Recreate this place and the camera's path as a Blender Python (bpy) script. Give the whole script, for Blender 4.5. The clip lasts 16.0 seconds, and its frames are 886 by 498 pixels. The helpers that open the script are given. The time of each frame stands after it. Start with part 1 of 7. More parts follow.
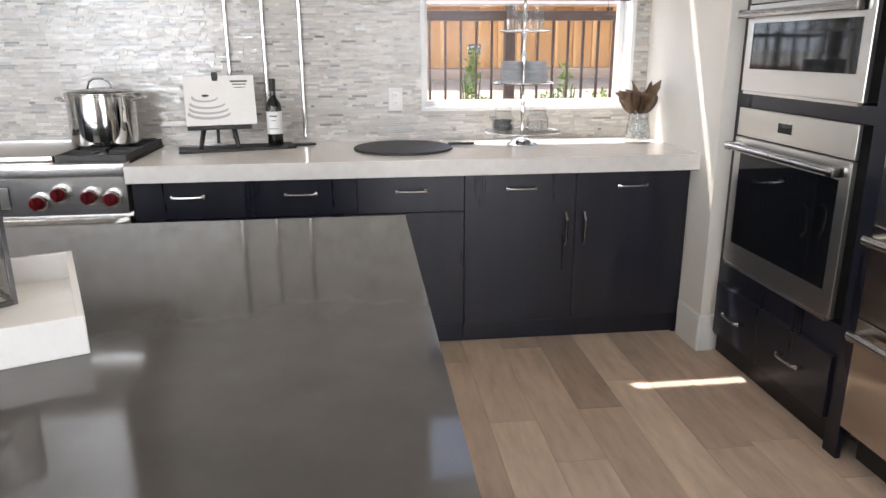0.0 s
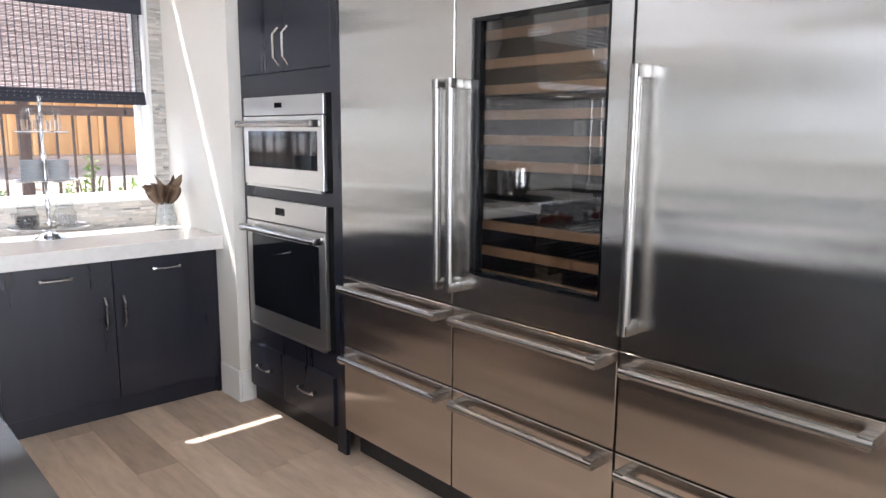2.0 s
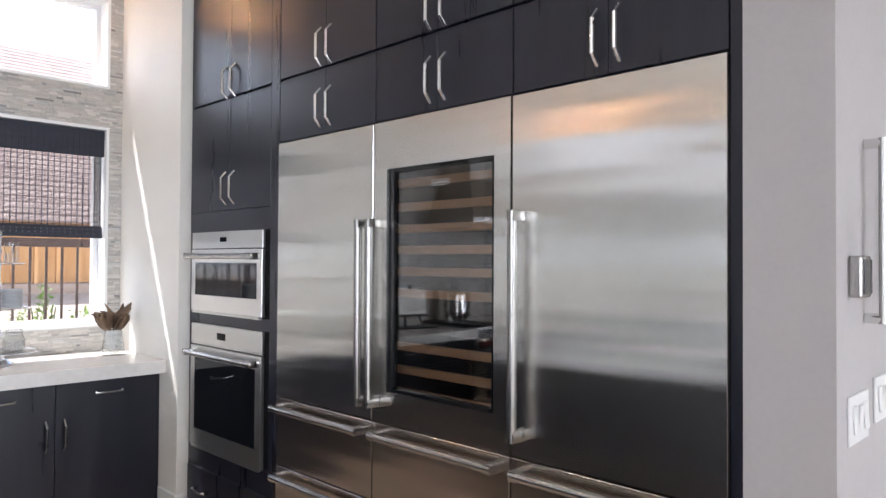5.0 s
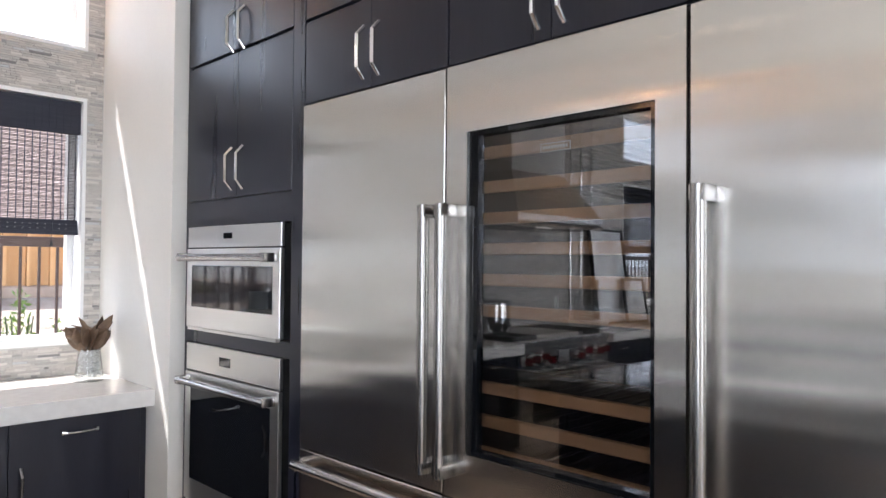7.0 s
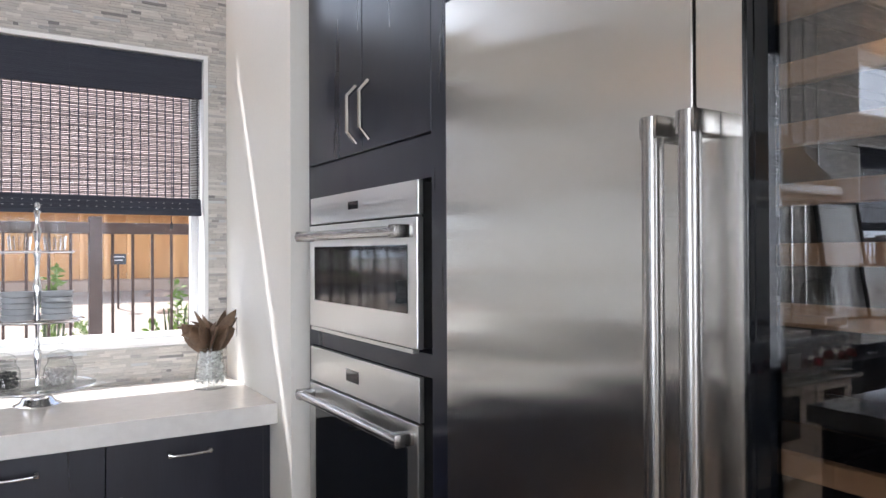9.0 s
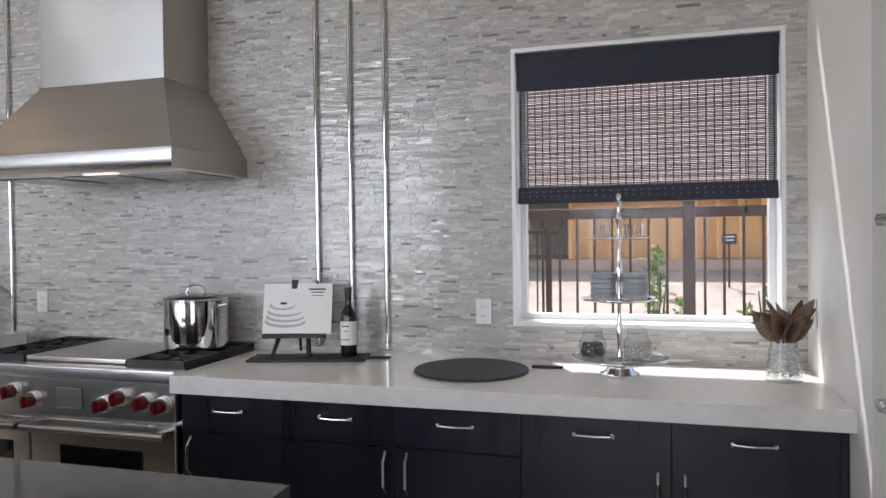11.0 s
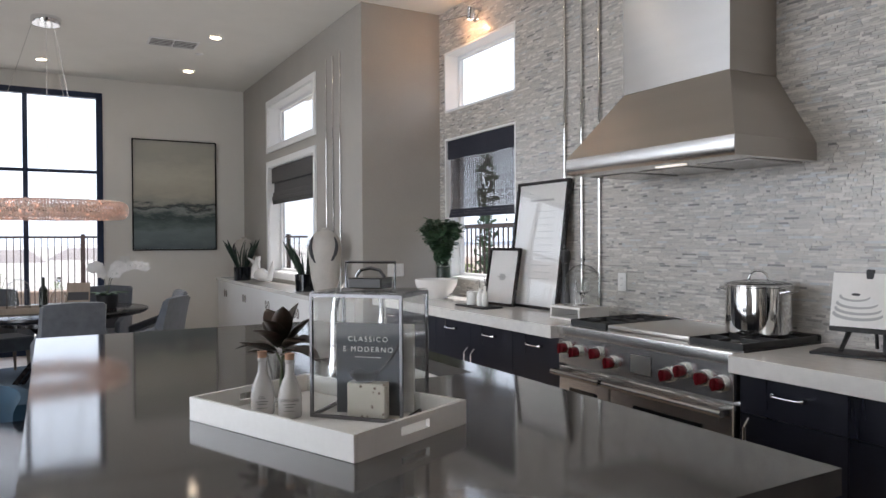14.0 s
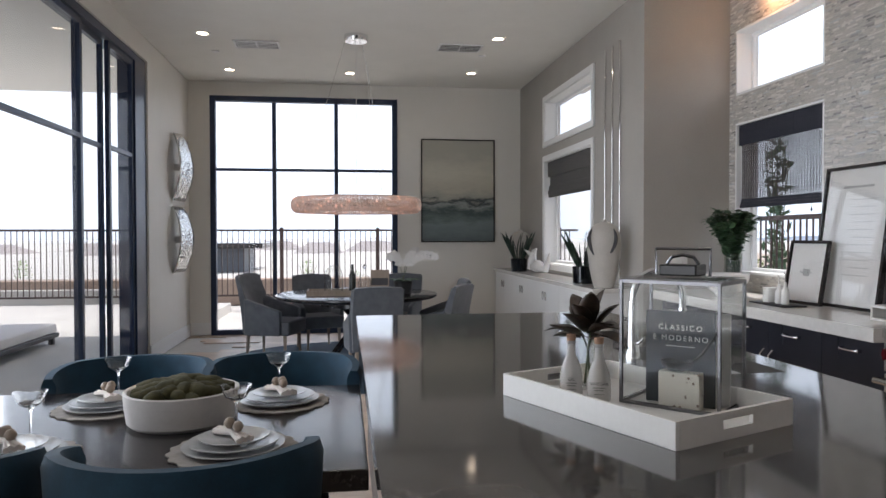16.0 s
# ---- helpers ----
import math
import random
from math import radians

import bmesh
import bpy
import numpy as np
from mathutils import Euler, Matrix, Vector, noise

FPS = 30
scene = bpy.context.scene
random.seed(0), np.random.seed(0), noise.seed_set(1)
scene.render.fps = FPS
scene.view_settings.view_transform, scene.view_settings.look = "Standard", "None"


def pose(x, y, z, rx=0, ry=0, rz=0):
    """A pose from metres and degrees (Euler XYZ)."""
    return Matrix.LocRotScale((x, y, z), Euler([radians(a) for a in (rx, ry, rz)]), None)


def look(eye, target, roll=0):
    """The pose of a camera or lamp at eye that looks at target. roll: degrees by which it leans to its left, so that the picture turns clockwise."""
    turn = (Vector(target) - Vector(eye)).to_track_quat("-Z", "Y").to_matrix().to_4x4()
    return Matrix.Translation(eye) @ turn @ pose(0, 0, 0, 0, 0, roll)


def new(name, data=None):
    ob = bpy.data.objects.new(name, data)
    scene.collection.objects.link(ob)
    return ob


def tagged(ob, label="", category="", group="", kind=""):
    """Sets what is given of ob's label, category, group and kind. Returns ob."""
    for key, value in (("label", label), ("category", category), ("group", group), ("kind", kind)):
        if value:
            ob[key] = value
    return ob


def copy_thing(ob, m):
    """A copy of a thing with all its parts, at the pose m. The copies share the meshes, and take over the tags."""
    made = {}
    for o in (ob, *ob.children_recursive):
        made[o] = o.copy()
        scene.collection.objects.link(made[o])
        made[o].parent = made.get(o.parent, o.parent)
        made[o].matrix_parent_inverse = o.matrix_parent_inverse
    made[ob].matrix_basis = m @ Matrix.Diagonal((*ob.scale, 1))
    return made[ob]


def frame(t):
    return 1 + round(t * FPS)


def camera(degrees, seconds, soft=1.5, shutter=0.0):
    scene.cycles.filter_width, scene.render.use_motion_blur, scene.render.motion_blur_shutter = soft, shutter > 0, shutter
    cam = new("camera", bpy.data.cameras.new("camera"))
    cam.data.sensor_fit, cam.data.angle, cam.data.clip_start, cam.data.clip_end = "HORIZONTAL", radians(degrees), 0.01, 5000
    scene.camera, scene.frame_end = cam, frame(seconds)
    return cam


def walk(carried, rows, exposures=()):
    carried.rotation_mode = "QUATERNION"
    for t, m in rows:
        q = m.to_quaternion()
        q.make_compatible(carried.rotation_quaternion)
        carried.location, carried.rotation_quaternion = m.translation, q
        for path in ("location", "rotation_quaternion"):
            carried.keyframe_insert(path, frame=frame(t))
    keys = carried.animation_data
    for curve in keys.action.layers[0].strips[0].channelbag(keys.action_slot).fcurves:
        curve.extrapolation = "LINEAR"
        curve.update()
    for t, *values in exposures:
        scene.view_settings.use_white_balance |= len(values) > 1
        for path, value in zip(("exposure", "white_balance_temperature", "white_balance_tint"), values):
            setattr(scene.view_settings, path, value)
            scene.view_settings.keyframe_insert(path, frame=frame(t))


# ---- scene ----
cam = camera(64.6, 16.0)
PATH = [
    (0, (0.428, 0.387, 1.388), (0.642, 2.297, 0.837), -0.3),
    (0.5, (0.481, 0.365, 1.432), (1.257, 2.133, 0.911), 0.1),
    (1, (0.479, 0.261, 1.456), (1.59, 1.861, 1.003), 0.1),
    (1.5, (0.427, 0.043, 1.457), (1.703, 1.531, 1.06), 0.3),
    (2, (0.3, -0.164, 1.473), (1.631, 1.293, 1.147), 0.4),
    (2.5, (0.215, -0.341, 1.502), (1.581, 1.097, 1.247), 0.4),
    (3, (0.165, -0.508, 1.523), (1.568, 0.91, 1.373), 0.4),
    (3.5, (0.129, -0.612, 1.527), (1.546, 0.799, 1.49), 0.5),
    (4, (0.112, -0.642, 1.491), (1.535, 0.763, 1.52), 0.5),
    (6.5, (0.51, 0.026, 1.496), (1.932, 1.432, 1.532), 0.2),
    (7, (0.619, 0.282, 1.494), (2.039, 1.69, 1.536), 0.5),
    (7.5, (0.79, 0.54, 1.454), (2.208, 1.95, 1.493), 0.4),
    (8, (0.959, 0.762, 1.445), (2.341, 2.206, 1.488), 0.1),
    (10.5, (1.264, 1.023, 1.477), (1.16, 3.02, 1.433), -0.8),
    (11, (1.328, 0.972, 1.478), (0.773, 2.893, 1.444), -0.7),
    (11.5, (1.402, 0.965, 1.481), (0.507, 2.753, 1.448), -0.7),
    (12, (1.442, 0.955, 1.467), (0.293, 2.591, 1.438), -0.6),
    (12.5, (1.474, 0.924, 1.465), (0.119, 2.394, 1.434), -0.6),
    (13, (1.467, 0.925, 1.442), (-0.053, 2.225, 1.416), -0.5),
    (13.5, (1.456, 0.91, 1.429), (-0.188, 2.048, 1.403), -0.4),
    (14, (1.447, 0.897, 1.418), (-0.295, 1.878, 1.393), -0.3),
    (14.5, (1.433, 0.873, 1.41), (-0.384, 1.709, 1.383), -0.3),
    (15, (1.441, 0.832, 1.407), (-0.445, 1.497, 1.376), -0.2),
    (15.5, (1.445, 0.79, 1.402), (-0.497, 1.266, 1.367), -0.0),
    (16, (1.433, 0.768, 1.394), (-0.547, 1.046, 1.356), -0.1),
]
EXPOSURES = [(0, 1.38, 6500, 12), (0.5, 1.7, 6400, 12), (1.5, 1.75, 6150, 13), (3, 1.55, 6100, 13), (4, 1.48, 6100, 13), (6.5, 1.45, 6100, 13), (8, 1.5, 6100, 13), (10.3, 0.86, 6100, 13), (12, 0.68, 6150, 13), (14, 0.62, 6250, 12), (15.5, 0.58, 6250, 12), (16, 0.44, 6250, 12)]
walk(cam, [(t, look(eye, target, roll)) for t, eye, target, roll in PATH], EXPOSURES)

# ---- world, sun, exposure ----
world = bpy.data.worlds.new("world")
scene.world = world
world.use_nodes = True
wn = world.node_tree.nodes
sky = wn.new("ShaderNodeTexSky")
sky.sky_type, sky.sun_disc = "NISHITA", False
sky.sun_elevation, sky.sun_rotation = radians(63), radians(-29)
sky.air_density, sky.dust_density, sky.ozone_density = 1.0, 2.5, 0.3
wn["Background"].inputs["Strength"].default_value = 0.125
world.node_tree.links.new(sky.outputs[0], wn["Background"].inputs["Color"])
SUN_WAY = Vector((0.60, -1.08, -2.45)).normalized()
sun = new("sun", bpy.data.lights.new("sun", "SUN"))
sun.data.energy, sun.data.angle, sun.data.color = 4.2, radians(0.5), (1.0, 0.95, 0.88)
sun.matrix_world = look((-3, 12, 25), Vector((-3, 12, 25)) + SUN_WAY)


def area_lamp(name, eye, target, sx, sy, watts, color=(1, 1, 1)):
    lamp = new(name, bpy.data.lights.new(name, "AREA"))
    lamp.data.shape, lamp.data.size, lamp.data.size_y, lamp.data.energy, lamp.data.color = "RECTANGLE", sx, sy, watts, color
    lamp.matrix_world = look(eye, target)
    return lamp


# fill lamps added to stand in for daylight from openings behind the walk
area_lamp("daylight_rear", (2.25, -5.78, 1.5), (2.25, 0, 1.5), 4.4, 2.8, 32, (0.90, 0.95, 1.0))
area_lamp("daylight_patio", (-2.2, -1.30, 1.6), (-2.2, 3, 1.6), 1.9, 2.9, 55, (0.90, 0.95, 1.0))


# ---- materials ----
def material(name, color, rough=0.5, metal=0.0, **more):
    m = bpy.data.materials.new(name)
    m.use_nodes = True
    b = m.node_tree.nodes["Principled BSDF"]
    b.inputs["Base Color"].default_value = (*color, 1)
    b.inputs["Roughness"].default_value, b.inputs["Metallic"].default_value = rough, metal
    for key, value in more.items():
        b.inputs[key.replace("_", " ")].default_value = value
    return m


def node(m, kind, **inputs):
    n = m.node_tree.nodes.new(kind)
    for key, value in inputs.items():
        n.inputs[key.replace("_", " ")].default_value = value
    return n


def link(m, a, b):
    m.node_tree.links.new(a, b)


def coords(m, scale=(1, 1, 1), kind="Object"):
    """Coordinates in metres, stretched."""
    tc, mp = node(m, "ShaderNodeTexCoord"), node(m, "ShaderNodeMapping", Scale=scale)
    link(m, tc.outputs[kind], mp.inputs["Vector"])
    return mp.outputs[0]


def ramp(m, fac, stops):
    r = node(m, "ShaderNodeValToRGB")
    e = r.color_ramp.elements
    while len(e) < len(stops):
        e.new(0.5)
    for k, (p, c) in enumerate(stops):
        e[k].position, e[k].color = p, (*c, 1) if len(c) == 3 else c
    link(m, fac, r.inputs[0])
    return r.outputs[0]


def noise_tex(m, vec, scale, detail=4.0, rough=0.55):
    n = node(m, "ShaderNodeTexNoise", Scale=scale, Detail=detail, Roughness=rough)
    link(m, vec, n.inputs["Vector"])
    return n.outputs["Fac"]


def bump(m, fac, strength, distance):
    b = node(m, "ShaderNodeBump", Strength=strength, Distance=distance)
    link(m, fac, b.inputs["Height"])
    link(m, b.outputs[0], m.node_tree.nodes["Principled BSDF"].inputs["Normal"])


def mottled(name, colors, rough, scale=8.0, stretch=(1, 1, 1), metal=0.0, relief=0.0, rough_range=None, fine=60.0, **more):
    """A surface with colour and gloss varied at two scales."""
    m = material(name, colors[0], rough, metal, **more)
    v = coords(m, stretch)
    big, small = noise_tex(m, v, scale), noise_tex(m, v, fine)
    mix = node(m, "ShaderNodeMath")
    mix.operation = "MULTIPLY_ADD"
    mix.inputs[1].default_value = 0.35
    link(m, small, mix.inputs[0])
    half = node(m, "ShaderNodeMath")
    half.operation = "MULTIPLY"
    half.inputs[1].default_value = 0.65
    link(m, big, half.inputs[0])
    link(m, half.outputs[0], mix.inputs[2])
    n = len(colors)
    link(m, ramp(m, mix.outputs[0], [(0.34 + 0.32 * k / max(1, n - 1), c) for k, c in enumerate(colors)]), m.node_tree.nodes["Principled BSDF"].inputs["Base Color"])
    if rough_range:
        r = node(m, "ShaderNodeMapRange")
        r.inputs["From Min"].default_value, r.inputs["From Max"].default_value = 0.35, 0.65
        r.inputs["To Min"].default_value, r.inputs["To Max"].default_value = rough_range
        link(m, big, r.inputs[0])
        link(m, r.outputs[0], m.node_tree.nodes["Principled BSDF"].inputs["Roughness"])
    if relief:
        bump(m, small, 0.5, relief)
    return m


def island_random(m, colors, kind="geometry"):
    """Colour by piece: colour stops over the random number of each loose piece or object."""
    if kind == "geometry":
        out = node(m, "ShaderNodeNewGeometry").outputs["Random Per Island"]
    else:
        out = node(m, "ShaderNodeObjectInfo").outputs["Random"]
    return ramp(m, out, colors)


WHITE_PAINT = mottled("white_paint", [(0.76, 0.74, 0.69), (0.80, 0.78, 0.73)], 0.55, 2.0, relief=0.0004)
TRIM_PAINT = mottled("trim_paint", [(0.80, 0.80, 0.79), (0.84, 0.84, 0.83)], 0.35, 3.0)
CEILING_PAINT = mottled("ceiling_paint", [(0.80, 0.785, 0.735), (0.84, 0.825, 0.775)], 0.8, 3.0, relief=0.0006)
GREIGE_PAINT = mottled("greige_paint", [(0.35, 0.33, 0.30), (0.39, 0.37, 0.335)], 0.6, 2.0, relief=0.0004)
# White paint of the wall end, darkened against the strong rear lamp.
WHITE_TONED_DOWN = mottled("toned_down_white_paint", [(0.45, 0.425, 0.42), (0.49, 0.465, 0.46)], 0.6, 2.0, relief=0.0004)
# Black metal whose blue sky reflection is mixed into the base colour.
BLACK_SKY_TINT = mottled("sky_tinted_black", [(0.009, 0.020, 0.056), (0.014, 0.030, 0.075)], 0.35, 5.0)
GROUT = mottled("grout", [(0.50, 0.49, 0.47), (0.58, 0.57, 0.55)], 0.8, 10.0)
QUARTZ = mottled("white_quartz", [(0.70, 0.68, 0.65), (0.78, 0.76, 0.73)], 0.12, 25.0, fine=300.0)
ISLAND_QUARTZ = mottled("grey_quartz", [(0.070, 0.067, 0.064), (0.088, 0.084, 0.081)], 0.075, 9.0, fine=420.0, IOR=1.6)
CABINET = mottled("espresso_wood", [(0.007, 0.008, 0.016), (0.014, 0.015, 0.026)], 0.30, 10.0, (1, 1, 0.08), relief=0.0002, rough_range=(0.27, 0.36), fine=180.0)
CABINET_DARK = mottled("espresso_recess", [(0.008, 0.008, 0.01), (0.012, 0.012, 0.014)], 0.5)
CHROME = material("chrome", (0.82, 0.82, 0.83), 0.08, 1.0)
PULL_CHROME = material("pull_chrome", (0.62, 0.61, 0.60), 0.18, 1.0)
NICKEL = mottled("brushed_nickel", [(0.36, 0.345, 0.33), (0.44, 0.425, 0.405)], 0.24, 10, (40, 1, 1), 1.0)
BLACK_GLASS = material("black_glass", (0.006, 0.007, 0.009), 0.04)
GLASS = material("clear_glass", (1, 1, 1), 0.0, Transmission_Weight=1.0, IOR=1.45)
BLACK_METAL = mottled("black_iron", [(0.012, 0.012, 0.013), (0.03, 0.03, 0.03)], 0.5, 20.0)


def brushed_steel(name, stretch, tone=(0.60, 0.59, 0.57), rough=0.24, along=0.5, wave=0.0, turn=0.0):
    """Stainless steel with a fine brushed grain."""
    m = material(name, tone, rough, 1.0)
    b = m.node_tree.nodes["Principled BSDF"]
    fine = noise_tex(m, coords(m, stretch), 12.0, 3.0)
    wide = noise_tex(m, coords(m, tuple(0.02 * s for s in stretch)), 6.0, 2.0)
    r = node(m, "ShaderNodeMapRange")
    r.inputs["From Min"].default_value, r.inputs["From Max"].default_value = 0.3, 0.7
    r.inputs["To Min"].default_value, r.inputs["To Max"].default_value = rough - 0.006, rough + 0.008
    link(m, fine, r.inputs[0])
    link(m, r.outputs[0], b.inputs["Roughness"])
    link(m, ramp(m, wide, [(0.3, tuple(0.94 * c for c in tone)), (0.7, tuple(1.04 * c for c in tone))]), b.inputs["Base Color"])
    if along:
        t = node(m, "ShaderNodeTangent")
        t.direction_type, t.axis = "RADIAL", "Z"
        link(m, t.outputs[0], b.inputs["Tangent"])
        b.inputs["Anisotropic"].default_value, b.inputs["Anisotropic Rotation"].default_value = along, turn
    if wave:
        swell = noise_tex(m, coords(m, (1.0, 0.10, 4.0)), 1.7, 1.0)
        bump(m, swell, 1.0, wave * 6)
    return m


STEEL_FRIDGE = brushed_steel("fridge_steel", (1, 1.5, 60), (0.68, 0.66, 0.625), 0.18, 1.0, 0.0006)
# Same fridge steel; dark low reflections are put into a browner tone.
STEEL_FRIDGE_DIM = brushed_steel("dimmed_fridge_steel", (1, 1.5, 60), (0.58, 0.53, 0.485), 0.20, 0.95, 0.0008)
STEEL = brushed_steel("stainless_steel", (1.5, 1.5, 60), (0.80, 0.79, 0.77), 0.26, 0.3)
STEEL_OVEN = brushed_steel("oven_steel", (1.5, 1.5, 60), (0.74, 0.73, 0.70), 0.3)
# Two tones of one hood steel: dark and bright reflections put into the colour.
STEEL_DIMMED = brushed_steel("dimmed_steel", (1.5, 1.5, 60), (0.47, 0.435, 0.395), 0.30, 0.3)
STEEL_BRIGHTENED = brushed_steel("brightened_steel", (1.5, 1.5, 40), (0.97, 0.975, 0.98), 0.36, 0.95, 0.0015, 0.25)


def floor_wood(kind="geometry"):
    m = material("oak_plank", (0.3, 0.24, 0.2), 0.4)
    b = m.node_tree.nodes["Principled BSDF"]
    base = island_random(m, [(0.0, (0.40, 0.315, 0.25)), (0.15, (0.60, 0.48, 0.385)), (0.4, (0.56, 0.445, 0.355)), (0.6, (0.70, 0.57, 0.46)), (0.78, (0.62, 0.50, 0.40)), (0.9, (0.46, 0.36, 0.285)), (1.0, (0.66, 0.53, 0.425))], kind)
    v = coords(m, (5, 0.9, 1), "UV")
    grain = noise_tex(m, v, 4.0, 8.0, 0.6)
    mix = node(m, "ShaderNodeMix")
    mix.data_type, mix.blend_type = "RGBA", "MULTIPLY"
    mix.inputs["Factor"].default_value = 1.0
    link(m, base, mix.inputs["A"])
    link(m, ramp(m, grain, [(0.32, (0.80, 0.785, 0.77)), (0.5, (0.96, 0.955, 0.95)), (0.66, (1.08, 1.07, 1.06))]), mix.inputs["B"])
    link(m, mix.outputs["Result"], b.inputs["Base Color"])
    r = node(m, "ShaderNodeMapRange")
    r.inputs["To Min"].default_value, r.inputs["To Max"].default_value = 0.5, 0.34
    link(m, grain, r.inputs[0])
    link(m, r.outputs[0], b.inputs["Roughness"])
    bump(m, grain, 0.3, 0.0006)
    return m


OAK_FLOOR = floor_wood()
OAK_PLANK = floor_wood("object")

# ---- building tools ----
PLACE = {}


def thing(name, at=(0, 0, 0), label="", category="", group="", kind=""):
    """An Empty at a thing's base."""
    ob = new(name)
    ob.location = at
    ob.empty_display_size = 0.1
    PLACE[ob] = Vector(at)
    return tagged(ob, label, category, group, kind)


def part(name, bm, mat, parent=None, label="", smooth=False, world_at=False, kind=""):
    """One mesh under a thing or a part. world_at: the mesh is given in the place's own metres."""
    base = PLACE.get(parent, Vector()) if parent else Vector()
    if world_at and parent:
        bmesh.ops.translate(bm, verts=bm.verts, vec=-base)
    me = bpy.data.meshes.new(name)
    bm.to_mesh(me)
    bm.free()
    if smooth:
        me.shade_smooth()
        if smooth == "auto":
            me.set_sharp_from_angle(angle=radians(35))
    me.materials.append(mat)
    ob = new(name, me)
    if parent:
        ob.parent = parent
    PLACE[ob] = base
    return tagged(ob, label, kind=kind)


def boxes(*spans, bevel=0.0, segments=1):
    """Boxes, each (x0, y0, z0, x1, y1, z1), in one bmesh."""
    bm = bmesh.new()
    for x0, y0, z0, x1, y1, z1 in spans:
        r = bmesh.ops.create_cube(bm, size=1)
        bmesh.ops.transform(bm, matrix=Matrix.LocRotScale(((x0 + x1) / 2, (y0 + y1) / 2, (z0 + z1) / 2), None, (abs(x1 - x0), abs(y1 - y0), abs(z1 - z0))), verts=r["verts"])
    if bevel:
        bmesh.ops.bevel(bm, geom=bm.edges[:], offset=bevel, segments=segments, affect="EDGES", profile=0.6)
    return bm


def tube(points, radius, sides=10, bm=None, closed=False):
    """A round bar along a run of points; radius may be a list."""
    bm = bm or bmesh.new()
    pts = [Vector(p) for p in points]
    n = len(pts)
    rings = []
    up = Vector((0, 0, 1))
    for i, p in enumerate(pts):
        a, b = (pts[(i - 1) % n], pts[(i + 1) % n]) if closed else (pts[max(0, i - 1)], pts[min(n - 1, i + 1)])
        d = (b - a).normalized()
        side = d.cross(up if abs(d.dot(up)) < 0.9 else Vector((0, 1, 0))).normalized()
        if i and side.dot(last) < 0:
            side = -side
        last = side
        top = d.cross(side)
        r = radius[i] if isinstance(radius, (list, tuple)) else radius
        rings.append([bm.verts.new(p + r * (math.cos(2 * math.pi * k / sides) * side + math.sin(2 * math.pi * k / sides) * top)) for k in range(sides)])
    for i in range(n if closed else n - 1):
        a, b = rings[i], rings[(i + 1) % n]
        for k in range(sides):
            bm.faces.new((a[k], a[(k + 1) % sides], b[(k + 1) % sides], b[k]))
    if not closed:
        bm.faces.new(rings[0][::-1])
        bm.faces.new(rings[-1])
    bmesh.ops.recalc_face_normals(bm, faces=bm.faces[:])
    return bm


def lathe(profile, sides=32, bm=None, at=(0, 0, 0)):
    """A turned shape: (radius, height) from bottom to top; a radius of 0 closes it."""
    bm = bm or bmesh.new()
    rings = []
    for r, z in profile:
        if r < 1e-6:
            rings.append([bm.verts.new((at[0], at[1], at[2] + z))])
        else:
            rings.append([bm.verts.new((at[0] + r * math.cos(2 * math.pi * k / sides), at[1] + r * math.sin(2 * math.pi * k / sides), at[2] + z)) for k in range(sides)])
    for a, b in zip(rings, rings[1:]):
        for k in range(sides):
            j = (k + 1) % sides
            if len(a) == 1 and len(b) == 1:
                continue
            if len(a) == 1:
                bm.faces.new((a[0], b[j], b[k]))
            elif len(b) == 1:
                bm.faces.new((a[k], a[j], b[0]))
            else:
                bm.faces.new((a[k], a[j], b[j], b[k]))
    bmesh.ops.recalc_face_normals(bm, faces=bm.faces[:])
    return bm


def wall_with_holes(axis, inner, outer, a0, a1, z0, z1, holes):
    """A wall across x or y with rectangular openings (a0, z0, a1, z1)."""
    xs = sorted({a0, a1, *(h[0] for h in holes), *(h[2] for h in holes)})
    zs = sorted({z0, z1, *(h[1] for h in holes), *(h[3] for h in holes)})
    spans = []
    for p, q in zip(xs, xs[1:]):
        run = None
        for r, s in zip(zs, zs[1:]):
            solid = not any(h[0] < (p + q) / 2 < h[2] and h[1] < (r + s) / 2 < h[3] for h in holes)
            if solid and run is None:
                run = r
            if not solid and run is not None:
                spans.append((p, q, run, r))
                run = None
        if run is not None:
            spans.append((p, q, run, zs[-1]))
    lo, hi = min(inner, outer), max(inner, outer)
    if axis == "x":
        return boxes(*[(p, lo, r, q, hi, s) for p, q, r, s in spans])
    return boxes(*[(lo, p, r, hi, q, s) for p, q, r, s in spans])


# ---- plan ----
YN, XPIER, YSIDE, XFAR, YSOUTH, H = 4.165, -4.40, 3.36, -8.75, -1.38, 3.56
XSTUB, YSTUB, XCAB = 1.97, 3.31, 2.03
WIN_R = (0.74, 1.065, 1.89, 2.335)
WIN_RU = (0.74, 2.585, 1.89, 3.17)
WIN_L = (-4.30, 1.065, -3.155, 2.365)
WIN_LU = (-4.30, 2.61, -3.155, 3.17)
SIDE_U = (-7.44, 2.605, -5.69, 3.125)
SIDE_L = (-7.44, 1.03, -5.69, 2.355)
BIG = (-1.09, 0.0, 1.53, 3.36)


def structure(name, bm, mat, label="", category=""):
    ob = part(name, bm, mat)
    return tagged(ob, label, category, kind="structure")


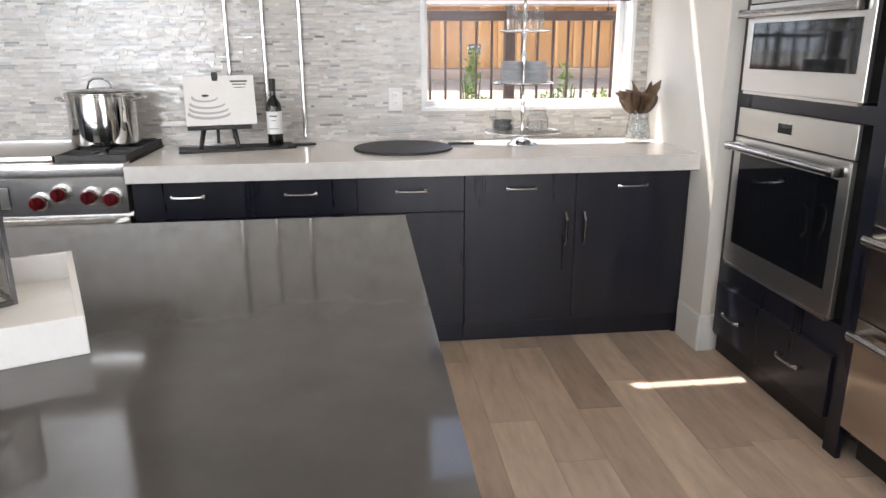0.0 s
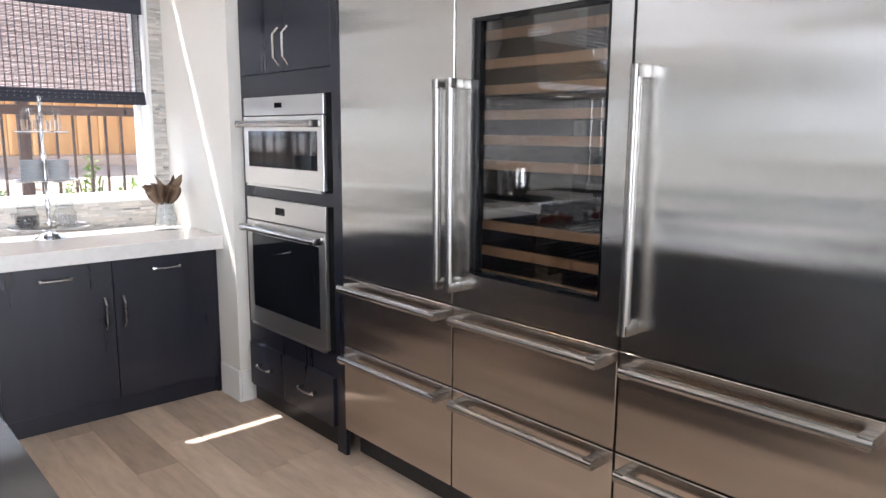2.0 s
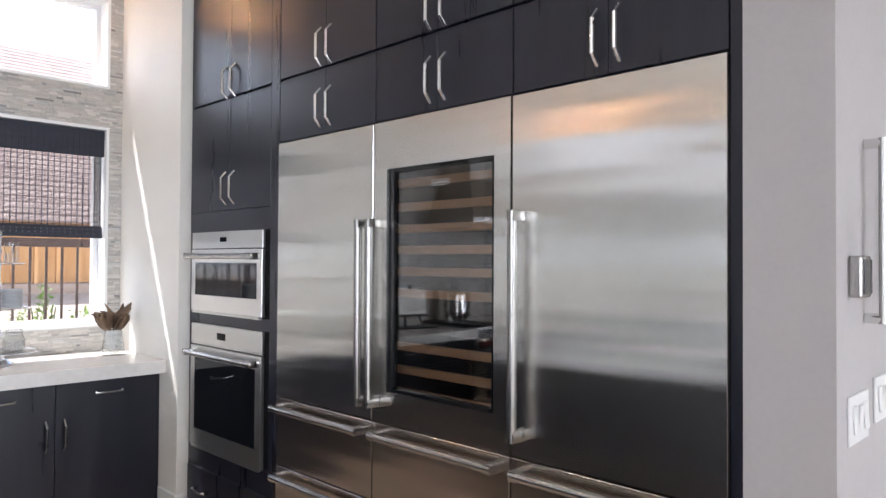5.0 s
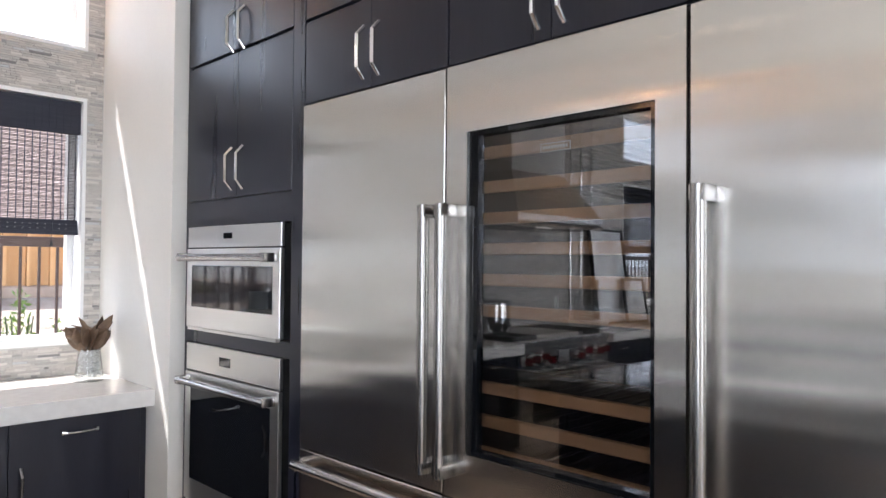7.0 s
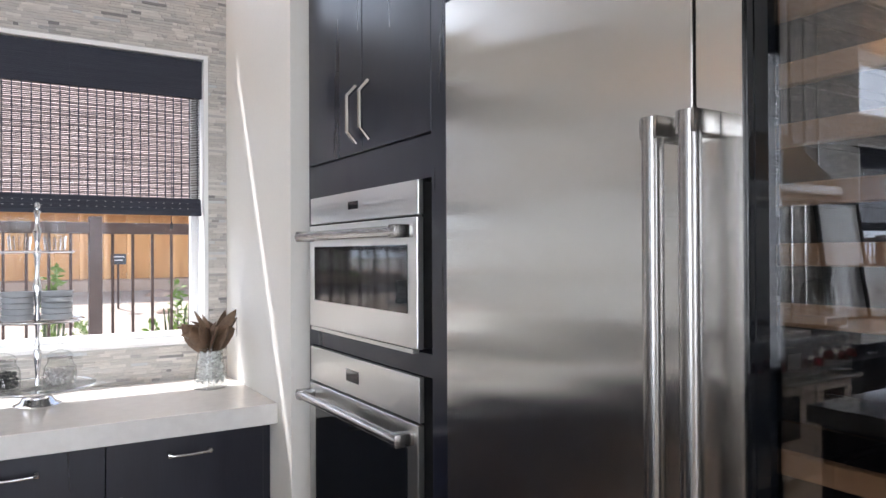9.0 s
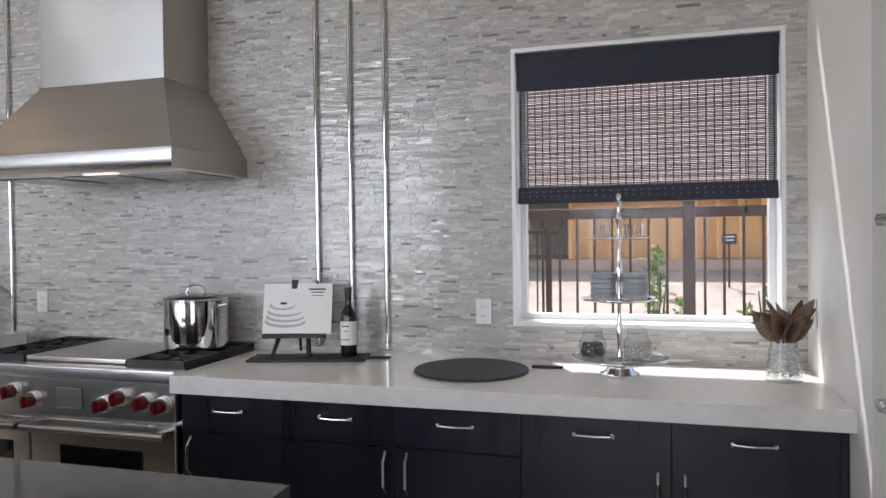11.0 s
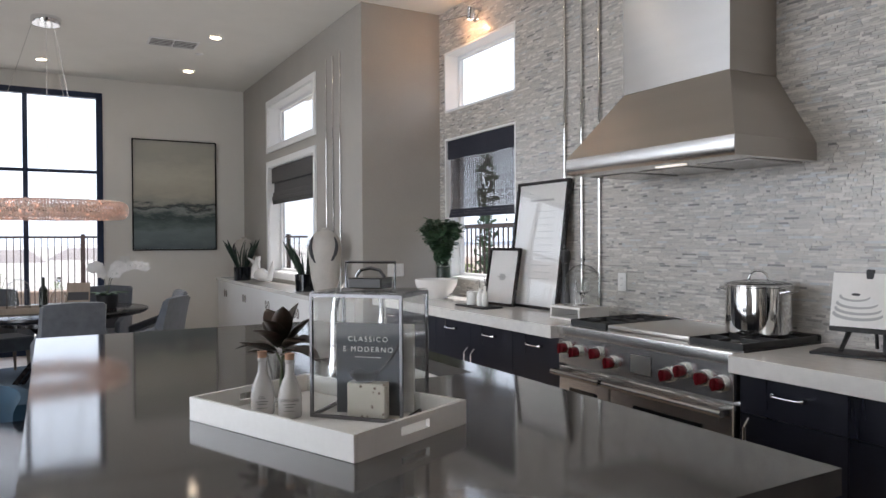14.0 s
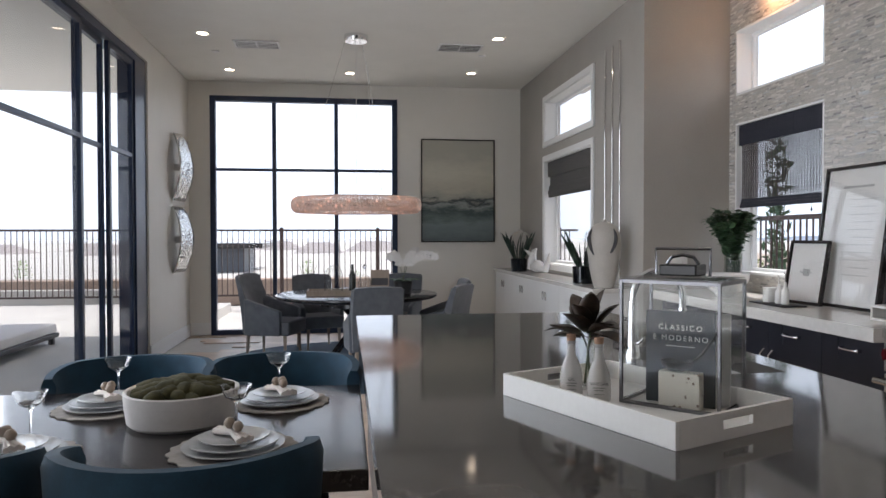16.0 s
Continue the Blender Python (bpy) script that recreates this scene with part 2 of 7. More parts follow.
structure("floor_slab", boxes((XFAR - 0.2, YSOUTH - 0.25, -0.2, -1.2, 4.4, -0.012), (-1.2, -6.0, -0.2, 6.2, 4.4, -0.012)), GROUT)
structure("ceiling", boxes((XFAR - 0.2, -4.6, H, -1.2, 4.4, H + 0.2), (-1.2, -6.0, H, 6.2, 4.4, H + 0.2)), CEILING_PAINT, "smooth warm white flat ceiling")
structure("wall_north", wall_with_holes("x", YN, YN + 0.175, XPIER, 2.2, 0, H, [WIN_R, WIN_RU, WIN_L, WIN_LU]), GROUT, "wall faced with grey and white linear stone mosaic")
structure("wall_pier", boxes((XPIER - 0.16, YSIDE, 0, XPIER, YN + 0.2, H)), GREIGE_PAINT, "greige painted return wall beside mosaic wall")
structure("wall_side", wall_with_holes("x", YSIDE, YSIDE + 0.2, XFAR - 0.2, XPIER - 0.16, 0, H, [SIDE_U, SIDE_L]), GREIGE_PAINT, "greige painted wall with two white framed windows")
structure("wall_west", wall_with_holes("y", XFAR, XFAR - 0.2, YSOUTH - 0.25, YSIDE, 0, H, [BIG]), WHITE_PAINT, "off-white wall with tall black framed window")
structure("wall_south", boxes((XFAR, YSOUTH - 0.25, 0, -6.72, YSOUTH, H)), WHITE_PAINT, "off-white wall with two hammered mirrors")
structure("wall_stub", boxes((XSTUB, YSTUB, 0, XSTUB + 0.5, YN, H)), WHITE_PAINT, "white wall return beside the window counter")
structure("wall_end", boxes((XSTUB, -0.04, 0, 6.0, 0.17, H)), WHITE_TONED_DOWN, "white wall end beside the refrigerators")
structure("wall_east", boxes((6.0, -6.0, 0, 6.2, -0.04, H)), WHITE_PAINT)
structure("wall_behind_cabinets", boxes((2.7, 0.17, 0, 2.9, YN, H)), WHITE_PAINT)
# Unseen wall; its opening is made to fit the rear fill lamp.
structure("wall_rear", wall_with_holes("x", -5.8, -6.0, -1.0, 6.0, 0, H, [(0.0, 0.0, 4.5, 2.9)]), WHITE_PAINT)
# Out of view: a slab added to stop sun spots on the floor.
structure("roof_eave", boxes((XFAR - 1.25, -4.6, H + 0.04, XFAR - 0.201, 4.4, H + 0.16)), WHITE_PAINT, "unseen slab added to keep sun off tall window")
structure("wall_turn", boxes((-1.2, -5.8, 0, -1.0, YSOUTH, H)), WHITE_PAINT)
structure("door_header", boxes((-6.72, YSOUTH - 0.2, 3.32, -1.2, YSOUTH, H)), WHITE_PAINT)

# ---- more materials ----
def pane_material(name, tint=(1, 1, 1), gloss=1.0, base=0.04):
    """Thin glass: clear, with a mirror gloss that grows at a slant."""
    m = bpy.data.materials.new(name)
    m.use_nodes = True
    t = m.node_tree
    t.nodes.clear()
    out = node(m, "ShaderNodeOutputMaterial")
    clear, shine, slant, mix = node(m, "ShaderNodeBsdfTransparent"), node(m, "ShaderNodeBsdfGlossy"), node(m, "ShaderNodeLayerWeight"), node(m, "ShaderNodeMixShader")
    power, fres = node(m, "ShaderNodeMath"), node(m, "ShaderNodeMath")
    power.operation, fres.operation = "POWER", "MULTIPLY_ADD"
    power.inputs[1].default_value, fres.inputs[1].default_value, fres.inputs[2].default_value = 5.0, 0.96 - base, base
    link(m, slant.outputs["Facing"], power.inputs[0])
    link(m, power.outputs[0], fres.inputs[0])
    clear.inputs["Color"].default_value = (*tint, 1)
    shine.inputs["Roughness"].default_value = 0.0
    shine.inputs["Color"].default_value = (gloss, gloss, gloss, 1)
    link(m, fres.outputs[0], mix.inputs[0])
    link(m, clear.outputs[0], mix.inputs[1])
    link(m, shine.outputs[0], mix.inputs[2])
    link(m, mix.outputs[0], out.inputs["Surface"])
    return m


def glow(name, color, strength):
    m = material(name, color, 0.5)
    b = m.node_tree.nodes["Principled BSDF"]
    b.inputs["Emission Color"].default_value, b.inputs["Emission Strength"].default_value = (*color, 1), strength
    return m


def stone_strips(kind="geometry"):
    """Marble and glass mosaic strips, each with its own tone and gloss."""
    m = material("stone_mosaic", (0.5, 0.5, 0.48), 0.25, IOR=1.6)
    b = m.node_tree.nodes["Principled BSDF"]
    rnd = node(m, "ShaderNodeNewGeometry").outputs["Random Per Island"] if kind == "geometry" else node(m, "ShaderNodeObjectInfo").outputs["Random"]
    tone = ramp(m, rnd, [(0.0, (0.60, 0.57, 0.525)), (0.25, (0.53, 0.50, 0.46)), (0.48, (0.47, 0.45, 0.42)), (0.66, (0.57, 0.54, 0.50)), (0.84, (0.44, 0.425, 0.405)), (0.93, (0.36, 0.345, 0.33)), (0.96, (0.22, 0.215, 0.21)), (0.975, (0.56, 0.57, 0.57)), (1.0, (0.50, 0.52, 0.53))])
    vein = noise_tex(m, coords(m, (6, 1, 30)), 5.0, 5.0)
    mix = node(m, "ShaderNodeMix")
    mix.data_type, mix.blend_type = "RGBA", "MULTIPLY"
    mix.inputs["Factor"].default_value = 1.0
    link(m, tone, mix.inputs["A"])
    link(m, ramp(m, vein, [(0.3, (0.90, 0.90, 0.90)), (0.6, (1.05, 1.045, 1.04))]), mix.inputs["B"])
    link(m, mix.outputs["Result"], b.inputs["Base Color"])
    r = ramp(m, rnd, [(0.0, (0.36,) * 3), (0.25, (0.22,) * 3), (0.42, (0.05,) * 3), (0.5, (0.26,) * 3), (0.7, (0.07,) * 3), (0.85, (0.30,) * 3), (1.0, (0.03,) * 3)])
    link(m, r, b.inputs["Roughness"])
    return m


def hammered():
    m = material("hammered_mirror", (0.62, 0.62, 0.61), 0.05, 1.0)
    v = node(m, "ShaderNodeTexVoronoi", Scale=24.0)
    link(m, coords(m), v.inputs["Vector"])
    bump(m, v.outputs["Distance"], 1.0, 0.009)
    return m


def crystal_glow():
    """Cut crystal beads lit from within."""
    m = material("lit_crystal", (0.70, 0.62, 0.58), 0.08, 0.0, Transmission_Weight=0.4, IOR=1.5)
    b = m.node_tree.nodes["Principled BSDF"]
    rnd = node(m, "ShaderNodeNewGeometry").outputs["Random Per Island"]
    b.inputs["Emission Color"].default_value = (1.0, 0.50, 0.30, 1)
    link(m, ramp(m, rnd, [(0.0, (0.02,) * 3), (0.6, (0.06,) * 3), (0.9, (0.12,) * 3), (1.0, (0.45,) * 3)]), b.inputs["Emission Strength"])
    return m


def painting():
    """Abstract landscape: pale sky, dark band, blue-green water."""
    m = material("painted_canvas", (0.4, 0.4, 0.38), 0.7)
    b = m.node_tree.nodes["Principled BSDF"]
    tc = node(m, "ShaderNodeTexCoord")
    sep = node(m, "ShaderNodeSeparateXYZ")
    link(m, tc.outputs["Generated"], sep.inputs[0])
    wob = noise_tex(m, coords(m, (1, 1.5, 6), "Generated"), 2.2, 8.0, 0.65)
    add = node(m, "ShaderNodeMath")
    add.operation = "MULTIPLY_ADD"
    add.inputs[1].default_value = 0.28
    link(m, wob, add.inputs[0])
    link(m, sep.outputs["Z"], add.inputs[2])
    col = ramp(m, add.outputs[0], [(0.12, (0.12, 0.15, 0.17)), (0.30, (0.20, 0.25, 0.25)), (0.44, (0.06, 0.09, 0.09)), (0.50, (0.30, 0.33, 0.31)), (0.53, (0.035, 0.05, 0.055)), (0.57, (0.36, 0.355, 0.31)), (0.66, (0.50, 0.48, 0.40)), (0.82, (0.58, 0.56, 0.47)), (1.0, (0.44, 0.43, 0.37))])
    link(m, col, b.inputs["Base Color"])
    bump(m, wob, 0.4, 0.002)
    return m


WINDOW_PANE = pane_material("window_pane", (1, 1, 1), 0.2)
PICTURE_GLASS = pane_material("picture_glass", (0.98, 0.98, 0.98), 1.0)
THIN_GLASS = pane_material("thin_glass", (0.985, 0.99, 0.985), 0.5)
TINTED_GLASS = pane_material("tinted_glass", (0.74, 0.73, 0.72), 1.0, 0.13)
MOSAIC = stone_strips()
MOSAIC_PIECE = stone_strips("object")
HAMMERED = hammered()
CRYSTAL = crystal_glow()
CANVAS = painting()
# Chrome of the glass box, with dark reflections put into its tone.
CHROME_DARKENED = material("darkened_chrome", (0.20, 0.20, 0.21), 0.22, 1.0)
STEEL_POLISHED = material("polished_steel", (0.74, 0.73, 0.71), 0.06, 1.0)
RED_KNOB = mottled("red_knob", [(0.095, 0.004, 0.008), (0.14, 0.006, 0.011)], 0.22, 30.0, Coat_Weight=0.5)
SHELF_WOOD = mottled("beech_shelf", [(0.56, 0.33, 0.18), (0.66, 0.41, 0.24)], 0.5, 4.0, (1, 0.3, 8))
DARK_INTERIOR = mottled("dark_interior", [(0.02, 0.02, 0.022), (0.035, 0.034, 0.034)], 0.6)
SLATE = mottled("slate", [(0.018, 0.019, 0.021), (0.034, 0.035, 0.038)], 0.55, 14.0, relief=0.0006)
CERAMIC = mottled("white_ceramic", [(0.78, 0.76, 0.73), (0.84, 0.82, 0.79)], 0.25, 8.0)
GREY_CERAMIC = mottled("grey_ceramic", [(0.36, 0.38, 0.40), (0.44, 0.46, 0.48)], 0.35, 8.0)
PLASTIC = mottled("white_plastic", [(0.76, 0.75, 0.73), (0.80, 0.79, 0.77)], 0.35, 8.0)
PAPER = mottled("printed_paper", [(0.74, 0.73, 0.71), (0.80, 0.79, 0.77)], 0.6, 6.0)
INK = material("printed_ink", (0.05, 0.05, 0.055), 0.6)
PALE_INK = material("pale_ink", (0.42, 0.42, 0.41), 0.6)
WHITE_INK = material("white_ink", (0.75, 0.75, 0.74), 0.5)
NAVY_COVER = mottled("slate_cover", [(0.022, 0.028, 0.038), (0.034, 0.042, 0.054)], 0.45, 6.0)
GREEN_LEAF = mottled("green_leaf", [(0.025, 0.06, 0.03), (0.06, 0.12, 0.06), (0.10, 0.17, 0.09)], 0.45, 12.0)
SNAKE_LEAF = mottled("snake_leaf", [(0.012, 0.03, 0.02), (0.03, 0.055, 0.035)], 0.4, 18.0, (1, 1, 4))
BROWN_LEAF = mottled("dried_leaf", [(0.10, 0.06, 0.035), (0.22, 0.14, 0.085)], 0.55, 14.0)
DARK_LEAF = mottled("magnolia_leaf", [(0.014, 0.020, 0.014), (0.05, 0.032, 0.022), (0.085, 0.045, 0.03)], 0.3, 7.0)
PETAL = mottled("white_petal", [(0.78, 0.76, 0.74), (0.84, 0.82, 0.80)], 0.6)
STEM = mottled("green_stem", [(0.06, 0.09, 0.04), (0.10, 0.12, 0.06)], 0.6)
CORK = mottled("cork", [(0.30, 0.17, 0.11), (0.40, 0.24, 0.16)], 0.8, 50.0, relief=0.0005)
WINE_GLASS = material("wine_bottle_glass", (0.008, 0.010, 0.006), 0.05)
FABRIC = mottled("grey_velvet", [(0.085, 0.095, 0.112), (0.13, 0.142, 0.162)], 0.9, 12.0, fine=220.0, relief=0.0008, Sheen_Weight=0.4)
TEAL = mottled("teal_velvet", [(0.003, 0.026, 0.050), (0.006, 0.042, 0.078)], 0.85, 12.0, fine=220.0, relief=0.0006, Sheen_Weight=0.06)
WASHED_WOOD = mottled("washed_wood", [(0.28, 0.22, 0.17), (0.38, 0.30, 0.24)], 0.55, 6.0, (6, 6, 0.6))
DARK_WOOD = mottled("dark_wood", [(0.012, 0.010, 0.011), (0.024, 0.020, 0.020)], 0.16, 6.0, (0.6, 6, 6))
RUG = mottled("blue_grey_rug", [(0.03, 0.055, 0.085), (0.06, 0.09, 0.12)], 0.95, 3.0, fine=150.0, relief=0.003)
MOSS = mottled("moss", [(0.024, 0.024, 0.008), (0.065, 0.056, 0.018)], 0.95, 20.0, fine=120.0, relief=0.004)
PLASTER = mottled("cast_plaster", [(0.60, 0.57, 0.55), (0.68, 0.65, 0.63)], 0.7, 8.0, relief=0.0008)
# Cream glaze darkened: the shade of a backlit vase is in the colour.
CREAM_BACKLIT = mottled("backlit_cream", [(0.40, 0.375, 0.34), (0.47, 0.44, 0.40)], 0.5, 8.0)
WOVEN_MAT = mottled("woven_mat", [(0.20, 0.18, 0.16), (0.30, 0.27, 0.25)], 0.85, 30.0, fine=200.0, relief=0.001)
NAPKIN = mottled("napkin_cloth", [(0.62, 0.56, 0.52), (0.72, 0.66, 0.62)], 0.9, 10.0, relief=0.0006)
BLIND_DARK = mottled("dark_reed", [(0.020, 0.022, 0.036), (0.040, 0.043, 0.060)], 0.7, 12.0, (0.5, 1, 30))
BLIND_REED = mottled("woven_reed", [(0.035, 0.027, 0.024), (0.10, 0.075, 0.062)], 0.65, 9.0, (0.7, 1, 60))
FENCE_BROWN = mottled("fence_paint", [(0.045, 0.026, 0.022), (0.07, 0.042, 0.034)], 0.5, 6.0)
TIMBER = mottled("framing_timber", [(0.56, 0.31, 0.135), (0.70, 0.43, 0.20)], 0.75, 3.0, (3, 3, 0.5))
CONCRETE = mottled("pale_concrete", [(0.42, 0.41, 0.385), (0.52, 0.50, 0.47)], 0.85, 0.6, fine=9.0)
GRAVEL_BANK = mottled("gravel_bank", [(0.30, 0.24, 0.19), (0.46, 0.40, 0.34)], 0.95, 1.5, fine=12.0, relief=0.01)
ASPHALT = mottled("sunlit_asphalt", [(0.20, 0.20, 0.205), (0.27, 0.265, 0.265)], 0.9, 1.0, fine=40.0)
SKY_HAZE = glow("sky_haze", (0.90, 0.95, 1.0), 0.62)
# Distance haze is painted into this pale blue grey slope colour.
HAZE_TINT = mottled("haze_tinted_slope", [(0.50, 0.53, 0.58), (0.58, 0.61, 0.65)], 0.95, 0.05)
STONE_BLOCK = mottled("stone_block", [(0.30, 0.22, 0.17), (0.40, 0.31, 0.25)], 0.85, 3.0, relief=0.003)
ROOF_TILE = mottled("roof_tile", [(0.27, 0.20, 0.18), (0.43, 0.34, 0.31)], 0.85, 2.5, (1, 1, 2), fine=11.0)
SHADE_CLOTH = mottled("shade_cloth", [(0.06, 0.058, 0.058), (0.11, 0.105, 0.10)], 0.8, 9.0, (0.7, 1, 40))
SHRUB = mottled("shrub_leaf", [(0.08, 0.15, 0.03), (0.22, 0.34, 0.07)], 0.6, 3.0)
POOL = mottled("pool_water", [(0.10, 0.30, 0.36), (0.16, 0.38, 0.44)], 0.05, 2.0)
FROSTED = material("frosted_glass", (0.80, 0.78, 0.76), 0.25, Transmission_Weight=0.55, IOR=1.3)
GLAZE = mottled("pale_glaze", [(0.36, 0.36, 0.36), (0.46, 0.46, 0.46)], 0.15, 12.0)
TERRAZZO = material("terrazzo", (0.7, 0.66, 0.58), 0.4)
_v = node(TERRAZZO, "ShaderNodeTexVoronoi", Scale=55.0)
link(TERRAZZO, coords(TERRAZZO), _v.inputs["Vector"])
link(TERRAZZO, ramp(TERRAZZO, _v.outputs["Distance"], [(0.0, (0.16, 0.10, 0.07)), (0.20, (0.22, 0.16, 0.12)), (0.24, (0.72, 0.68, 0.60)), (1.0, (0.76, 0.72, 0.65))]), TERRAZZO.node_tree.nodes["Principled BSDF"].inputs["Base Color"])
PEBBLE = material("white_pebble", (0.7, 0.7, 0.68), 0.5)
link(PEBBLE, island_random(PEBBLE, [(0.0, (0.50, 0.50, 0.49)), (0.5, (0.72, 0.71, 0.69)), (1.0, (0.80, 0.79, 0.77))]), PEBBLE.node_tree.nodes["Principled BSDF"].inputs["Base Color"])
LAMP_GLOW = glow("lamp_glow", (1.0, 0.80, 0.58), 14.0)
HOOD_GLOW = glow("hood_lamp", (1.0, 0.93, 0.84), 0.45)


# ---- windows and openings ----
NEAR_PATCH = (-0.30, 0.93, 0.62, 1.36)


def mosaic_wall(x0, x1, z0, z1, holes):
    """Strips of stone in staggered courses on the north wall."""
    rng = random.Random(11)
    verts, faces, near = [], [], []
    h, z = 0.012, z0
    while z < z1:
        spans = [(x0, x1)]
        for hx0, hz0, hx1, hz1 in holes:
            if z + h > hz0 and z < hz1:
                spans = [s for a, b in spans for s in ((a, min(b, hx0)), (max(a, hx1), b)) if s[1] - s[0] > 0.004]
        for a, b in spans:
            x = a - rng.random() * 0.1
            while x < b:
                w = rng.choice((0.02, 0.03, 0.04, 0.05, 0.065, 0.08, 0.10))
                p, q = max(a, x), min(b, x + w - 0.0012)
                if NEAR_PATCH[0] < p and q < NEAR_PATCH[2] and NEAR_PATCH[1] < z < NEAR_PATCH[3] and len(near) < 300:
                    near.append((p, q - p, z, 0.004 + 0.0020 * rng.random() ** 2))
                elif q - p > 0.003:
                    d = 0.004 + 0.0020 * rng.random() ** 2
                    t, s = rng.gauss(0, 0.00028), rng.gauss(0, 0.0005)
                    k = len(verts)
                    y = YN - d
                    verts += [(p, y - s - t, z), (q, y + s - t, z), (q, y + s + t, z + h - 0.0011), (p, y - s + t, z + h - 0.0011), (p, YN, z), (q, YN, z), (q, YN, z + h - 0.0011), (p, YN, z + h - 0.0011)]
                    faces += [(k, k + 1, k + 2, k + 3), (k + 4, k + 5, k + 1, k), (k + 3, k + 2, k + 6, k + 7), (k + 4, k, k + 3, k + 7), (k + 1, k + 5, k + 6, k + 2)]
                x += w
        z += h
    me = bpy.data.meshes.new("mosaic_strips")
    me.from_pydata(verts, [], faces)
    me.materials.append(MOSAIC)
    return me, near


wall_n = bpy.data.objects["wall_north"]
strip_mesh, NEAR_STRIPS = mosaic_wall(XPIER, XSTUB, 0.914, H, [WIN_R, WIN_RU, WIN_L, WIN_LU])
strips = new("mosaic_field", strip_mesh)
strips.parent = wall_n
tagged(strips, kind="stuff")


def window(name, hole, depth=0.13, y=YN, panes=1, label="white framed window with clear glass"):
    x0, z0, x1, z1 = hole
    w = thing(name, ((x0 + x1) / 2, y + depth, z0), label, "window", kind="structure")
    yi, yo = y + depth, y + depth + 0.05
    f = 0.045
    part("window_frame", boxes((x0, yi, z0, x1, yo, z0 + f), (x0, yi, z1 - f, x1, yo, z1), (x0, yi, z0 + f, x0 + f, yo, z1 - f), (x1 - f, yi, z0 + f, x1, yo, z1 - f), bevel=0.002), TRIM_PAINT, w, world_at=True)
    p = part("pane", boxes((x0 + f, yi + 0.022, z0 + f, x1 - f, yi + 0.026, z1 - f)), WINDOW_PANE, w, world_at=True)
    p.visible_shadow = False
    return w


for k, hole in enumerate((WIN_R, WIN_RU, WIN_L, WIN_LU)):
    w = window("window_%d" % (k + 1), hole)
    x0, z0, x1, z1 = hole
    e = 0.018
    part("window_lining", boxes((x0, YN - 0.006, z0, x0 + e, YN + 0.13, z1), (x1 - e, YN - 0.006, z0, x1, YN + 0.13, z1), (x0 + e, YN - 0.006, z1 - e, x1 - e, YN + 0.13, z1), (x0 + e, YN - 0.006, z0, x1 - e, YN + 0.13, z0 + e), bevel=0.001), TRIM_PAINT, w, world_at=True)
for k, hole in enumerate((SIDE_U, SIDE_L)):
    w = window("window_%d" % (k + 5), hole, 0.14, YSIDE, label="white trimmed window in greige wall")
    x0, z0, x1, z1 = hole
    t = 0.07
    part("window_trim", boxes((x0 - t, YSIDE - 0.018, z0 - t, x0, YSIDE, z1 + t), (x1, YSIDE - 0.018, z0 - t, x1 + t, YSIDE, z1 + t), (x0, YSIDE - 0.018, z1, x1, YSIDE, z1 + t), (x0, YSIDE - 0.018, z0 - t, x1, YSIDE, z0), bevel=0.002), TRIM_PAINT, w, world_at=True)
    part("window_lining", boxes((x0, YSIDE, z0, x0 + 0.012, YSIDE + 0.14, z1), (x1 - 0.012, YSIDE, z0, x1, YSIDE + 0.14, z1), (x0, YSIDE, z0, x1, YSIDE + 0.14, z0 + 0.012), (x0, YSIDE, z1 - 0.012, x1, YSIDE + 0.14, z1)), TRIM_PAINT, w, world_at=True)

# tall west window
w = thing("window_7", (XFAR, 0.22, 0), "tall black metal framed window of six panes", "window", kind="structure")
a, b, zt = BIG[0], BIG[2], BIG[3]
f, m1, m2, zm = 0.075, -0.215, 0.655, 2.33
part("window_frame", boxes((XFAR - 0.08, a, 0, XFAR + 0.02, a + f, zt), (XFAR - 0.08, b - f, 0, XFAR + 0.02, b, zt), (XFAR - 0.08, a + f, zt - f, XFAR + 0.02, b - f, zt), (XFAR - 0.08, a + f, 0, XFAR + 0.02, b - f, 0.07), bevel=0.003), BLACK_SKY_TINT, w, world_at=True)
for y in (m1, m2):
    part("mullion", boxes((XFAR - 0.07, y - 0.028, 0.07, XFAR + 0.01, y + 0.028, zt - f), bevel=0.003), BLACK_SKY_TINT, w, world_at=True)
for p, q in ((a + f, m1 - 0.028), (m1 + 0.028, m2 - 0.028), (m2 + 0.028, b - f)):
    part("transom", boxes((XFAR - 0.06, p, zm - 0.02, XFAR, q, zm + 0.02), bevel=0.002), BLACK_SKY_TINT, w, world_at=True)
    for r, s in ((0.07, zm - 0.02), (zm + 0.02, zt - f)):
        g = part("pane", boxes((XFAR - 0.035, p, r, XFAR - 0.03, q, s)), WINDOW_PANE, w, world_at=True)
        g.visible_shadow = False

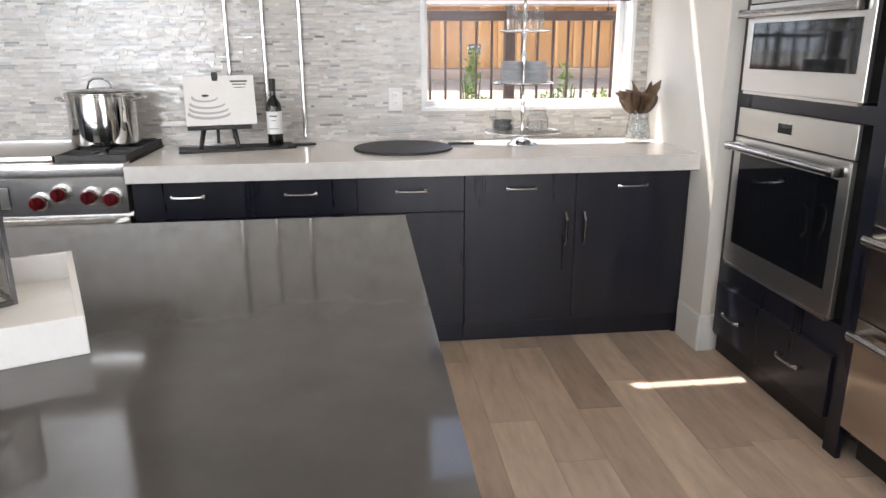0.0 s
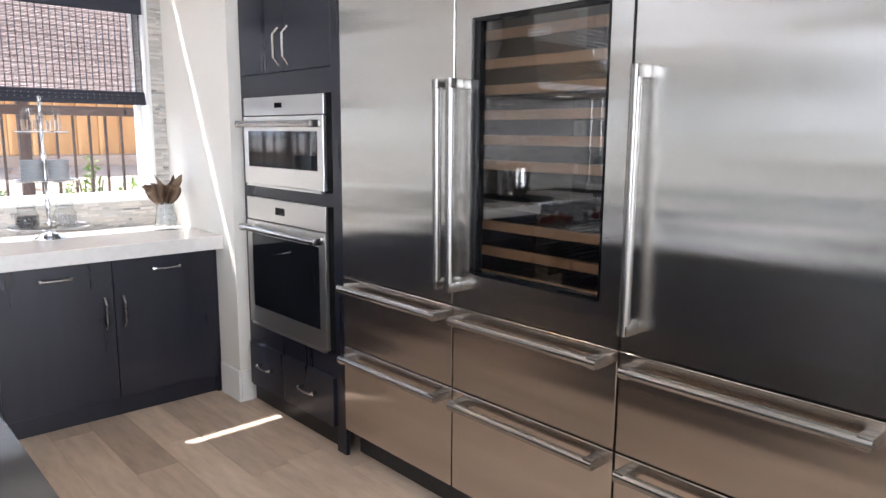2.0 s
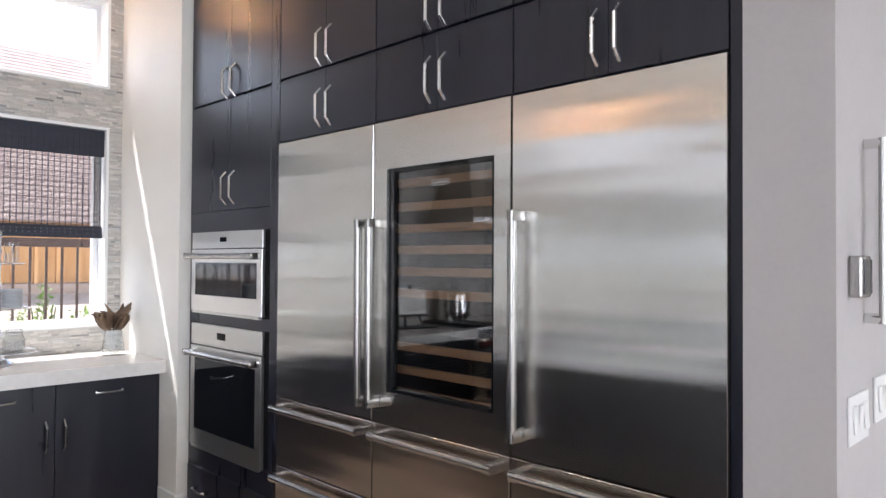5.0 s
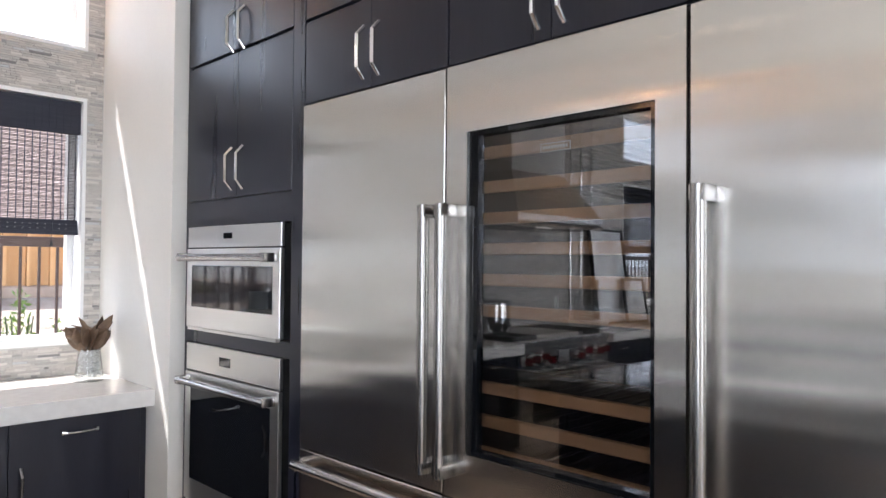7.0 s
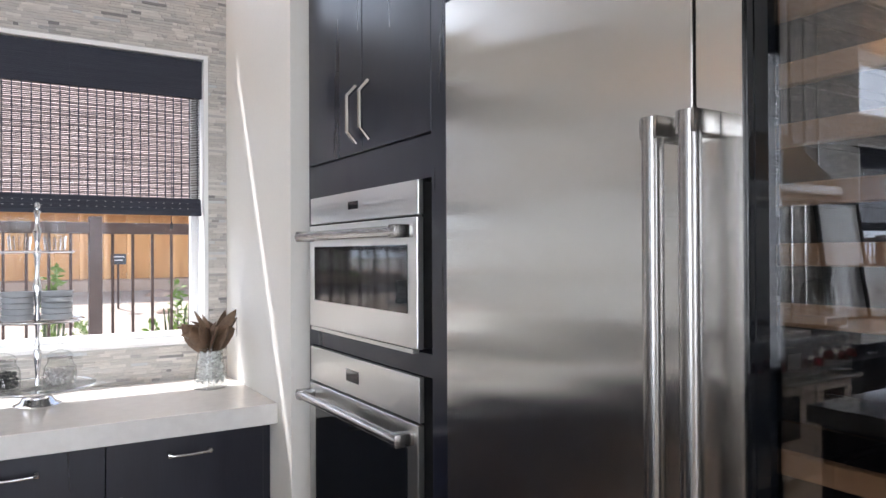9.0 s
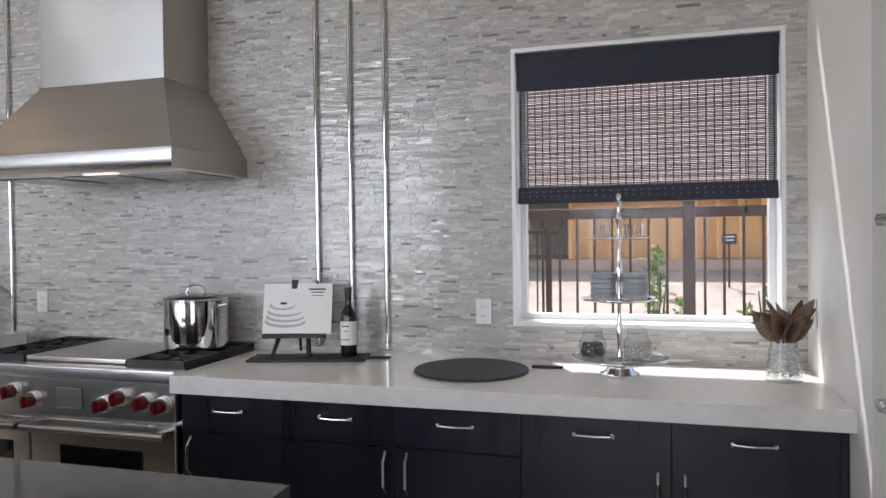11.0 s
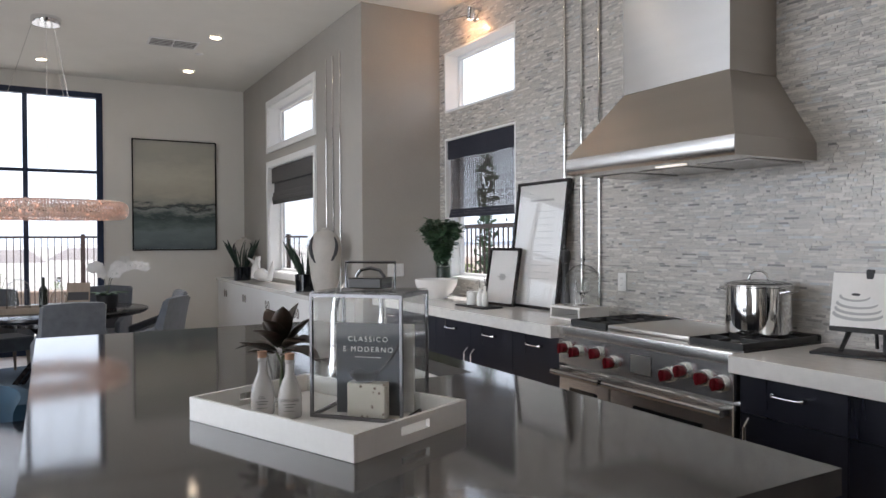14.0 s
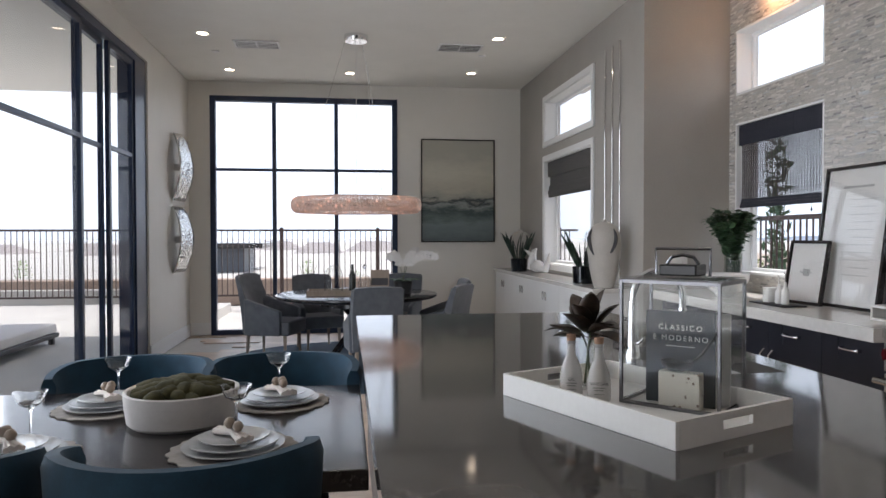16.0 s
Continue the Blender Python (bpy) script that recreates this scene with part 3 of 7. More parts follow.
# sliding glass wall to the patio
w = thing("sliding_door", (-4.0, YSOUTH - 0.1, 0), "black metal framed sliding glass doors to the patio", "door", kind="structure")
part("jamb", boxes((-6.718, YSOUTH - 0.20, 0, -6.32, YSOUTH - 0.02, 3.315), bevel=0.003), BLACK_SKY_TINT, w, world_at=True)
part("head_track", boxes((-6.32, YSOUTH - 0.20, 3.24, -1.2, YSOUTH - 0.02, 3.318)), BLACK_SKY_TINT, w, world_at=True)
part("floor_track", boxes((-6.32, YSOUTH - 0.20, 0.0, -1.2, YSOUTH - 0.04, 0.012)), BLACK_SKY_TINT, w, world_at=True)
for k, (p, q) in enumerate(((-6.32, -5.55), (-5.55, -4.88), (-4.88, -3.3), (-3.3, -1.22))):
    y = YSOUTH - 0.06 - 0.05 * (k % 2)
    s = 0.028
    leaf = part("door_leaf", boxes((p, y - 0.02, 0.015, p + 2 * s, y + 0.02, 3.235), (q - 2 * s, y - 0.02, 0.015, q, y + 0.02, 3.235), (p + 2 * s, y - 0.02, 3.18, q - 2 * s, y + 0.02, 3.235), (p + 2 * s, y - 0.02, 0.015, q - 2 * s, y + 0.02, 0.10), (p + 2 * s, y - 0.02, 2.22, q - 2 * s, y + 0.02, 2.26), bevel=0.002), BLACK_SKY_TINT, w, world_at=True)
    for r, t in ((0.10, 2.22), (2.26, 3.18)):
        g = part("pane", boxes((p + 2 * s, y - 0.003, r, q - 2 * s, y + 0.003, t)), WINDOW_PANE, leaf, world_at=True)
        g.visible_shadow = False

# baseboards
bb = 0.178
tagged(part("baseboard", boxes((XSTUB - 0.016, YSTUB - 0.016, 0, XSTUB, 3.52, bb), (XSTUB, YSTUB - 0.016, 0, 2.04, YSTUB, bb), (XFAR, YSOUTH, 0, XFAR + 0.016, a, bb), (XFAR, b, 0, XFAR + 0.016, 2.97, bb), (XFAR + 0.016, YSOUTH, 0, -6.72, YSOUTH + 0.016, bb), (XSTUB - 0.016, -0.056, 0, XSTUB, 0.17, bb), (XSTUB, -0.056, 0, 6.0, -0.04, bb), bevel=0.003), TRIM_PAINT), "tall white painted baseboard", "baseboard", kind="structure")

# ---- kitchen: cabinets along the mosaic wall ----
FACE_N, CTR_Y, CTR_Z = 3.53, 3.45, 0.914


def drawer_pull(length, lift=0.032):
    """A flat chrome bar pull along x that stands out along -y."""
    h = length / 2
    bm = boxes((-h - 0.004, -lift + 0.004, -0.009, -h + 0.010, 0, 0.009), (h - 0.010, -lift + 0.004, -0.009, h + 0.004, 0, 0.009), bevel=0.003, segments=2)
    return tube([(-h, -lift + 0.008, 0.002), (-0.8 * h, -lift - 0.002, -0.001), (0, -lift - 0.004, -0.002), (0.8 * h, -lift - 0.002, -0.001), (h, -lift + 0.008, 0.002)], [0.007, 0.0055, 0.005, 0.0055, 0.007], 12, bm)


def bent_pull(length, lift=0.029):
    """A chrome pull along z with slanted ends."""
    h = length / 2
    return tube([(0, 0, -h), (0, -lift, -h + 0.032), (0, -lift, h - 0.032), (0, 0, h)], 0.0072, 8)


def fitted(name, bm, mat, parent, world, turn=0.0, label="", local=None):
    ob = part(name, bm, mat, parent, label)
    ob.matrix_local = Matrix.Translation(Vector(world) - PLACE[parent]) @ Matrix.Rotation(radians(turn), 4, "Z")
    return ob


def base_cabinet(x0, x1, fronts, label):
    """fronts: (x0, x1, has drawer, side of the door pull: -1 left, 1 right)"""
    cab = thing("base_cabinet", ((x0 + x1) / 2, FACE_N, 0), label, "cabinet", "base cabinets along the mosaic wall")
    part("body", boxes((x0 + 0.001, FACE_N + 0.021, 0.10, x1 - 0.001, YN - 0.002, 0.838)), CABINET_DARK, cab, world_at=True)
    part("toe_kick", boxes((x0 + 0.001, FACE_N + 0.03, 0, x1 - 0.001, FACE_N + 0.05, 0.099)), CABINET, cab, world_at=True)
    for a, b, drawer, side in fronts:
        top, xm = 0.834, (a + b) / 2
        if drawer:
            d = part("drawer", boxes((a + 0.0015, FACE_N, 0.662, b - 0.0015, FACE_N + 0.02, top), bevel=0.0012), CABINET, cab, world_at=True)
            fitted("handle", drawer_pull(0.14), PULL_CHROME, d, (xm, FACE_N, 0.765), label="chrome bar pull")
            top = 0.658
        d = part("door", boxes((a + 0.0015, FACE_N, 0.102, b - 0.0015, FACE_N + 0.02, top), bevel=0.0012), CABINET, cab, world_at=True)
        if not drawer:
            fitted("handle", drawer_pull(0.14), PULL_CHROME, d, (xm, FACE_N, 0.765), label="chrome bar pull")
        if side:
            fitted("handle", bent_pull(0.16), PULL_CHROME, d, (b - 0.045 if side > 0 else a + 0.045, FACE_N, 0.56), label="chrome upright pull")
    return cab


DRAWER_LABEL = "espresso wood base cabinet with drawer above flat door"
base_cabinet(-0.585, -0.105, [(-0.585, -0.105, True, -1)], DRAWER_LABEL)
base_cabinet(-0.105, 0.88, [(-0.105, 0.389, True, 1), (0.389, 0.88, True, -1)], "espresso wood double base cabinet with two drawers")
base_cabinet(0.88, 1.94, [(0.88, 1.41, False, 1), (1.41, 1.94, False, -1)], "espresso wood double base cabinet under the window")
part("filler_panel", boxes((1.942, FACE_N + 0.012, 0.0, 1.968, YN - 0.002, 0.838)), CABINET, thing("filler_strip", (1.955, FACE_N, 0), "narrow espresso filler strip beside white wall", "cabinet"), world_at=True)
for a, b, side in ((-2.31, -1.81, 0), (-2.83, -2.31, -1), (-3.35, -2.83, 1), (-3.87, -3.35, 0), (-4.39, -3.87, 0)):
    base_cabinet(a, b, [(a, b, False, side)], "espresso wood base cabinet between range and greige wall")

for a, b in ((-0.583, XSTUB - 0.001), (XPIER + 0.001, -1.808)):
    w = thing("worktop", ((a + b) / 2, 3.8, 0.84), "thick white quartz worktop with square mitred edge", "worktop", "white quartz worktops")
    part("slab", boxes((a, CTR_Y, 0.84, b, YN - 0.008, CTR_Z), bevel=0.002), QUARTZ, w, world_at=True)

# ---- island ----
def slab_with_hole(o, i, z0, z1):
    """A flat slab (x0, y0, x1, y1) with a rectangular hole."""
    bm = bmesh.new()
    rings = []
    for z in (z0, z1):
        for x0, y0, x1, y1 in (o, i):
            rings.append([bm.verts.new((a, b, z)) for a, b in ((x0, y0), (x1, y0), (x1, y1), (x0, y1))])
    a, b, c, d = rings
    for k in range(4):
        j = (k + 1) % 4
        for p, q in ((a, b), (b, d), (d, c), (c, a)):
            bm.faces.new((p[k], p[j], q[j], q[k]))
    bmesh.ops.recalc_face_normals(bm, faces=bm.faces[:])
    return bm


isl = thing("kitchen_island", (-1.13, 1.62, 0), "large kitchen island with dark base and grey top", "island")
part("top", slab_with_hole((-2.80, 0.834, 0.542, 2.407), (-1.42, 1.90, -0.82, 2.30), 0.854, CTR_Z), ISLAND_QUARTZ, isl, "glossy grey quartz top", world_at=True)
for a, b in ((-2.76, -1.95), (-1.95, -1.44), (-0.80, -0.15), (-0.15, 0.50)):
    part("front_panel", boxes((a + 0.002, 2.36, 0.1, b - 0.002, 2.38, 0.85), bevel=0.001), CABINET, isl, world_at=True)
part("body", boxes((-2.76, 0.90, 0.1, -1.44, 2.359, 0.853), (-1.44, 0.90, 0.1, -0.80, 1.88, 0.853), (-0.80, 0.90, 0.1, 0.50, 2.359, 0.853), (-1.44, 1.88, 0.1, -0.80, 2.359, 0.60)), CABINET, isl, world_at=True)
part("plinth", boxes((-2.70, 0.96, 0.0, 0.44, 2.30, 0.1)), CABINET_DARK, isl, world_at=True)
sk = thing("sink", (-1.12, 2.1, 0.62), "white fireclay undermount sink", "sink")
part("basin", boxes((-1.425, 1.895, 0.62, -0.815, 2.305, 0.64), (-1.439, 1.895, 0.62, -1.421, 2.305, 0.905), (-0.819, 1.895, 0.62, -0.801, 2.305, 0.905), (-1.421, 1.882, 0.64, -0.819, 1.899, 0.905), (-1.421, 2.301, 0.64, -0.819, 2.318, 0.905), bevel=0.002), CERAMIC, sk, world_at=True)
part("drain", lathe([(0, 0.0), (0.04, 0.0), (0.042, 0.004), (0.02, 0.003), (0, 0.002)], 24, at=(0, 0, 0.0205)), CHROME, sk)

# faucet with a tall arched spout
fc = thing("faucet", (-1.115, 1.86, CTR_Z), "tall polished chrome arched kitchen faucet", "faucet")
part("base", lathe([(0, 0), (0.030, 0), (0.030, 0.02), (0.024, 0.04), (0.021, 0.10), (0.018, 0.22), (0.016, 0.23), (0, 0.23)], 24), CHROME, fc, smooth="auto")
arc = [(0, 0, 0.22)] + [(0, 0.10 - 0.10 * math.cos(a), 0.245 + 0.10 * math.sin(a)) for a in np.linspace(0, math.pi, 14)] + [(0, 0.20, 0.20)]
part("spout", tube(arc, 0.0135, 12), CHROME, fc, smooth="auto")
part("spray_head", lathe([(0, 0), (0.019, 0), (0.021, 0.03), (0.016, 0.08), (0, 0.08)], 20, at=(0, 0.20, 0.12)), CHROME, fc, smooth="auto")
part("lever", tube([(0.02, 0, 0.07), (0.06, 0, 0.075), (0.10, 0, 0.10)], 0.006, 8), CHROME, fc, smooth="auto")


# ---- range cooker ----
rg = thing("range_cooker", (-1.195, 3.5, 0), "stainless steel range with red knobs and two ovens", "range")
X0, X1 = -1.80, -0.59
YF = 3.50
part("body", boxes((X0 + 0.004, YF + 0.05, 0.12, X1 - 0.004, YN - 0.012, 0.90)), STEEL, rg, world_at=True)
for x in (X0 + 0.08, X1 - 0.08):
    part("leg", lathe([(0, 0), (0.028, 0), (0.028, 0.01), (0.02, 0.02), (0.02, 0.12), (0, 0.12)], 16, at=(x + 1.195, 0.12, 0)), STEEL, rg, smooth="auto")
part("kick_panel", boxes((X0 + 0.01, YF + 0.06, 0.02, X1 - 0.01, YF + 0.075, 0.119)), STEEL, rg, world_at=True)
part("bullnose", boxes((X0, YF - 0.012, 0.868, X1, YF + 0.07, 0.922), bevel=0.007, segments=3), STEEL, rg, smooth="auto", world_at=True)
part("cooktop", boxes((X0 + 0.004, YF + 0.071, 0.898, X1 - 0.004, YN - 0.03, 0.918)), BLACK_METAL, rg, world_at=True)
part("back_riser", boxes((X0 + 0.004, YN - 0.029, 0.90, X1 - 0.004, YN - 0.012, 0.955), bevel=0.002), STEEL, rg, world_at=True)
bm = boxes((X0 + 0.004, YF, 0.70, X1 - 0.004, YF + 0.048, 0.866), bevel=0.002)
ctrl = part("control_panel", bm, STEEL, rg, world_at=True)
part("display_gap", boxes((-1.218, YF - 0.0012, 0.732, -1.072, YF - 0.0004, 0.832)), BLACK_GLASS, ctrl, "dark gap round display cover", world_at=True)
part("display", boxes((-1.214, YF - 0.005, 0.736, -1.076, YF - 0.0014, 0.828), bevel=0.002), STEEL_OVEN, ctrl, "square steel display cover", world_at=True)
for x, z in ((-1.725, 0.795), (-1.625, 0.785), (-1.455, 0.80), (-1.345, 0.765), (-0.955, 0.765), (-0.865, 0.80), (-0.745, 0.785), (-0.655, 0.775)):
    k = part("knob", lathe([(0, 0), (0.037, 0), (0.037, 0.014), (0.033, 0.018), (0, 0.018)], 28), STEEL, ctrl, "red knob in steel bezel", smooth="auto")
    k.matrix_local = Matrix.Translation(Vector((x, YF - 0.0005, z)) - PLACE[rg]) @ Matrix.Rotation(radians(90), 4, "X")
    g = lathe([(0, 0.018), (0.029, 0.018), (0.031, 0.024), (0.029, 0.048), (0.024, 0.054), (0, 0.055)], 28)
    bmesh.ops.translate(g, verts=g.verts, vec=(x, 0, 0))
    cap = boxes((-0.007, -0.029, 0.052, 0.007, 0.029, 0.066), bevel=0.003)
    me = bpy.data.meshes.new("tmp")
    cap.to_mesh(me)
    cap.free()
    bmesh.ops.translate(g, verts=g.verts, vec=(-x, 0, 0))
    g.from_mesh(me)
    bpy.data.meshes.remove(me)
    cap = part("grip", g, RED_KNOB, None, "glossy dark red grip", smooth="auto")
    cap.matrix_world = Matrix.Translation((x, YF - 0.0005, z)) @ Matrix.Rotation(radians(90), 4, "X")
    cap.parent = ctrl
    cap.matrix_local = Matrix.Translation(Vector((x, YF - 0.0005, z)) - PLACE[rg]) @ Matrix.Rotation(radians(90), 4, "X")
    k.parent = ctrl
for a, b in ((X0 + 0.006, -1.375), (-1.367, X1 - 0.006)):
    d = part("oven_door", boxes((a, YF, 0.14, b, YF + 0.048, 0.685), bevel=0.004), STEEL, rg, "steel oven door with dark window", world_at=True)
    ww = (b - a)
    part("window", boxes((a + 0.20 * ww + 0.01, YF - 0.003, 0.30, b - 0.20 * ww - 0.01, YF + 0.001, 0.57), bevel=0.002), BLACK_GLASS, d, world_at=True)
    bar = tube([(a + 0.01, YF - 0.062, 0.655), (b - 0.01, YF - 0.062, 0.655)], 0.0165, 18)
    h = part("handle", bar, NICKEL, d, "round brushed steel handle", smooth="auto", world_at=True)
    for x in (a + 0.035, b - 0.035):
        part("bracket", boxes((x - 0.022, YF - 0.066, 0.638, x + 0.022, YF - 0.001, 0.672), bevel=0.006, segments=2), NICKEL, d, world_at=True)


def grate(x0, x1, y0, y1, z):
    """Cast iron bars: a rim, a cross bar and fingers around two burners."""
    r = []
    t = 0.012
    r += [(x0, y0, z, x1, y0 + t, z + 0.03), (x0, y1 - t, z, x1, y1, z + 0.03), (x0, y0 + t, z, x0 + t, y1 - t, z + 0.03), (x1 - t, y0 + t, z, x1, y1 - t, z + 0.03)]
    ym = (y0 + y1) / 2
    r.append((x0 + t, ym - 0.007, z, x1 - t, ym + 0.007, z + 0.03))
    xm = (x0 + x1) / 2
    for cy in ((y0 + ym) / 2, (y1 + ym) / 2):
        r += [(xm - 0.006, cy + 0.035, z + 0.01, xm + 0.006, cy + 0.12, z + 0.034), (xm - 0.006, cy - 0.12, z + 0.01, xm + 0.006, cy - 0.035, z + 0.034), (x0 + t, cy - 0.006, z + 0.01, xm - 0.035, cy + 0.006, z + 0.034), (xm + 0.035, cy - 0.006, z + 0.01, x1 - t, cy + 0.006, z + 0.034)]
    return boxes(*r, bevel=0.002)


for a, b in ((X0 + 0.015, X0 + 0.315), (X1 - 0.315, X1 - 0.015)):
    part("grate", grate(a, b, YF + 0.08, YN - 0.04, 0.919), BLACK_METAL, rg, "black cast iron grate", world_at=True)
    for cy in (3.695, 3.985):
        part("burner", lathe([(0, 0), (0.055, 0), (0.055, 0.008), (0.042, 0.012), (0.036, 0.020), (0.022, 0.022), (0, 0.022)], 24, at=((a + b) / 2 + 1.195, cy - 3.5, 0.9185)), BLACK_METAL, rg, smooth="auto")
part("griddle_cover", boxes((X0 + 0.325, YF + 0.085, 0.919, X1 - 0.325, YN - 0.05, 0.946), bevel=0.005, segments=2), STEEL_DIMMED, rg, "polished steel griddle cover", smooth="auto", world_at=True)

# ---- range hood ----
hd = thing("range_hood", (-1.21, 4.1, 1.79), "brushed stainless steel chimney hood over the range", "range hood")
HX0, HX1 = -1.795, -0.635
bm = bmesh.new()
prof = [(3.60, 1.79), (3.575, 1.795), (3.56, 1.815), (3.556, 1.84), (3.56, 1.885), (YN - 0.009, 1.885), (YN - 0.009, 1.79)]
ends = [[bm.verts.new((x, y, z)) for y, z in prof] for x in (HX0, HX1)]
for k in range(len(prof)):
    j = (k + 1) % len(prof)
    bm.faces.new((ends[0][k], ends[0][j], ends[1][j], ends[1][k]))
bm.faces.new(ends[0]), bm.faces.new(ends[1][::-1])
bmesh.ops.recalc_face_normals(bm, faces=bm.faces[:])
part("rim", bm, STEEL, hd, smooth="auto", world_at=True)
# Thin plates added to darken the rim ends as shade does.
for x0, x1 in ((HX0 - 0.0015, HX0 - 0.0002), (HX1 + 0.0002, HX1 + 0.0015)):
    part("rim_end", boxes((x0, 3.562, 1.795, x1, YN - 0.009, 1.885)), STEEL_DIMMED, hd, "thin rim end plate toned dark as if shaded", world_at=True)
bm = bmesh.new()
lo = [bm.verts.new(p) for p in ((HX0, 3.56, 1.886), (HX1, 3.56, 1.886), (HX1, YN - 0.009, 1.886), (HX0, YN - 0.009, 1.886))]
hi = [bm.verts.new(p) for p in ((-1.575, 3.80, 2.245), (-0.85, 3.80, 2.245), (-0.85, YN - 0.009, 2.245), (-1.575, YN - 0.009, 2.245))]
for k in range(4):
    bm.faces.new((lo[k], lo[(k + 1) % 4], hi[(k + 1) % 4], hi[k]))
bm.faces.new(lo[::-1]), bm.faces.new(hi)
bmesh.ops.recalc_face_normals(bm, faces=bm.faces[:])
part("canopy", bm, STEEL_DIMMED, hd, world_at=True)
part("chimney", boxes((-1.575, 3.803, 2.247, -0.85, YN - 0.009, H - 0.002), bevel=0.001), STEEL_DIMMED, hd, "brushed chimney sides with dark reflections in their tone", world_at=True)
# The paler tone paints reflected daylight on the chimney front.
part("front_panel", boxes((-1.574, 3.80, 2.248, -0.851, 3.8025, H - 0.003)), STEEL_BRIGHTENED, hd, "chimney front with reflected daylight in its steel tone", world_at=True)
for x in (-1.60, -1.215, -0.83):
    part("baffle_filter", boxes((x - 0.16, 3.72, 1.783, x + 0.16, 4.10, 1.789), bevel=0.001), NICKEL, hd, world_at=True)
for x in (-1.08,):
    part("hood_lamp", boxes((x - 0.09, 3.63, 1.784, x + 0.09, 3.66, 1.789)), HOOD_GLOW, hd, "lit strip lamp", world_at=True)

# ---- tall oven cabinet ----
XD = 2.025
tc_ = thing("tall_cabinet", (2.3, 2.84, 0), "tall espresso cabinet around two wall ovens", "cabinet")
part("body", boxes((2.046, 2.372, 0.09, 2.69, 2.40, H - 0.01), (2.046, 3.285, 0.09, 2.69, 3.308, H - 0.01), (2.046, 2.40, 1.66, 2.69, 3.285, H - 0.01), (2.046, 2.40, 0.09, 2.69, 3.285, 0.46), (2.046, 2.40, 1.145, 2.69, 3.285, 1.204), (2.3, 2.40, 0.46, 2.69, 3.285, 1.66)), CABINET, tc_, world_at=True)
part("side_panel", boxes((XD, 2.374, 0.0, 2.045, 2.446, H - 0.012), bevel=0.001), CABINET, tc_, world_at=True)
part("stile", boxes((XD + 0.012, 3.273, 0.09, 2.045, 3.306, H - 0.012)), CABINET, tc_, world_at=True)
for z0, z1, nm in ((1.645, 1.752, "rail"), (1.145, 1.204, "rail"), (0.35, 0.462, "rail"), (2.905, H - 0.012, "top_panel")):
    part(nm, boxes((XD + 0.008, 2.448, z0, 2.045, 3.271, z1)), CABINET, tc_, world_at=True)
for z0, z1, zh in ((1.756, 2.338, 1.87), (2.352, 2.90, 2.43)):
    for a, b, s in ((2.448, 2.842, 1), (2.845, 3.271, -1)):
        d = part("door", boxes((XD, a, z0, 2.045, b, z1), bevel=0.0012), CABINET, tc_, world_at=True)
        fitted("handle", bent_pull(0.17), CHROME, d, (XD, b - 0.042 if s > 0 else a + 0.042, zh), -90, "chrome upright pull")
d = part("drawer", boxes((XD - 0.014, 2.452, 0.118, 2.045, 3.262, 0.353), bevel=0.0015), CABINET, tc_, world_at=True)
for y in (2.66, 3.08):
    fitted("handle", drawer_pull(0.13), PULL_CHROME, d, (XD - 0.014, y, 0.245), -90, "chrome bar pull")
part("toe_kick", boxes((2.06, 2.447, 0.0, 2.075, 3.306, 0.089)), CABINET_DARK, tc_, world_at=True)


def pro_handle(length, axis, lift=0.048, r=0.0165):
    """A round steel bar with square end brackets, standing out along -x."""
    h = length / 2
    e = [(-lift, 0, -h), (-lift, 0, h)] if axis == "z" else [(-lift, -h, 0), (-lift, h, 0)]
    bm = tube(e, r, 20)
    for s in (-1, 1):
        if axis == "z":
            span = (-lift - 0.012, -0.017, s * h - s * 0.034, 0, 0.017, s * h + s * 0.002)
        else:
            span = (-lift - 0.012, s * h - s * 0.034, -0.017, 0, s * h + s * 0.002, 0.017)
        x = boxes((span[0], min(span[1], span[4]), min(span[2], span[5]), span[3], max(span[1], span[4]), max(span[2], span[5])), bevel=0.005, segments=2)
        me = bpy.data.meshes.new("tmp")
        x.to_mesh(me)
        x.free()
        bm.from_mesh(me)
        bpy.data.meshes.remove(me)
    return bm


def wall_oven(name, z0, z1, panel, glass_z, label, screen):
    ov = thing(name, (2.03, 2.9, z0), label, "oven")
    a, b = 2.500, 3.246
    part("housing", boxes((2.034, a + 0.01, z0 + 0.004, 2.29, b - 0.01, z1 - 0.004)), BLACK_METAL, ov, world_at=True)
    cp = part("control_panel", boxes((2.018, a, z1 - panel, 2.033, b, z1), bevel=0.0015), STEEL_OVEN, ov, world_at=True)
    part("display", boxes((2.0165, screen[0], screen[2], 2.0185, screen[1], screen[3]), bevel=0.0005), BLACK_GLASS, cp, world_at=True)
    d = part("door", boxes((2.014, a, z0 + 0.004, 2.033, b, z1 - panel - 0.006), bevel=0.002), STEEL_OVEN, ov, world_at=True)
    part("window", boxes((2.0115, a + glass_z[2], glass_z[0], 2.0155, b - glass_z[2], glass_z[1]), bevel=0.0008), BLACK_GLASS, d, world_at=True)
    h = part("handle", pro_handle(0.71, "y", 0.045, 0.0145), NICKEL, d, "round steel handle", smooth="auto")
    h.matrix_local = Matrix.Translation(Vector((2.014, 2.873, z1 - panel - 0.042)) - PLACE[ov])
    part("lower_lip", boxes((2.012, a + 0.02, z0 - 0.008, 2.03, b - 0.02, z0 + 0.003)), STEEL_OVEN, ov, world_at=True)
    return ov


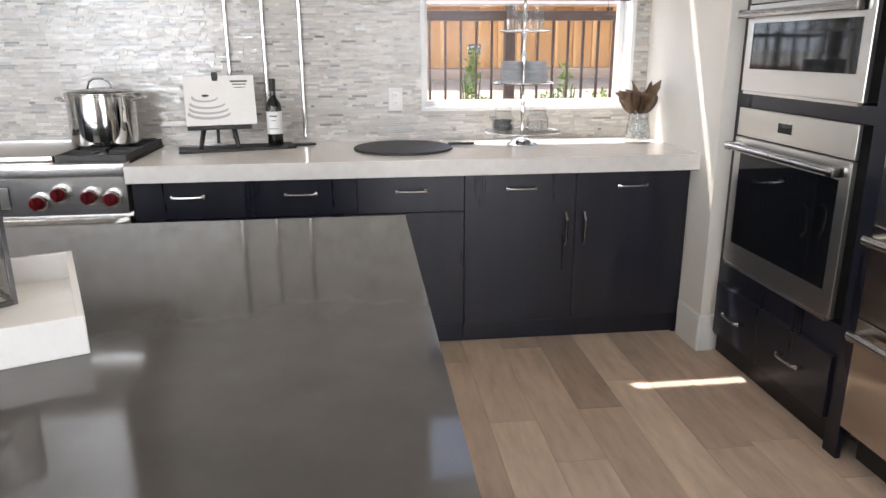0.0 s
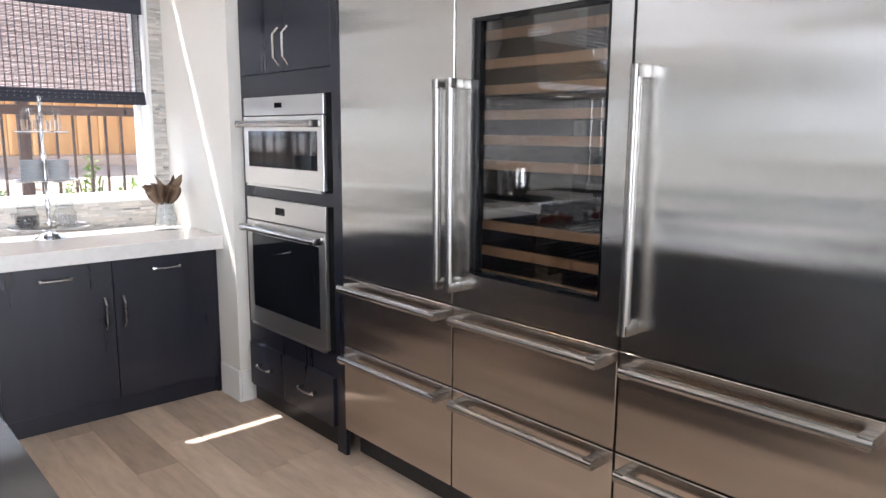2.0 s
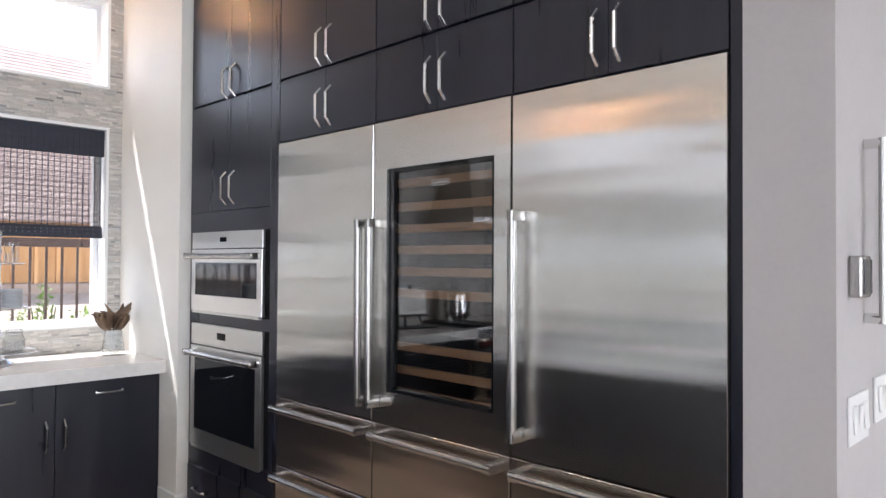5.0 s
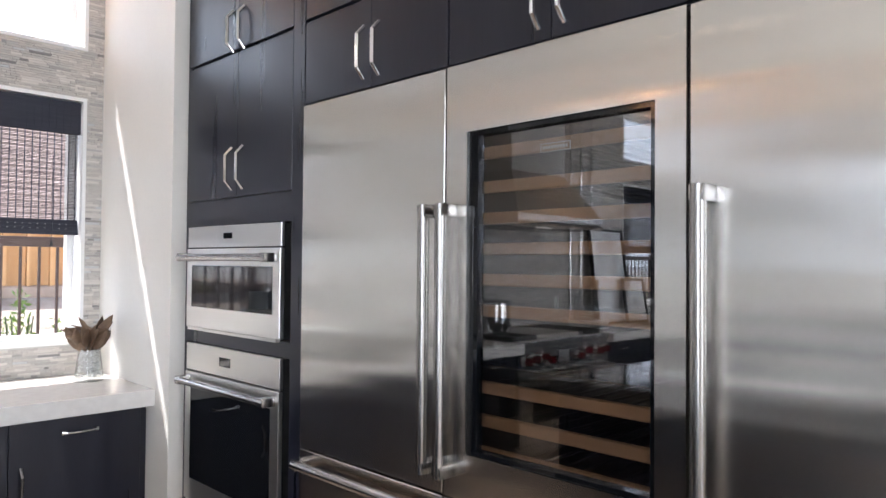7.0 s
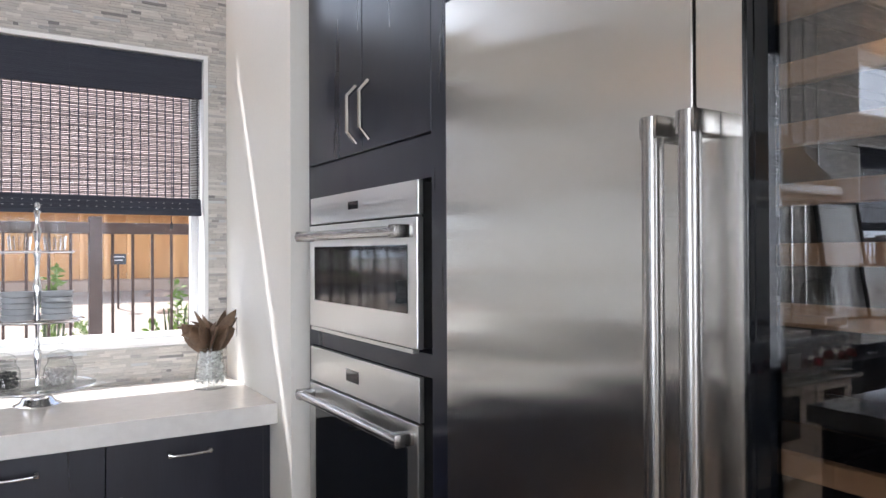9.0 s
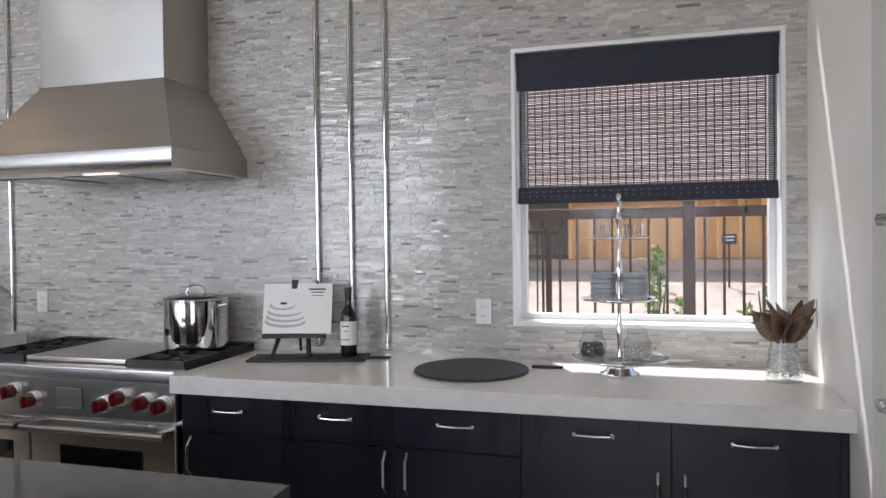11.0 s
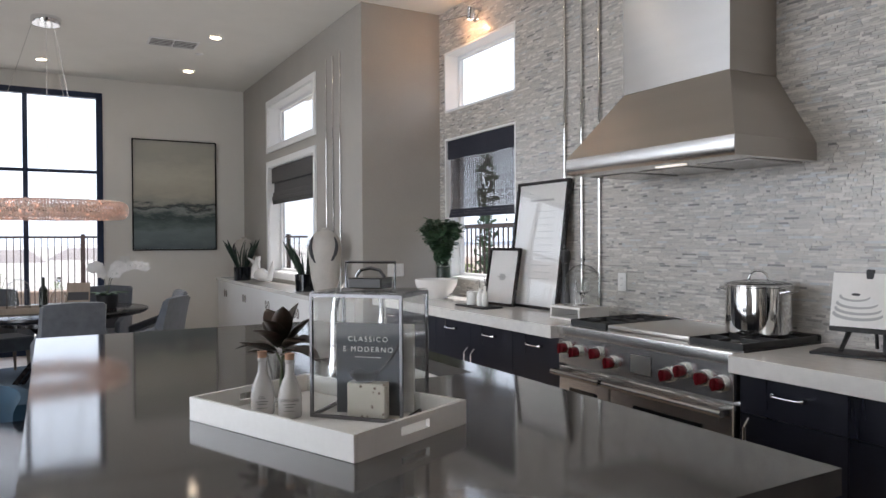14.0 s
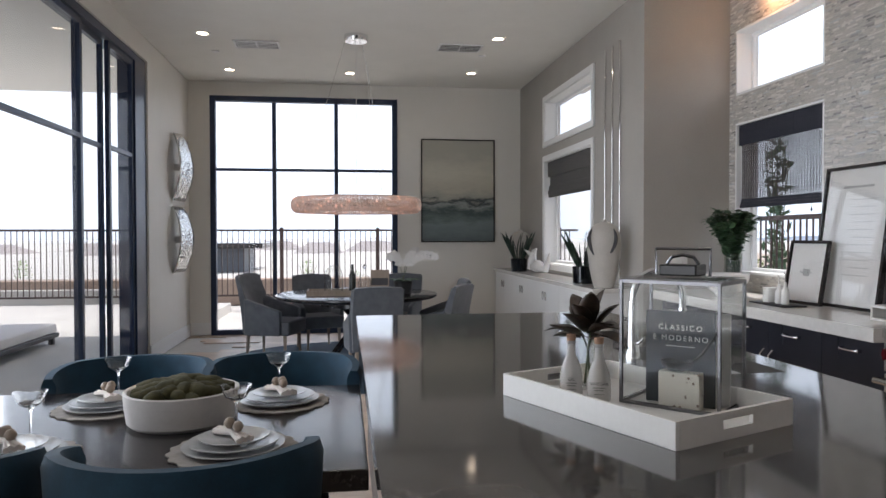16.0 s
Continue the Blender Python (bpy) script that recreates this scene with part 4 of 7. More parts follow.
wall_oven("wall_oven", 0.467, 1.142, 0.115, (0.565, 0.955, 0.055), "stainless steel wall oven with black glass door", (2.86, 2.95, 1.068, 1.105))
wall_oven("steam_oven", 1.208, 1.642, 0.088, (1.30, 1.478, 0.05), "compact stainless steel steam oven above main oven", (2.86, 2.93, 1.588, 1.612))

# ---- refrigerator columns ----
def ring_frame(x0, x1, y0, y1, z0, z1, t):
    """One closed rectangular frame across x."""
    bm = bmesh.new()
    loops = []
    for x in (x0, x1):
        for k in (0, t):
            loops.append([bm.verts.new((x, a, b)) for a, b in ((y0 + k, z0 + k), (y1 - k, z0 + k), (y1 - k, z1 - k), (y0 + k, z1 - k))])
    o0, i0, o1, i1 = loops
    for k in range(4):
        j = (k + 1) % 4
        for a, b in ((o0, i0), (i0, i1), (i1, o1), (o1, o0)):
            bm.faces.new((a[k], a[j], b[j], b[k]))
    bmesh.ops.recalc_face_normals(bm, faces=bm.faces[:])
    return bm


def column(name, a, b, handle_y, label, glass=None):
    f = thing(name, (2.3, (a + b) / 2, 0), label, "refrigerator", "three built-in refrigerator columns")
    if glass:
        part("cabinet", boxes((2.06, a, 0.1, 2.69, a + 0.03, 2.044), (2.06, b - 0.03, 0.1, 2.69, b, 2.044), (2.66, a + 0.03, 0.1, 2.69, b - 0.03, 2.044), (2.06, a + 0.03, 0.1, 2.66, b - 0.03, 0.86), (2.06, a + 0.03, 1.96, 2.66, b - 0.03, 2.044)), DARK_INTERIOR, f, world_at=True)
        y0, y1, z0, z1 = glass
        d = part("door", boxes((2.018, a + 0.002, 0.853, 2.058, y0, 2.045), (2.018, y1, 0.853, 2.058, b - 0.002, 2.045), (2.018, y0, 0.853, 2.058, y1, z0), (2.018, y0, z1, 2.058, y1, 2.045)), STEEL_FRIDGE, f, world_at=True)
        part("door_liner", ring_frame(2.024, 2.056, y0 + 0.001, y1 - 0.001, z0 + 0.001, z1 - 0.001, 0.012), BLACK_GLASS, d, world_at=True)
        part("side_band", boxes((2.026, y1 - 0.034, z0 + 0.014, 2.05, y1 - 0.0135, z1 - 0.014)), BLACK_GLASS, d, "glossy black band at handle side", world_at=True)
        part("glass", boxes((2.040, y0 + 0.013, z0 + 0.013, 2.044, y1 - 0.0345, z1 - 0.013)), TINTED_GLASS, d, world_at=True)
        part("zone_divider", boxes((2.075, a + 0.031, 1.215, 2.65, b - 0.031, 1.265), bevel=0.003), BLACK_GLASS, f, "glossy black divider between two zones", world_at=True)
        ym = (y0 + y1) / 2
        plate = [(2.0385, ym - 0.045, 1.775, 2.0396, ym + 0.045, 1.777), (2.0385, ym - 0.045, 1.795, 2.0396, ym + 0.045, 1.797), (2.0385, ym - 0.045, 1.777, 2.0396, ym - 0.043, 1.795), (2.0385, ym + 0.043, 1.777, 2.0396, ym + 0.045, 1.795)]
        plate += [(2.0385, ym - 0.036 + 0.0085 * j, 1.782, 2.0396, ym - 0.031 + 0.0085 * j, 1.790) for j in range(9)]
        part("maker_plate", boxes(*plate), PALE_INK, d, "small pale outlined maker plate", world_at=True)
        for z in (0.955, 1.044, 1.136, 1.349, 1.435, 1.520, 1.605, 1.692, 1.788):
            s = part("shelf", boxes((2.085, y0 - 0.01, z, 2.105, y1 + 0.01, z + 0.032), bevel=0.002), SHELF_WOOD, f, "beech fronted wine shelf", world_at=True)
            r = [(2.106, y0 + 0.02, z + 0.004, 2.60, y0 + 0.026, z + 0.010), (2.106, y1 - 0.026, z + 0.004, 2.60, y1 - 0.02, z + 0.010)]
            for j in range(9):
                y = y0 + 0.05 + j * (y1 - y0 - 0.1) / 8
                r.append((2.106, y - 0.003, z + 0.006, 2.58, y + 0.003, z + 0.012))
            part("rack", boxes(*r), BLACK_METAL, s, "black wire bottle rack", world_at=True)
    else:
        part("cabinet", boxes((2.06, a, 0.1, 2.69, b, 2.044)), DARK_INTERIOR, f, world_at=True)
        d = part("door", boxes((2.018, a + 0.002, 0.853, 2.058, b - 0.002, 2.045), bevel=0.002), STEEL_FRIDGE, f, world_at=True)
    h = part("handle", pro_handle(0.745, "z"), NICKEL, d, "long round steel handle", smooth="auto")
    h.matrix_local = Matrix.Translation(Vector((2.018, handle_y, 1.285)) - PLACE[f])
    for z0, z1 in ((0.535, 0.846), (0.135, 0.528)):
        dr = part("drawer", boxes((2.018, a + 0.002, z0, 2.058, b - 0.002, z1), bevel=0.002), STEEL_FRIDGE_DIM, f, world_at=True)
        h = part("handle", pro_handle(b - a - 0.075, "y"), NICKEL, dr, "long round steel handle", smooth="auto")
        h.matrix_local = Matrix.Translation(Vector((2.018, (a + b) / 2, z1 - 0.04)) - PLACE[f])
    part("kick_plate", boxes((2.10, a, 0.0, 2.12, b, 0.099)), BLACK_METAL, f, world_at=True)
    return f


column("refrigerator", 1.664, 2.370, 1.700, "stainless steel refrigerator column with two lower drawers")
column("wine_fridge", 0.951, 1.660, 1.632, "stainless steel wine column with glass door and beech shelves", (1.024, 1.581, 0.978, 1.855))
column("freezer", 0.226, 0.947, 0.905, "stainless steel freezer column beside dark end panel")
up = thing("wall_cabinet", (2.3, 1.3, 2.05), "espresso upper cabinets with chrome pulls over refrigerators", "cabinet")
part("body", boxes((2.046, 0.173, 2.05, 2.69, 2.371, H - 0.01)), CABINET, up, world_at=True)
part("end_panel", boxes((XD, 0.172, 0.0, 2.05, 0.222, H - 0.012), (2.05, 0.172, 0.0, 2.69, 0.222, 2.049)), CABINET, up, world_at=True)
part("top_panel", boxes((XD + 0.005, 0.226, 2.905, 2.045, 2.37, H - 0.012)), CABINET, up, world_at=True)
for a, m, b in ((1.664, 2.005, 2.370), (0.951, 1.306, 1.660), (0.226, 0.587, 0.947)):
    for z0, z1, zh in ((2.053, 2.342, 2.17), (2.354, 2.90, 2.44)):
        for p, q, s in ((a, m, 1), (m, b, -1)):
            d = part("door", boxes((XD, p + 0.0015, z0, 2.045, q - 0.0015, z1), bevel=0.0012), CABINET, up, world_at=True)
            fitted("handle", bent_pull(0.17), CHROME, d, (XD, q - 0.038 if s > 0 else p + 0.038, zh), -90, "chrome upright pull")

# ---- rods, outlets, small wall things ----
def rod(x, z0, z1, r=0.011):
    o = thing("wall_rod", (x, YN - 0.02, z0), "slim polished chrome rod fixed upright to mosaic wall", "wall decoration", "chrome rods on the mosaic wall")
    part("bar", tube([(0, 0, 0), (0, 0, z1 - z0)], r, 12), STEEL_POLISHED, o, smooth="auto")
    part("end_cap", lathe([(0, 0), (r + 0.003, 0), (r + 0.003, 0.02), (0, 0.02)], 14, at=(0, 0, -0.002)), CHROME, o, smooth="auto")
    return o


for x in (-0.235, -0.055, 0.127):
    rod(x, 0.945, H - 0.002)
for x in (-2.525, -2.342, -2.163):
    rod(x, 0.945, H - 0.002)
for x in (-5.28, -5.09, -4.90):
    o = thing("wall_rod", (x, YSIDE - 0.016, 0.93), "slim polished chrome rod fixed upright to greige wall", "wall decoration", "chrome rods on the greige wall")
    part("bar", tube([(0, 0, 0), (0, 0, 2.3)], 0.0065, 10), STEEL_POLISHED, o, smooth="auto")


def outlet(name, at, turn, w=0.075, h=0.118, gangs=1, label="white double outlet plate on mosaic wall", kind="outlet"):
    o = thing(name, at, label, kind)
    o.rotation_euler = (0, 0, radians(turn))
    part("plate", boxes((-w / 2, -0.006, -h / 2, w / 2, 0, h / 2), bevel=0.002), PLASTIC, o)
    for g in range(gangs):
        x = (g - (gangs - 1) / 2) * 0.045
        if kind == "outlet":
            for z in (-0.022, 0.022):
                s = part("socket", boxes((x - 0.015, -0.008, z - 0.014, x + 0.015, -0.0055, z + 0.014), bevel=0.001), PLASTIC, o)
                part("slot", boxes((x - 0.008, -0.0088, z - 0.004, x - 0.006, -0.0078, z + 0.006), (x + 0.006, -0.0088, z - 0.004, x + 0.008, -0.0078, z + 0.006)), INK, s)
        else:
            k = part("rocker", boxes((x - 0.013, -0.013, -0.034, x + 0.013, -0.0055, 0.034), bevel=0.003), PLASTIC, o)
            k.rotation_euler = (radians(4 if g % 2 else -4), 0, 0)
    return o


outlet("wall_outlet", (0.602, YN - 0.007, 1.13), 0)
outlet("wall_outlet", (-1.96, YN - 0.007, 1.14), 0)
outlet("wall_outlet", (XSTUB - 0.0005, 4.03, 1.16), -90, label="white outlet plate on white side wall")
outlet("light_switch", (XPIER + 0.0005, 3.685, 1.145), 90, 0.165, 0.118, 3, "white three gang switch plate on greige wall", "light switch")
outlet("light_switch", (2.13, -0.0405, 1.12), 0, 0.165, 0.118, 3, "white three gang switch plate below keypad", "light switch")
outlet("light_switch", (2.36, -0.0405, 1.14), 0, 0.165, 0.118, 3, "white three gang switch plate below acrylic panel", "light switch")
outlet("light_switch", (XFAR + 0.0005, 1.78, 1.17), 90, 0.12, 0.118, 2, "white two gang switch plate under the painting", "light switch")
kp = thing("alarm_keypad", (2.10, -0.041, 1.462), "silver wall keypad with dark glass face", "keypad")
part("case", boxes((-0.04, -0.03, -0.05, 0.04, 0, 0.05), bevel=0.006, segments=2), NICKEL, kp)
part("screen", boxes((-0.03, -0.0325, -0.042, 0.037, -0.0305, 0.042), bevel=0.001), BLACK_GLASS, kp)
fp = thing("acrylic_panel", (2.32, -0.041, 1.345), "clear acrylic notice holder on steel standoffs", "wall display")
part("sheet", boxes((-0.13, -0.035, 0.0, 0.20, -0.033, 0.46)), WINDOW_PANE, fp)
part("printed_lines", boxes(*[(-0.02 if k else -0.03, -0.0305, 0.40 - 0.019 * k - (0.02 if k > 1 else 0), 0.09 if k % 4 else 0.10, -0.0301, 0.404 - 0.019 * k - (0.02 if k > 1 else 0)) for k in range(17)]), PALE_INK, fp)
for x in (-0.12, 0.19):
    for z in (0.012, 0.448):
        s = part("standoff", lathe([(0, 0), (0.013, 0), (0.013, 0.045), (0, 0.045)], 16), STEEL_POLISHED, fp, smooth="auto")
        s.matrix_local = Matrix.Translation((x, 0, z)) @ Matrix.Rotation(radians(90), 4, "X")
for x in (-0.125, 0.195):
    part("edge_rod", tube([(x, -0.042, 0.0), (x, -0.042, 0.46)], 0.009, 10), NICKEL, fp)


# ---- blinds ----
def woven_blind(x0, x1, z_top, z_val, z_bot, y, reed=BLIND_REED, label="dark woven reed blind half lowered", gap=(0.0028, 0.0040)):
    b = thing("woven_blind", ((x0 + x1) / 2, y, z_bot), label, "blind", "woven reed blinds")
    rng = random.Random(5)
    part("valance", boxes((x0, y - 0.03, z_val, x1, y - 0.022, z_top), (x0, y - 0.022, z_top - 0.03, x1, y + 0.03, z_top), bevel=0.001), BLIND_DARK, b, "dark reed valance", world_at=True)
    bm = bmesh.new()
    z = z_bot + 0.075
    spans = []
    while z < z_val + 0.03:
        h = rng.uniform(0.0034, 0.0048)
        spans.append((x0 + 0.004, y - 0.004 + rng.uniform(-0.001, 0.001), z, x1 - 0.004, y - 0.001, z + h))
        z += h + rng.uniform(*gap)
    tagged(part("reeds", boxes(*spans), reed, b, world_at=True), kind="stuff")
    rows, z = [], z_val + 0.002
    while z < z_top - 0.006:
        rows.append((x0 + 0.001, y - 0.0318, z, x1 - 0.001, y - 0.0298, z + 0.0052))
        z += 0.0078
    tagged(part("valance_reeds", boxes(*rows), BLIND_DARK, b, world_at=True), kind="stuff")
    for z in (z_bot + 0.030, z_bot + 0.052):
        stitches = [(x0 + 0.02 + 0.033 * k, y - 0.0235, z, x0 + 0.027 + 0.033 * k, y - 0.0215, z + 0.002) for k in range(int((x1 - x0 - 0.03) / 0.033))]
        tagged(part("stitching", boxes(*stitches), PALE_INK, b, "pale stitched line", world_at=True), kind="stuff")
    n = int((x1 - x0) / 0.033)
    lines = []
    for k in range(n):
        x = x0 + 0.015 + k * (x1 - x0 - 0.03) / (n - 1)
        lines += [(x - 0.0030, y - 0.0075, z_bot + 0.07, x + 0.0016, y - 0.0055, z_val + 0.02)]
        lines += [(x - 0.0015, y - 0.0335, z_val, x + 0.0005, y - 0.0320, z_top)]
    tagged(part("cord_web", boxes(*lines), BLIND_DARK, b, world_at=True), kind="stuff")
    for k in range(4):
        z = z_bot + 0.018 * k
        part("fold", boxes((x0, y - 0.022 + 0.004 * k, z, x1, y - 0.006 + 0.003 * k, z + 0.022), bevel=0.005, segments=2), BLIND_DARK, b, "dark folded reed hem", world_at=True)
    part("pull_cord", tube([(x1 - 0.13, y - 0.034, z_bot + 0.4), (x1 - 0.13, y - 0.034, z_bot - 0.03)], 0.0015, 6), BLIND_DARK, b, world_at=True)
    part("tassel", lathe([(0, 0), (0.006, 0.002), (0.008, 0.015), (0.003, 0.03), (0, 0.03)], 10, at=(x1 - 0.13 - (x0 + x1) / 2, -0.034, -0.06)), DARK_WOOD, b, smooth="auto")
    return b


woven_blind(0.762, 1.868, 2.312, 2.145, 1.625, YN + 0.045)
woven_blind(-4.278, -3.177, 2.345, 2.17, 1.63, YN + 0.045, gap=(0.0014, 0.0022))
rs = thing("roman_shade", (-6.6, YSIDE + 0.05, 1.86), "grey roman shade gathered at window head", "blind")
part("valance", boxes((-7.42, YSIDE + 0.03, 2.15, -5.71, YSIDE + 0.042, 2.34)), SHADE_CLOTH, rs, world_at=True)
part("cloth", boxes((-7.41, YSIDE + 0.058, 1.91, -5.72, YSIDE + 0.065, 2.34)), SHADE_CLOTH, rs, world_at=True)
for z, y in ((1.885, 0.030), (1.925, 0.022), (1.98, 0.034)):
    part("fold", boxes((-7.41, YSIDE + y + 0.004, z, -5.72, YSIDE + y + 0.026, z + 0.055), bevel=0.009, segments=2), SHADE_CLOTH, rs, world_at=True)


# ---- things on the window side of the counter ----
def arc_leaf(bm, base, way, length, width, bend, up=Vector((0, 0, 1)), rows=5, cup=0.15):
    """A pointed leaf blade, bent along its length and cupped across."""
    way = Vector(way).normalized()
    side = way.cross(up)
    side = side.normalized() if side.length > 0.05 else Vector((1, 0, 0))
    nrm = side.cross(way).normalized()
    prev = None
    p, d = Vector(base), way.copy()
    for i in range(rows + 1):
        f = i / rows
        w = width * 0.5 * (math.sin(math.pi * min(1, 0.12 + 0.88 * f)) ** 0.8) if i < rows else 0.001
        ring = [bm.verts.new(p - side * w + nrm * cup * w), bm.verts.new(p), bm.verts.new(p + side * w + nrm * cup * w)]
        if prev:
            for k in range(2):
                bm.faces.new((prev[k], prev[k + 1], ring[k + 1], ring[k]))
        prev = ring
        d = (d - nrm * bend / rows).normalized()
        p = p + d * length / rows


def thicken(ob, t=0.001):
    s = ob.modifiers.new("thickness", "SOLIDIFY")
    s.thickness = t
    return ob


def tier_stand(at):
    s = thing("tiered_stand", at, "three tier glass and silver cake stand holding glassware", "cake stand")
    part("foot", lathe([(0, 0), (0.076, 0), (0.078, 0.006), (0.06, 0.014), (0.05, 0.028), (0.032, 0.036), (0.030, 0.05), (0.05, 0.055), (0.05, 0.06), (0, 0.06)], 36), CHROME, s, smooth="auto")
    prof = [(0, 0.074)]
    for z0, z1 in ((0.074, 0.30), (0.312, 0.545), (0.557, 0.70)):
        for f, r in ((0, 0.012), (0.12, 0.007), (0.3, 0.010), (0.5, 0.016), (0.56, 0.011), (0.7, 0.007), (0.92, 0.009), (1, 0.013)):
            prof.append((r, z0 + f * (z1 - z0)))
    part("stem", lathe(prof + [(0.004, 0.705), (0.011, 0.715), (0.007, 0.73), (0, 0.735)], 20), CHROME, s, smooth="auto")
    for z, r in ((0.062, 0.19), (0.300, 0.15), (0.545, 0.12)):
        part("plate", lathe([(0.010, z), (r - 0.01, z), (r, z + 0.004), (r, z + 0.011), (r - 0.005, z + 0.012), (r - 0.010, z + 0.008), (0.010, z + 0.008), (0.010, z)], 48), THIN_GLASS, s, "clear glass plate with silver rim", smooth="auto")
        part("rim", tube([(r * math.cos(a), r * math.sin(a), z + 0.008) for a in np.linspace(0, 2 * math.pi, 40, endpoint=False)], 0.0035, 6, closed=True), CHROME, s, smooth=True)
    return s


ST = Vector((1.225, 3.885, CTR_Z))
tier_stand(ST)
rng = random.Random(3)
for dx in (-0.055, 0.055):
    g = thing("glass_tumbler", ST + Vector((dx, -0.01, 0.5535)), "clear cut glass tumbler on top tier", "glass", "tumblers on the tiered stand")
    bm = lathe([(0, 0), (0.028, 0), (0.030, 0.004), (0.036, 0.085), (0.037, 0.115), (0.0345, 0.115), (0.033, 0.085), (0.027, 0.012), (0, 0.012)], 24)
    part("cup", bm, THIN_GLASS, g, smooth="auto")
    for k in range(12):
        a = k * math.pi / 6
        part("cut_facet", tube([(0.031 * math.cos(a), 0.031 * math.sin(a), 0.006), (0.0355 * math.cos(a), 0.0355 * math.sin(a), 0.055)], 0.0035, 5), GLASS, g)
for dx in (-0.062, 0.062):
    for k in range(5):
        g = thing("ramekin", ST + Vector((dx, -0.012, 0.309 + k * 0.0205)), "stacked grey glazed ramekin on middle tier", "bowl", "ramekins on the tiered stand")
        part("bowl", lathe([(0, 0), (0.046, 0), (0.050, 0.003), (0.052, 0.02), (0.049, 0.0202), (0.045, 0.006), (0, 0.006)], 32), GREY_CERAMIC, g, smooth="auto")
for dx, mat, lab in ((-0.105, INK, "lidded glass jar half full of dark pellets"), (0.07, PLASTER, "lidded glass jar half full of pale grains")):
    g = thing("glass_jar", ST + Vector((dx, -0.03, 0.0705)), lab, "jar", "jars on the tiered stand")
    part("jar", lathe([(0, 0), (0.048, 0), (0.054, 0.008), (0.054, 0.065), (0.040, 0.088), (0.040, 0.10), (0.038, 0.10), (0.038, 0.088), (0.051, 0.064), (0.051, 0.010), (0, 0.004)], 32), THIN_GLASS, g, smooth="auto")
    lid = part("lid", lathe([(0.0, 0.102), (0.043, 0.102), (0.043, 0.108), (0.030, 0.122), (0.008, 0.128), (0.006, 0.136), (0.011, 0.145), (0.007, 0.155), (0, 0.157)], 28), THIN_GLASS, g, smooth="auto")
    bm = bmesh.new()
    for k in range(210):
        a, r, z = rng.random() * 6.28, 0.045 * math.sqrt(rng.random()), 0.010 + 0.048 * rng.random()
        bmesh.ops.create_icosphere(bm, subdivisions=1, radius=0.0065, matrix=Matrix.Translation((r * math.cos(a), r * math.sin(a), z)))
    tagged(part("pellets", bm, mat, g), kind="stuff")

# vase of dried leaves in pebbles
v = thing("pebble_vase", (1.833, 3.89, CTR_Z), "clear glass vase of white pebbles and dried leaves", "vase")
part("glass", lathe([(0, 0), (0.062, 0), (0.066, 0.004), (0.060, 0.06), (0.048, 0.15), (0.046, 0.165), (0.0435, 0.165), (0.045, 0.15), (0.057, 0.06), (0.062, 0.018), (0, 0.018)], 32), THIN_GLASS, v, smooth="auto")
bm = bmesh.new()
for k in range(420):
    z = 0.024 + 0.125 * rng.random()
    R = 0.054 - 0.10 * max(0, z - 0.03)
    a, r = rng.random() * 6.28, R * math.sqrt(rng.random())
    bmesh.ops.create_icosphere(bm, subdivisions=1, radius=rng.uniform(0.0045, 0.0075), matrix=Matrix.Translation((r * math.cos(a), r * math.sin(a), z)) @ Matrix.Diagonal((1.2, 0.9, 0.7, 1)))
tagged(part("pebbles", bm, PEBBLE, v), kind="stuff")
for k in range(28):
    a = k * 2.4
    t = 0.25 + 0.75 * ((k * 7) % 10) / 10
    bm = bmesh.new()
    way = Vector((math.cos(a) * t, math.sin(a) * t * 0.8, rng.uniform(0.7, 1.1)))
    arc_leaf(bm, (0.015 * math.cos(a), 0.015 * math.sin(a), 0.14 + 0.05 * rng.random()), way, rng.uniform(0.10, 0.17), rng.uniform(0.045, 0.07), rng.uniform(-1.2, 1.6), Vector((math.sin(a + rng.uniform(-0.8, 0.8)), -math.cos(a), 0.3)), 7, 0.6)
    thicken(part("leaf", bm, BROWN_LEAF, v, smooth=True), 0.0015)

# round and long slate boards
d = thing("serving_board", (0.62, 3.83, CTR_Z), "round matt black slate serving board with handle", "board")
part("disc", lathe([(0, 0), (0.238, 0), (0.241, 0.003), (0.241, 0.009), (0.237, 0.012), (0, 0.012)], 64), SLATE, d, smooth="auto")
part("handle", boxes((0.236, 0.11, 0.001, 0.37, 0.14, 0.011), bevel=0.003), SLATE, d)
d = thing("serving_board", (-0.165, 3.95, CTR_Z), "long black slate board under wine bottle and easel", "board")
d.rotation_euler = (0, 0, radians(14))
part("slab", boxes((-0.30, -0.09, 0, 0.25, 0.09, 0.012), bevel=0.003), SLATE, d)
part("handle", boxes((0.249, -0.018, 0.002, 0.36, 0.018, 0.011), bevel=0.003), SLATE, d, "narrow dark wood handle")

# easel with an open magazine
e = thing("easel", (-0.265, 3.985, CTR_Z + 0.0125), "small black wooden table easel on slate board", "easel")
e.rotation_euler = (0, 0, radians(12))
for x in (-0.085, 0.055):
    part("front_leg", tube([(x * 1.25, -0.075, 0.001), (x, -0.03, 0.09), (x * 0.5, 0.02, 0.30)], 0.012, 4), BLACK_METAL, e)
part("back_leg", tube([(-0.02, 0.11, 0.001), (-0.015, 0.03, 0.33)], 0.008, 4), BLACK_METAL, e)
part("ledge", boxes((-0.16, -0.062, 0.085, 0.14, -0.015, 0.105), bevel=0.003), BLACK_METAL, e)
part("post", boxes((-0.03, -0.002, 0.10, 0.0, 0.018, 0.355), bevel=0.003), BLACK_METAL, e)
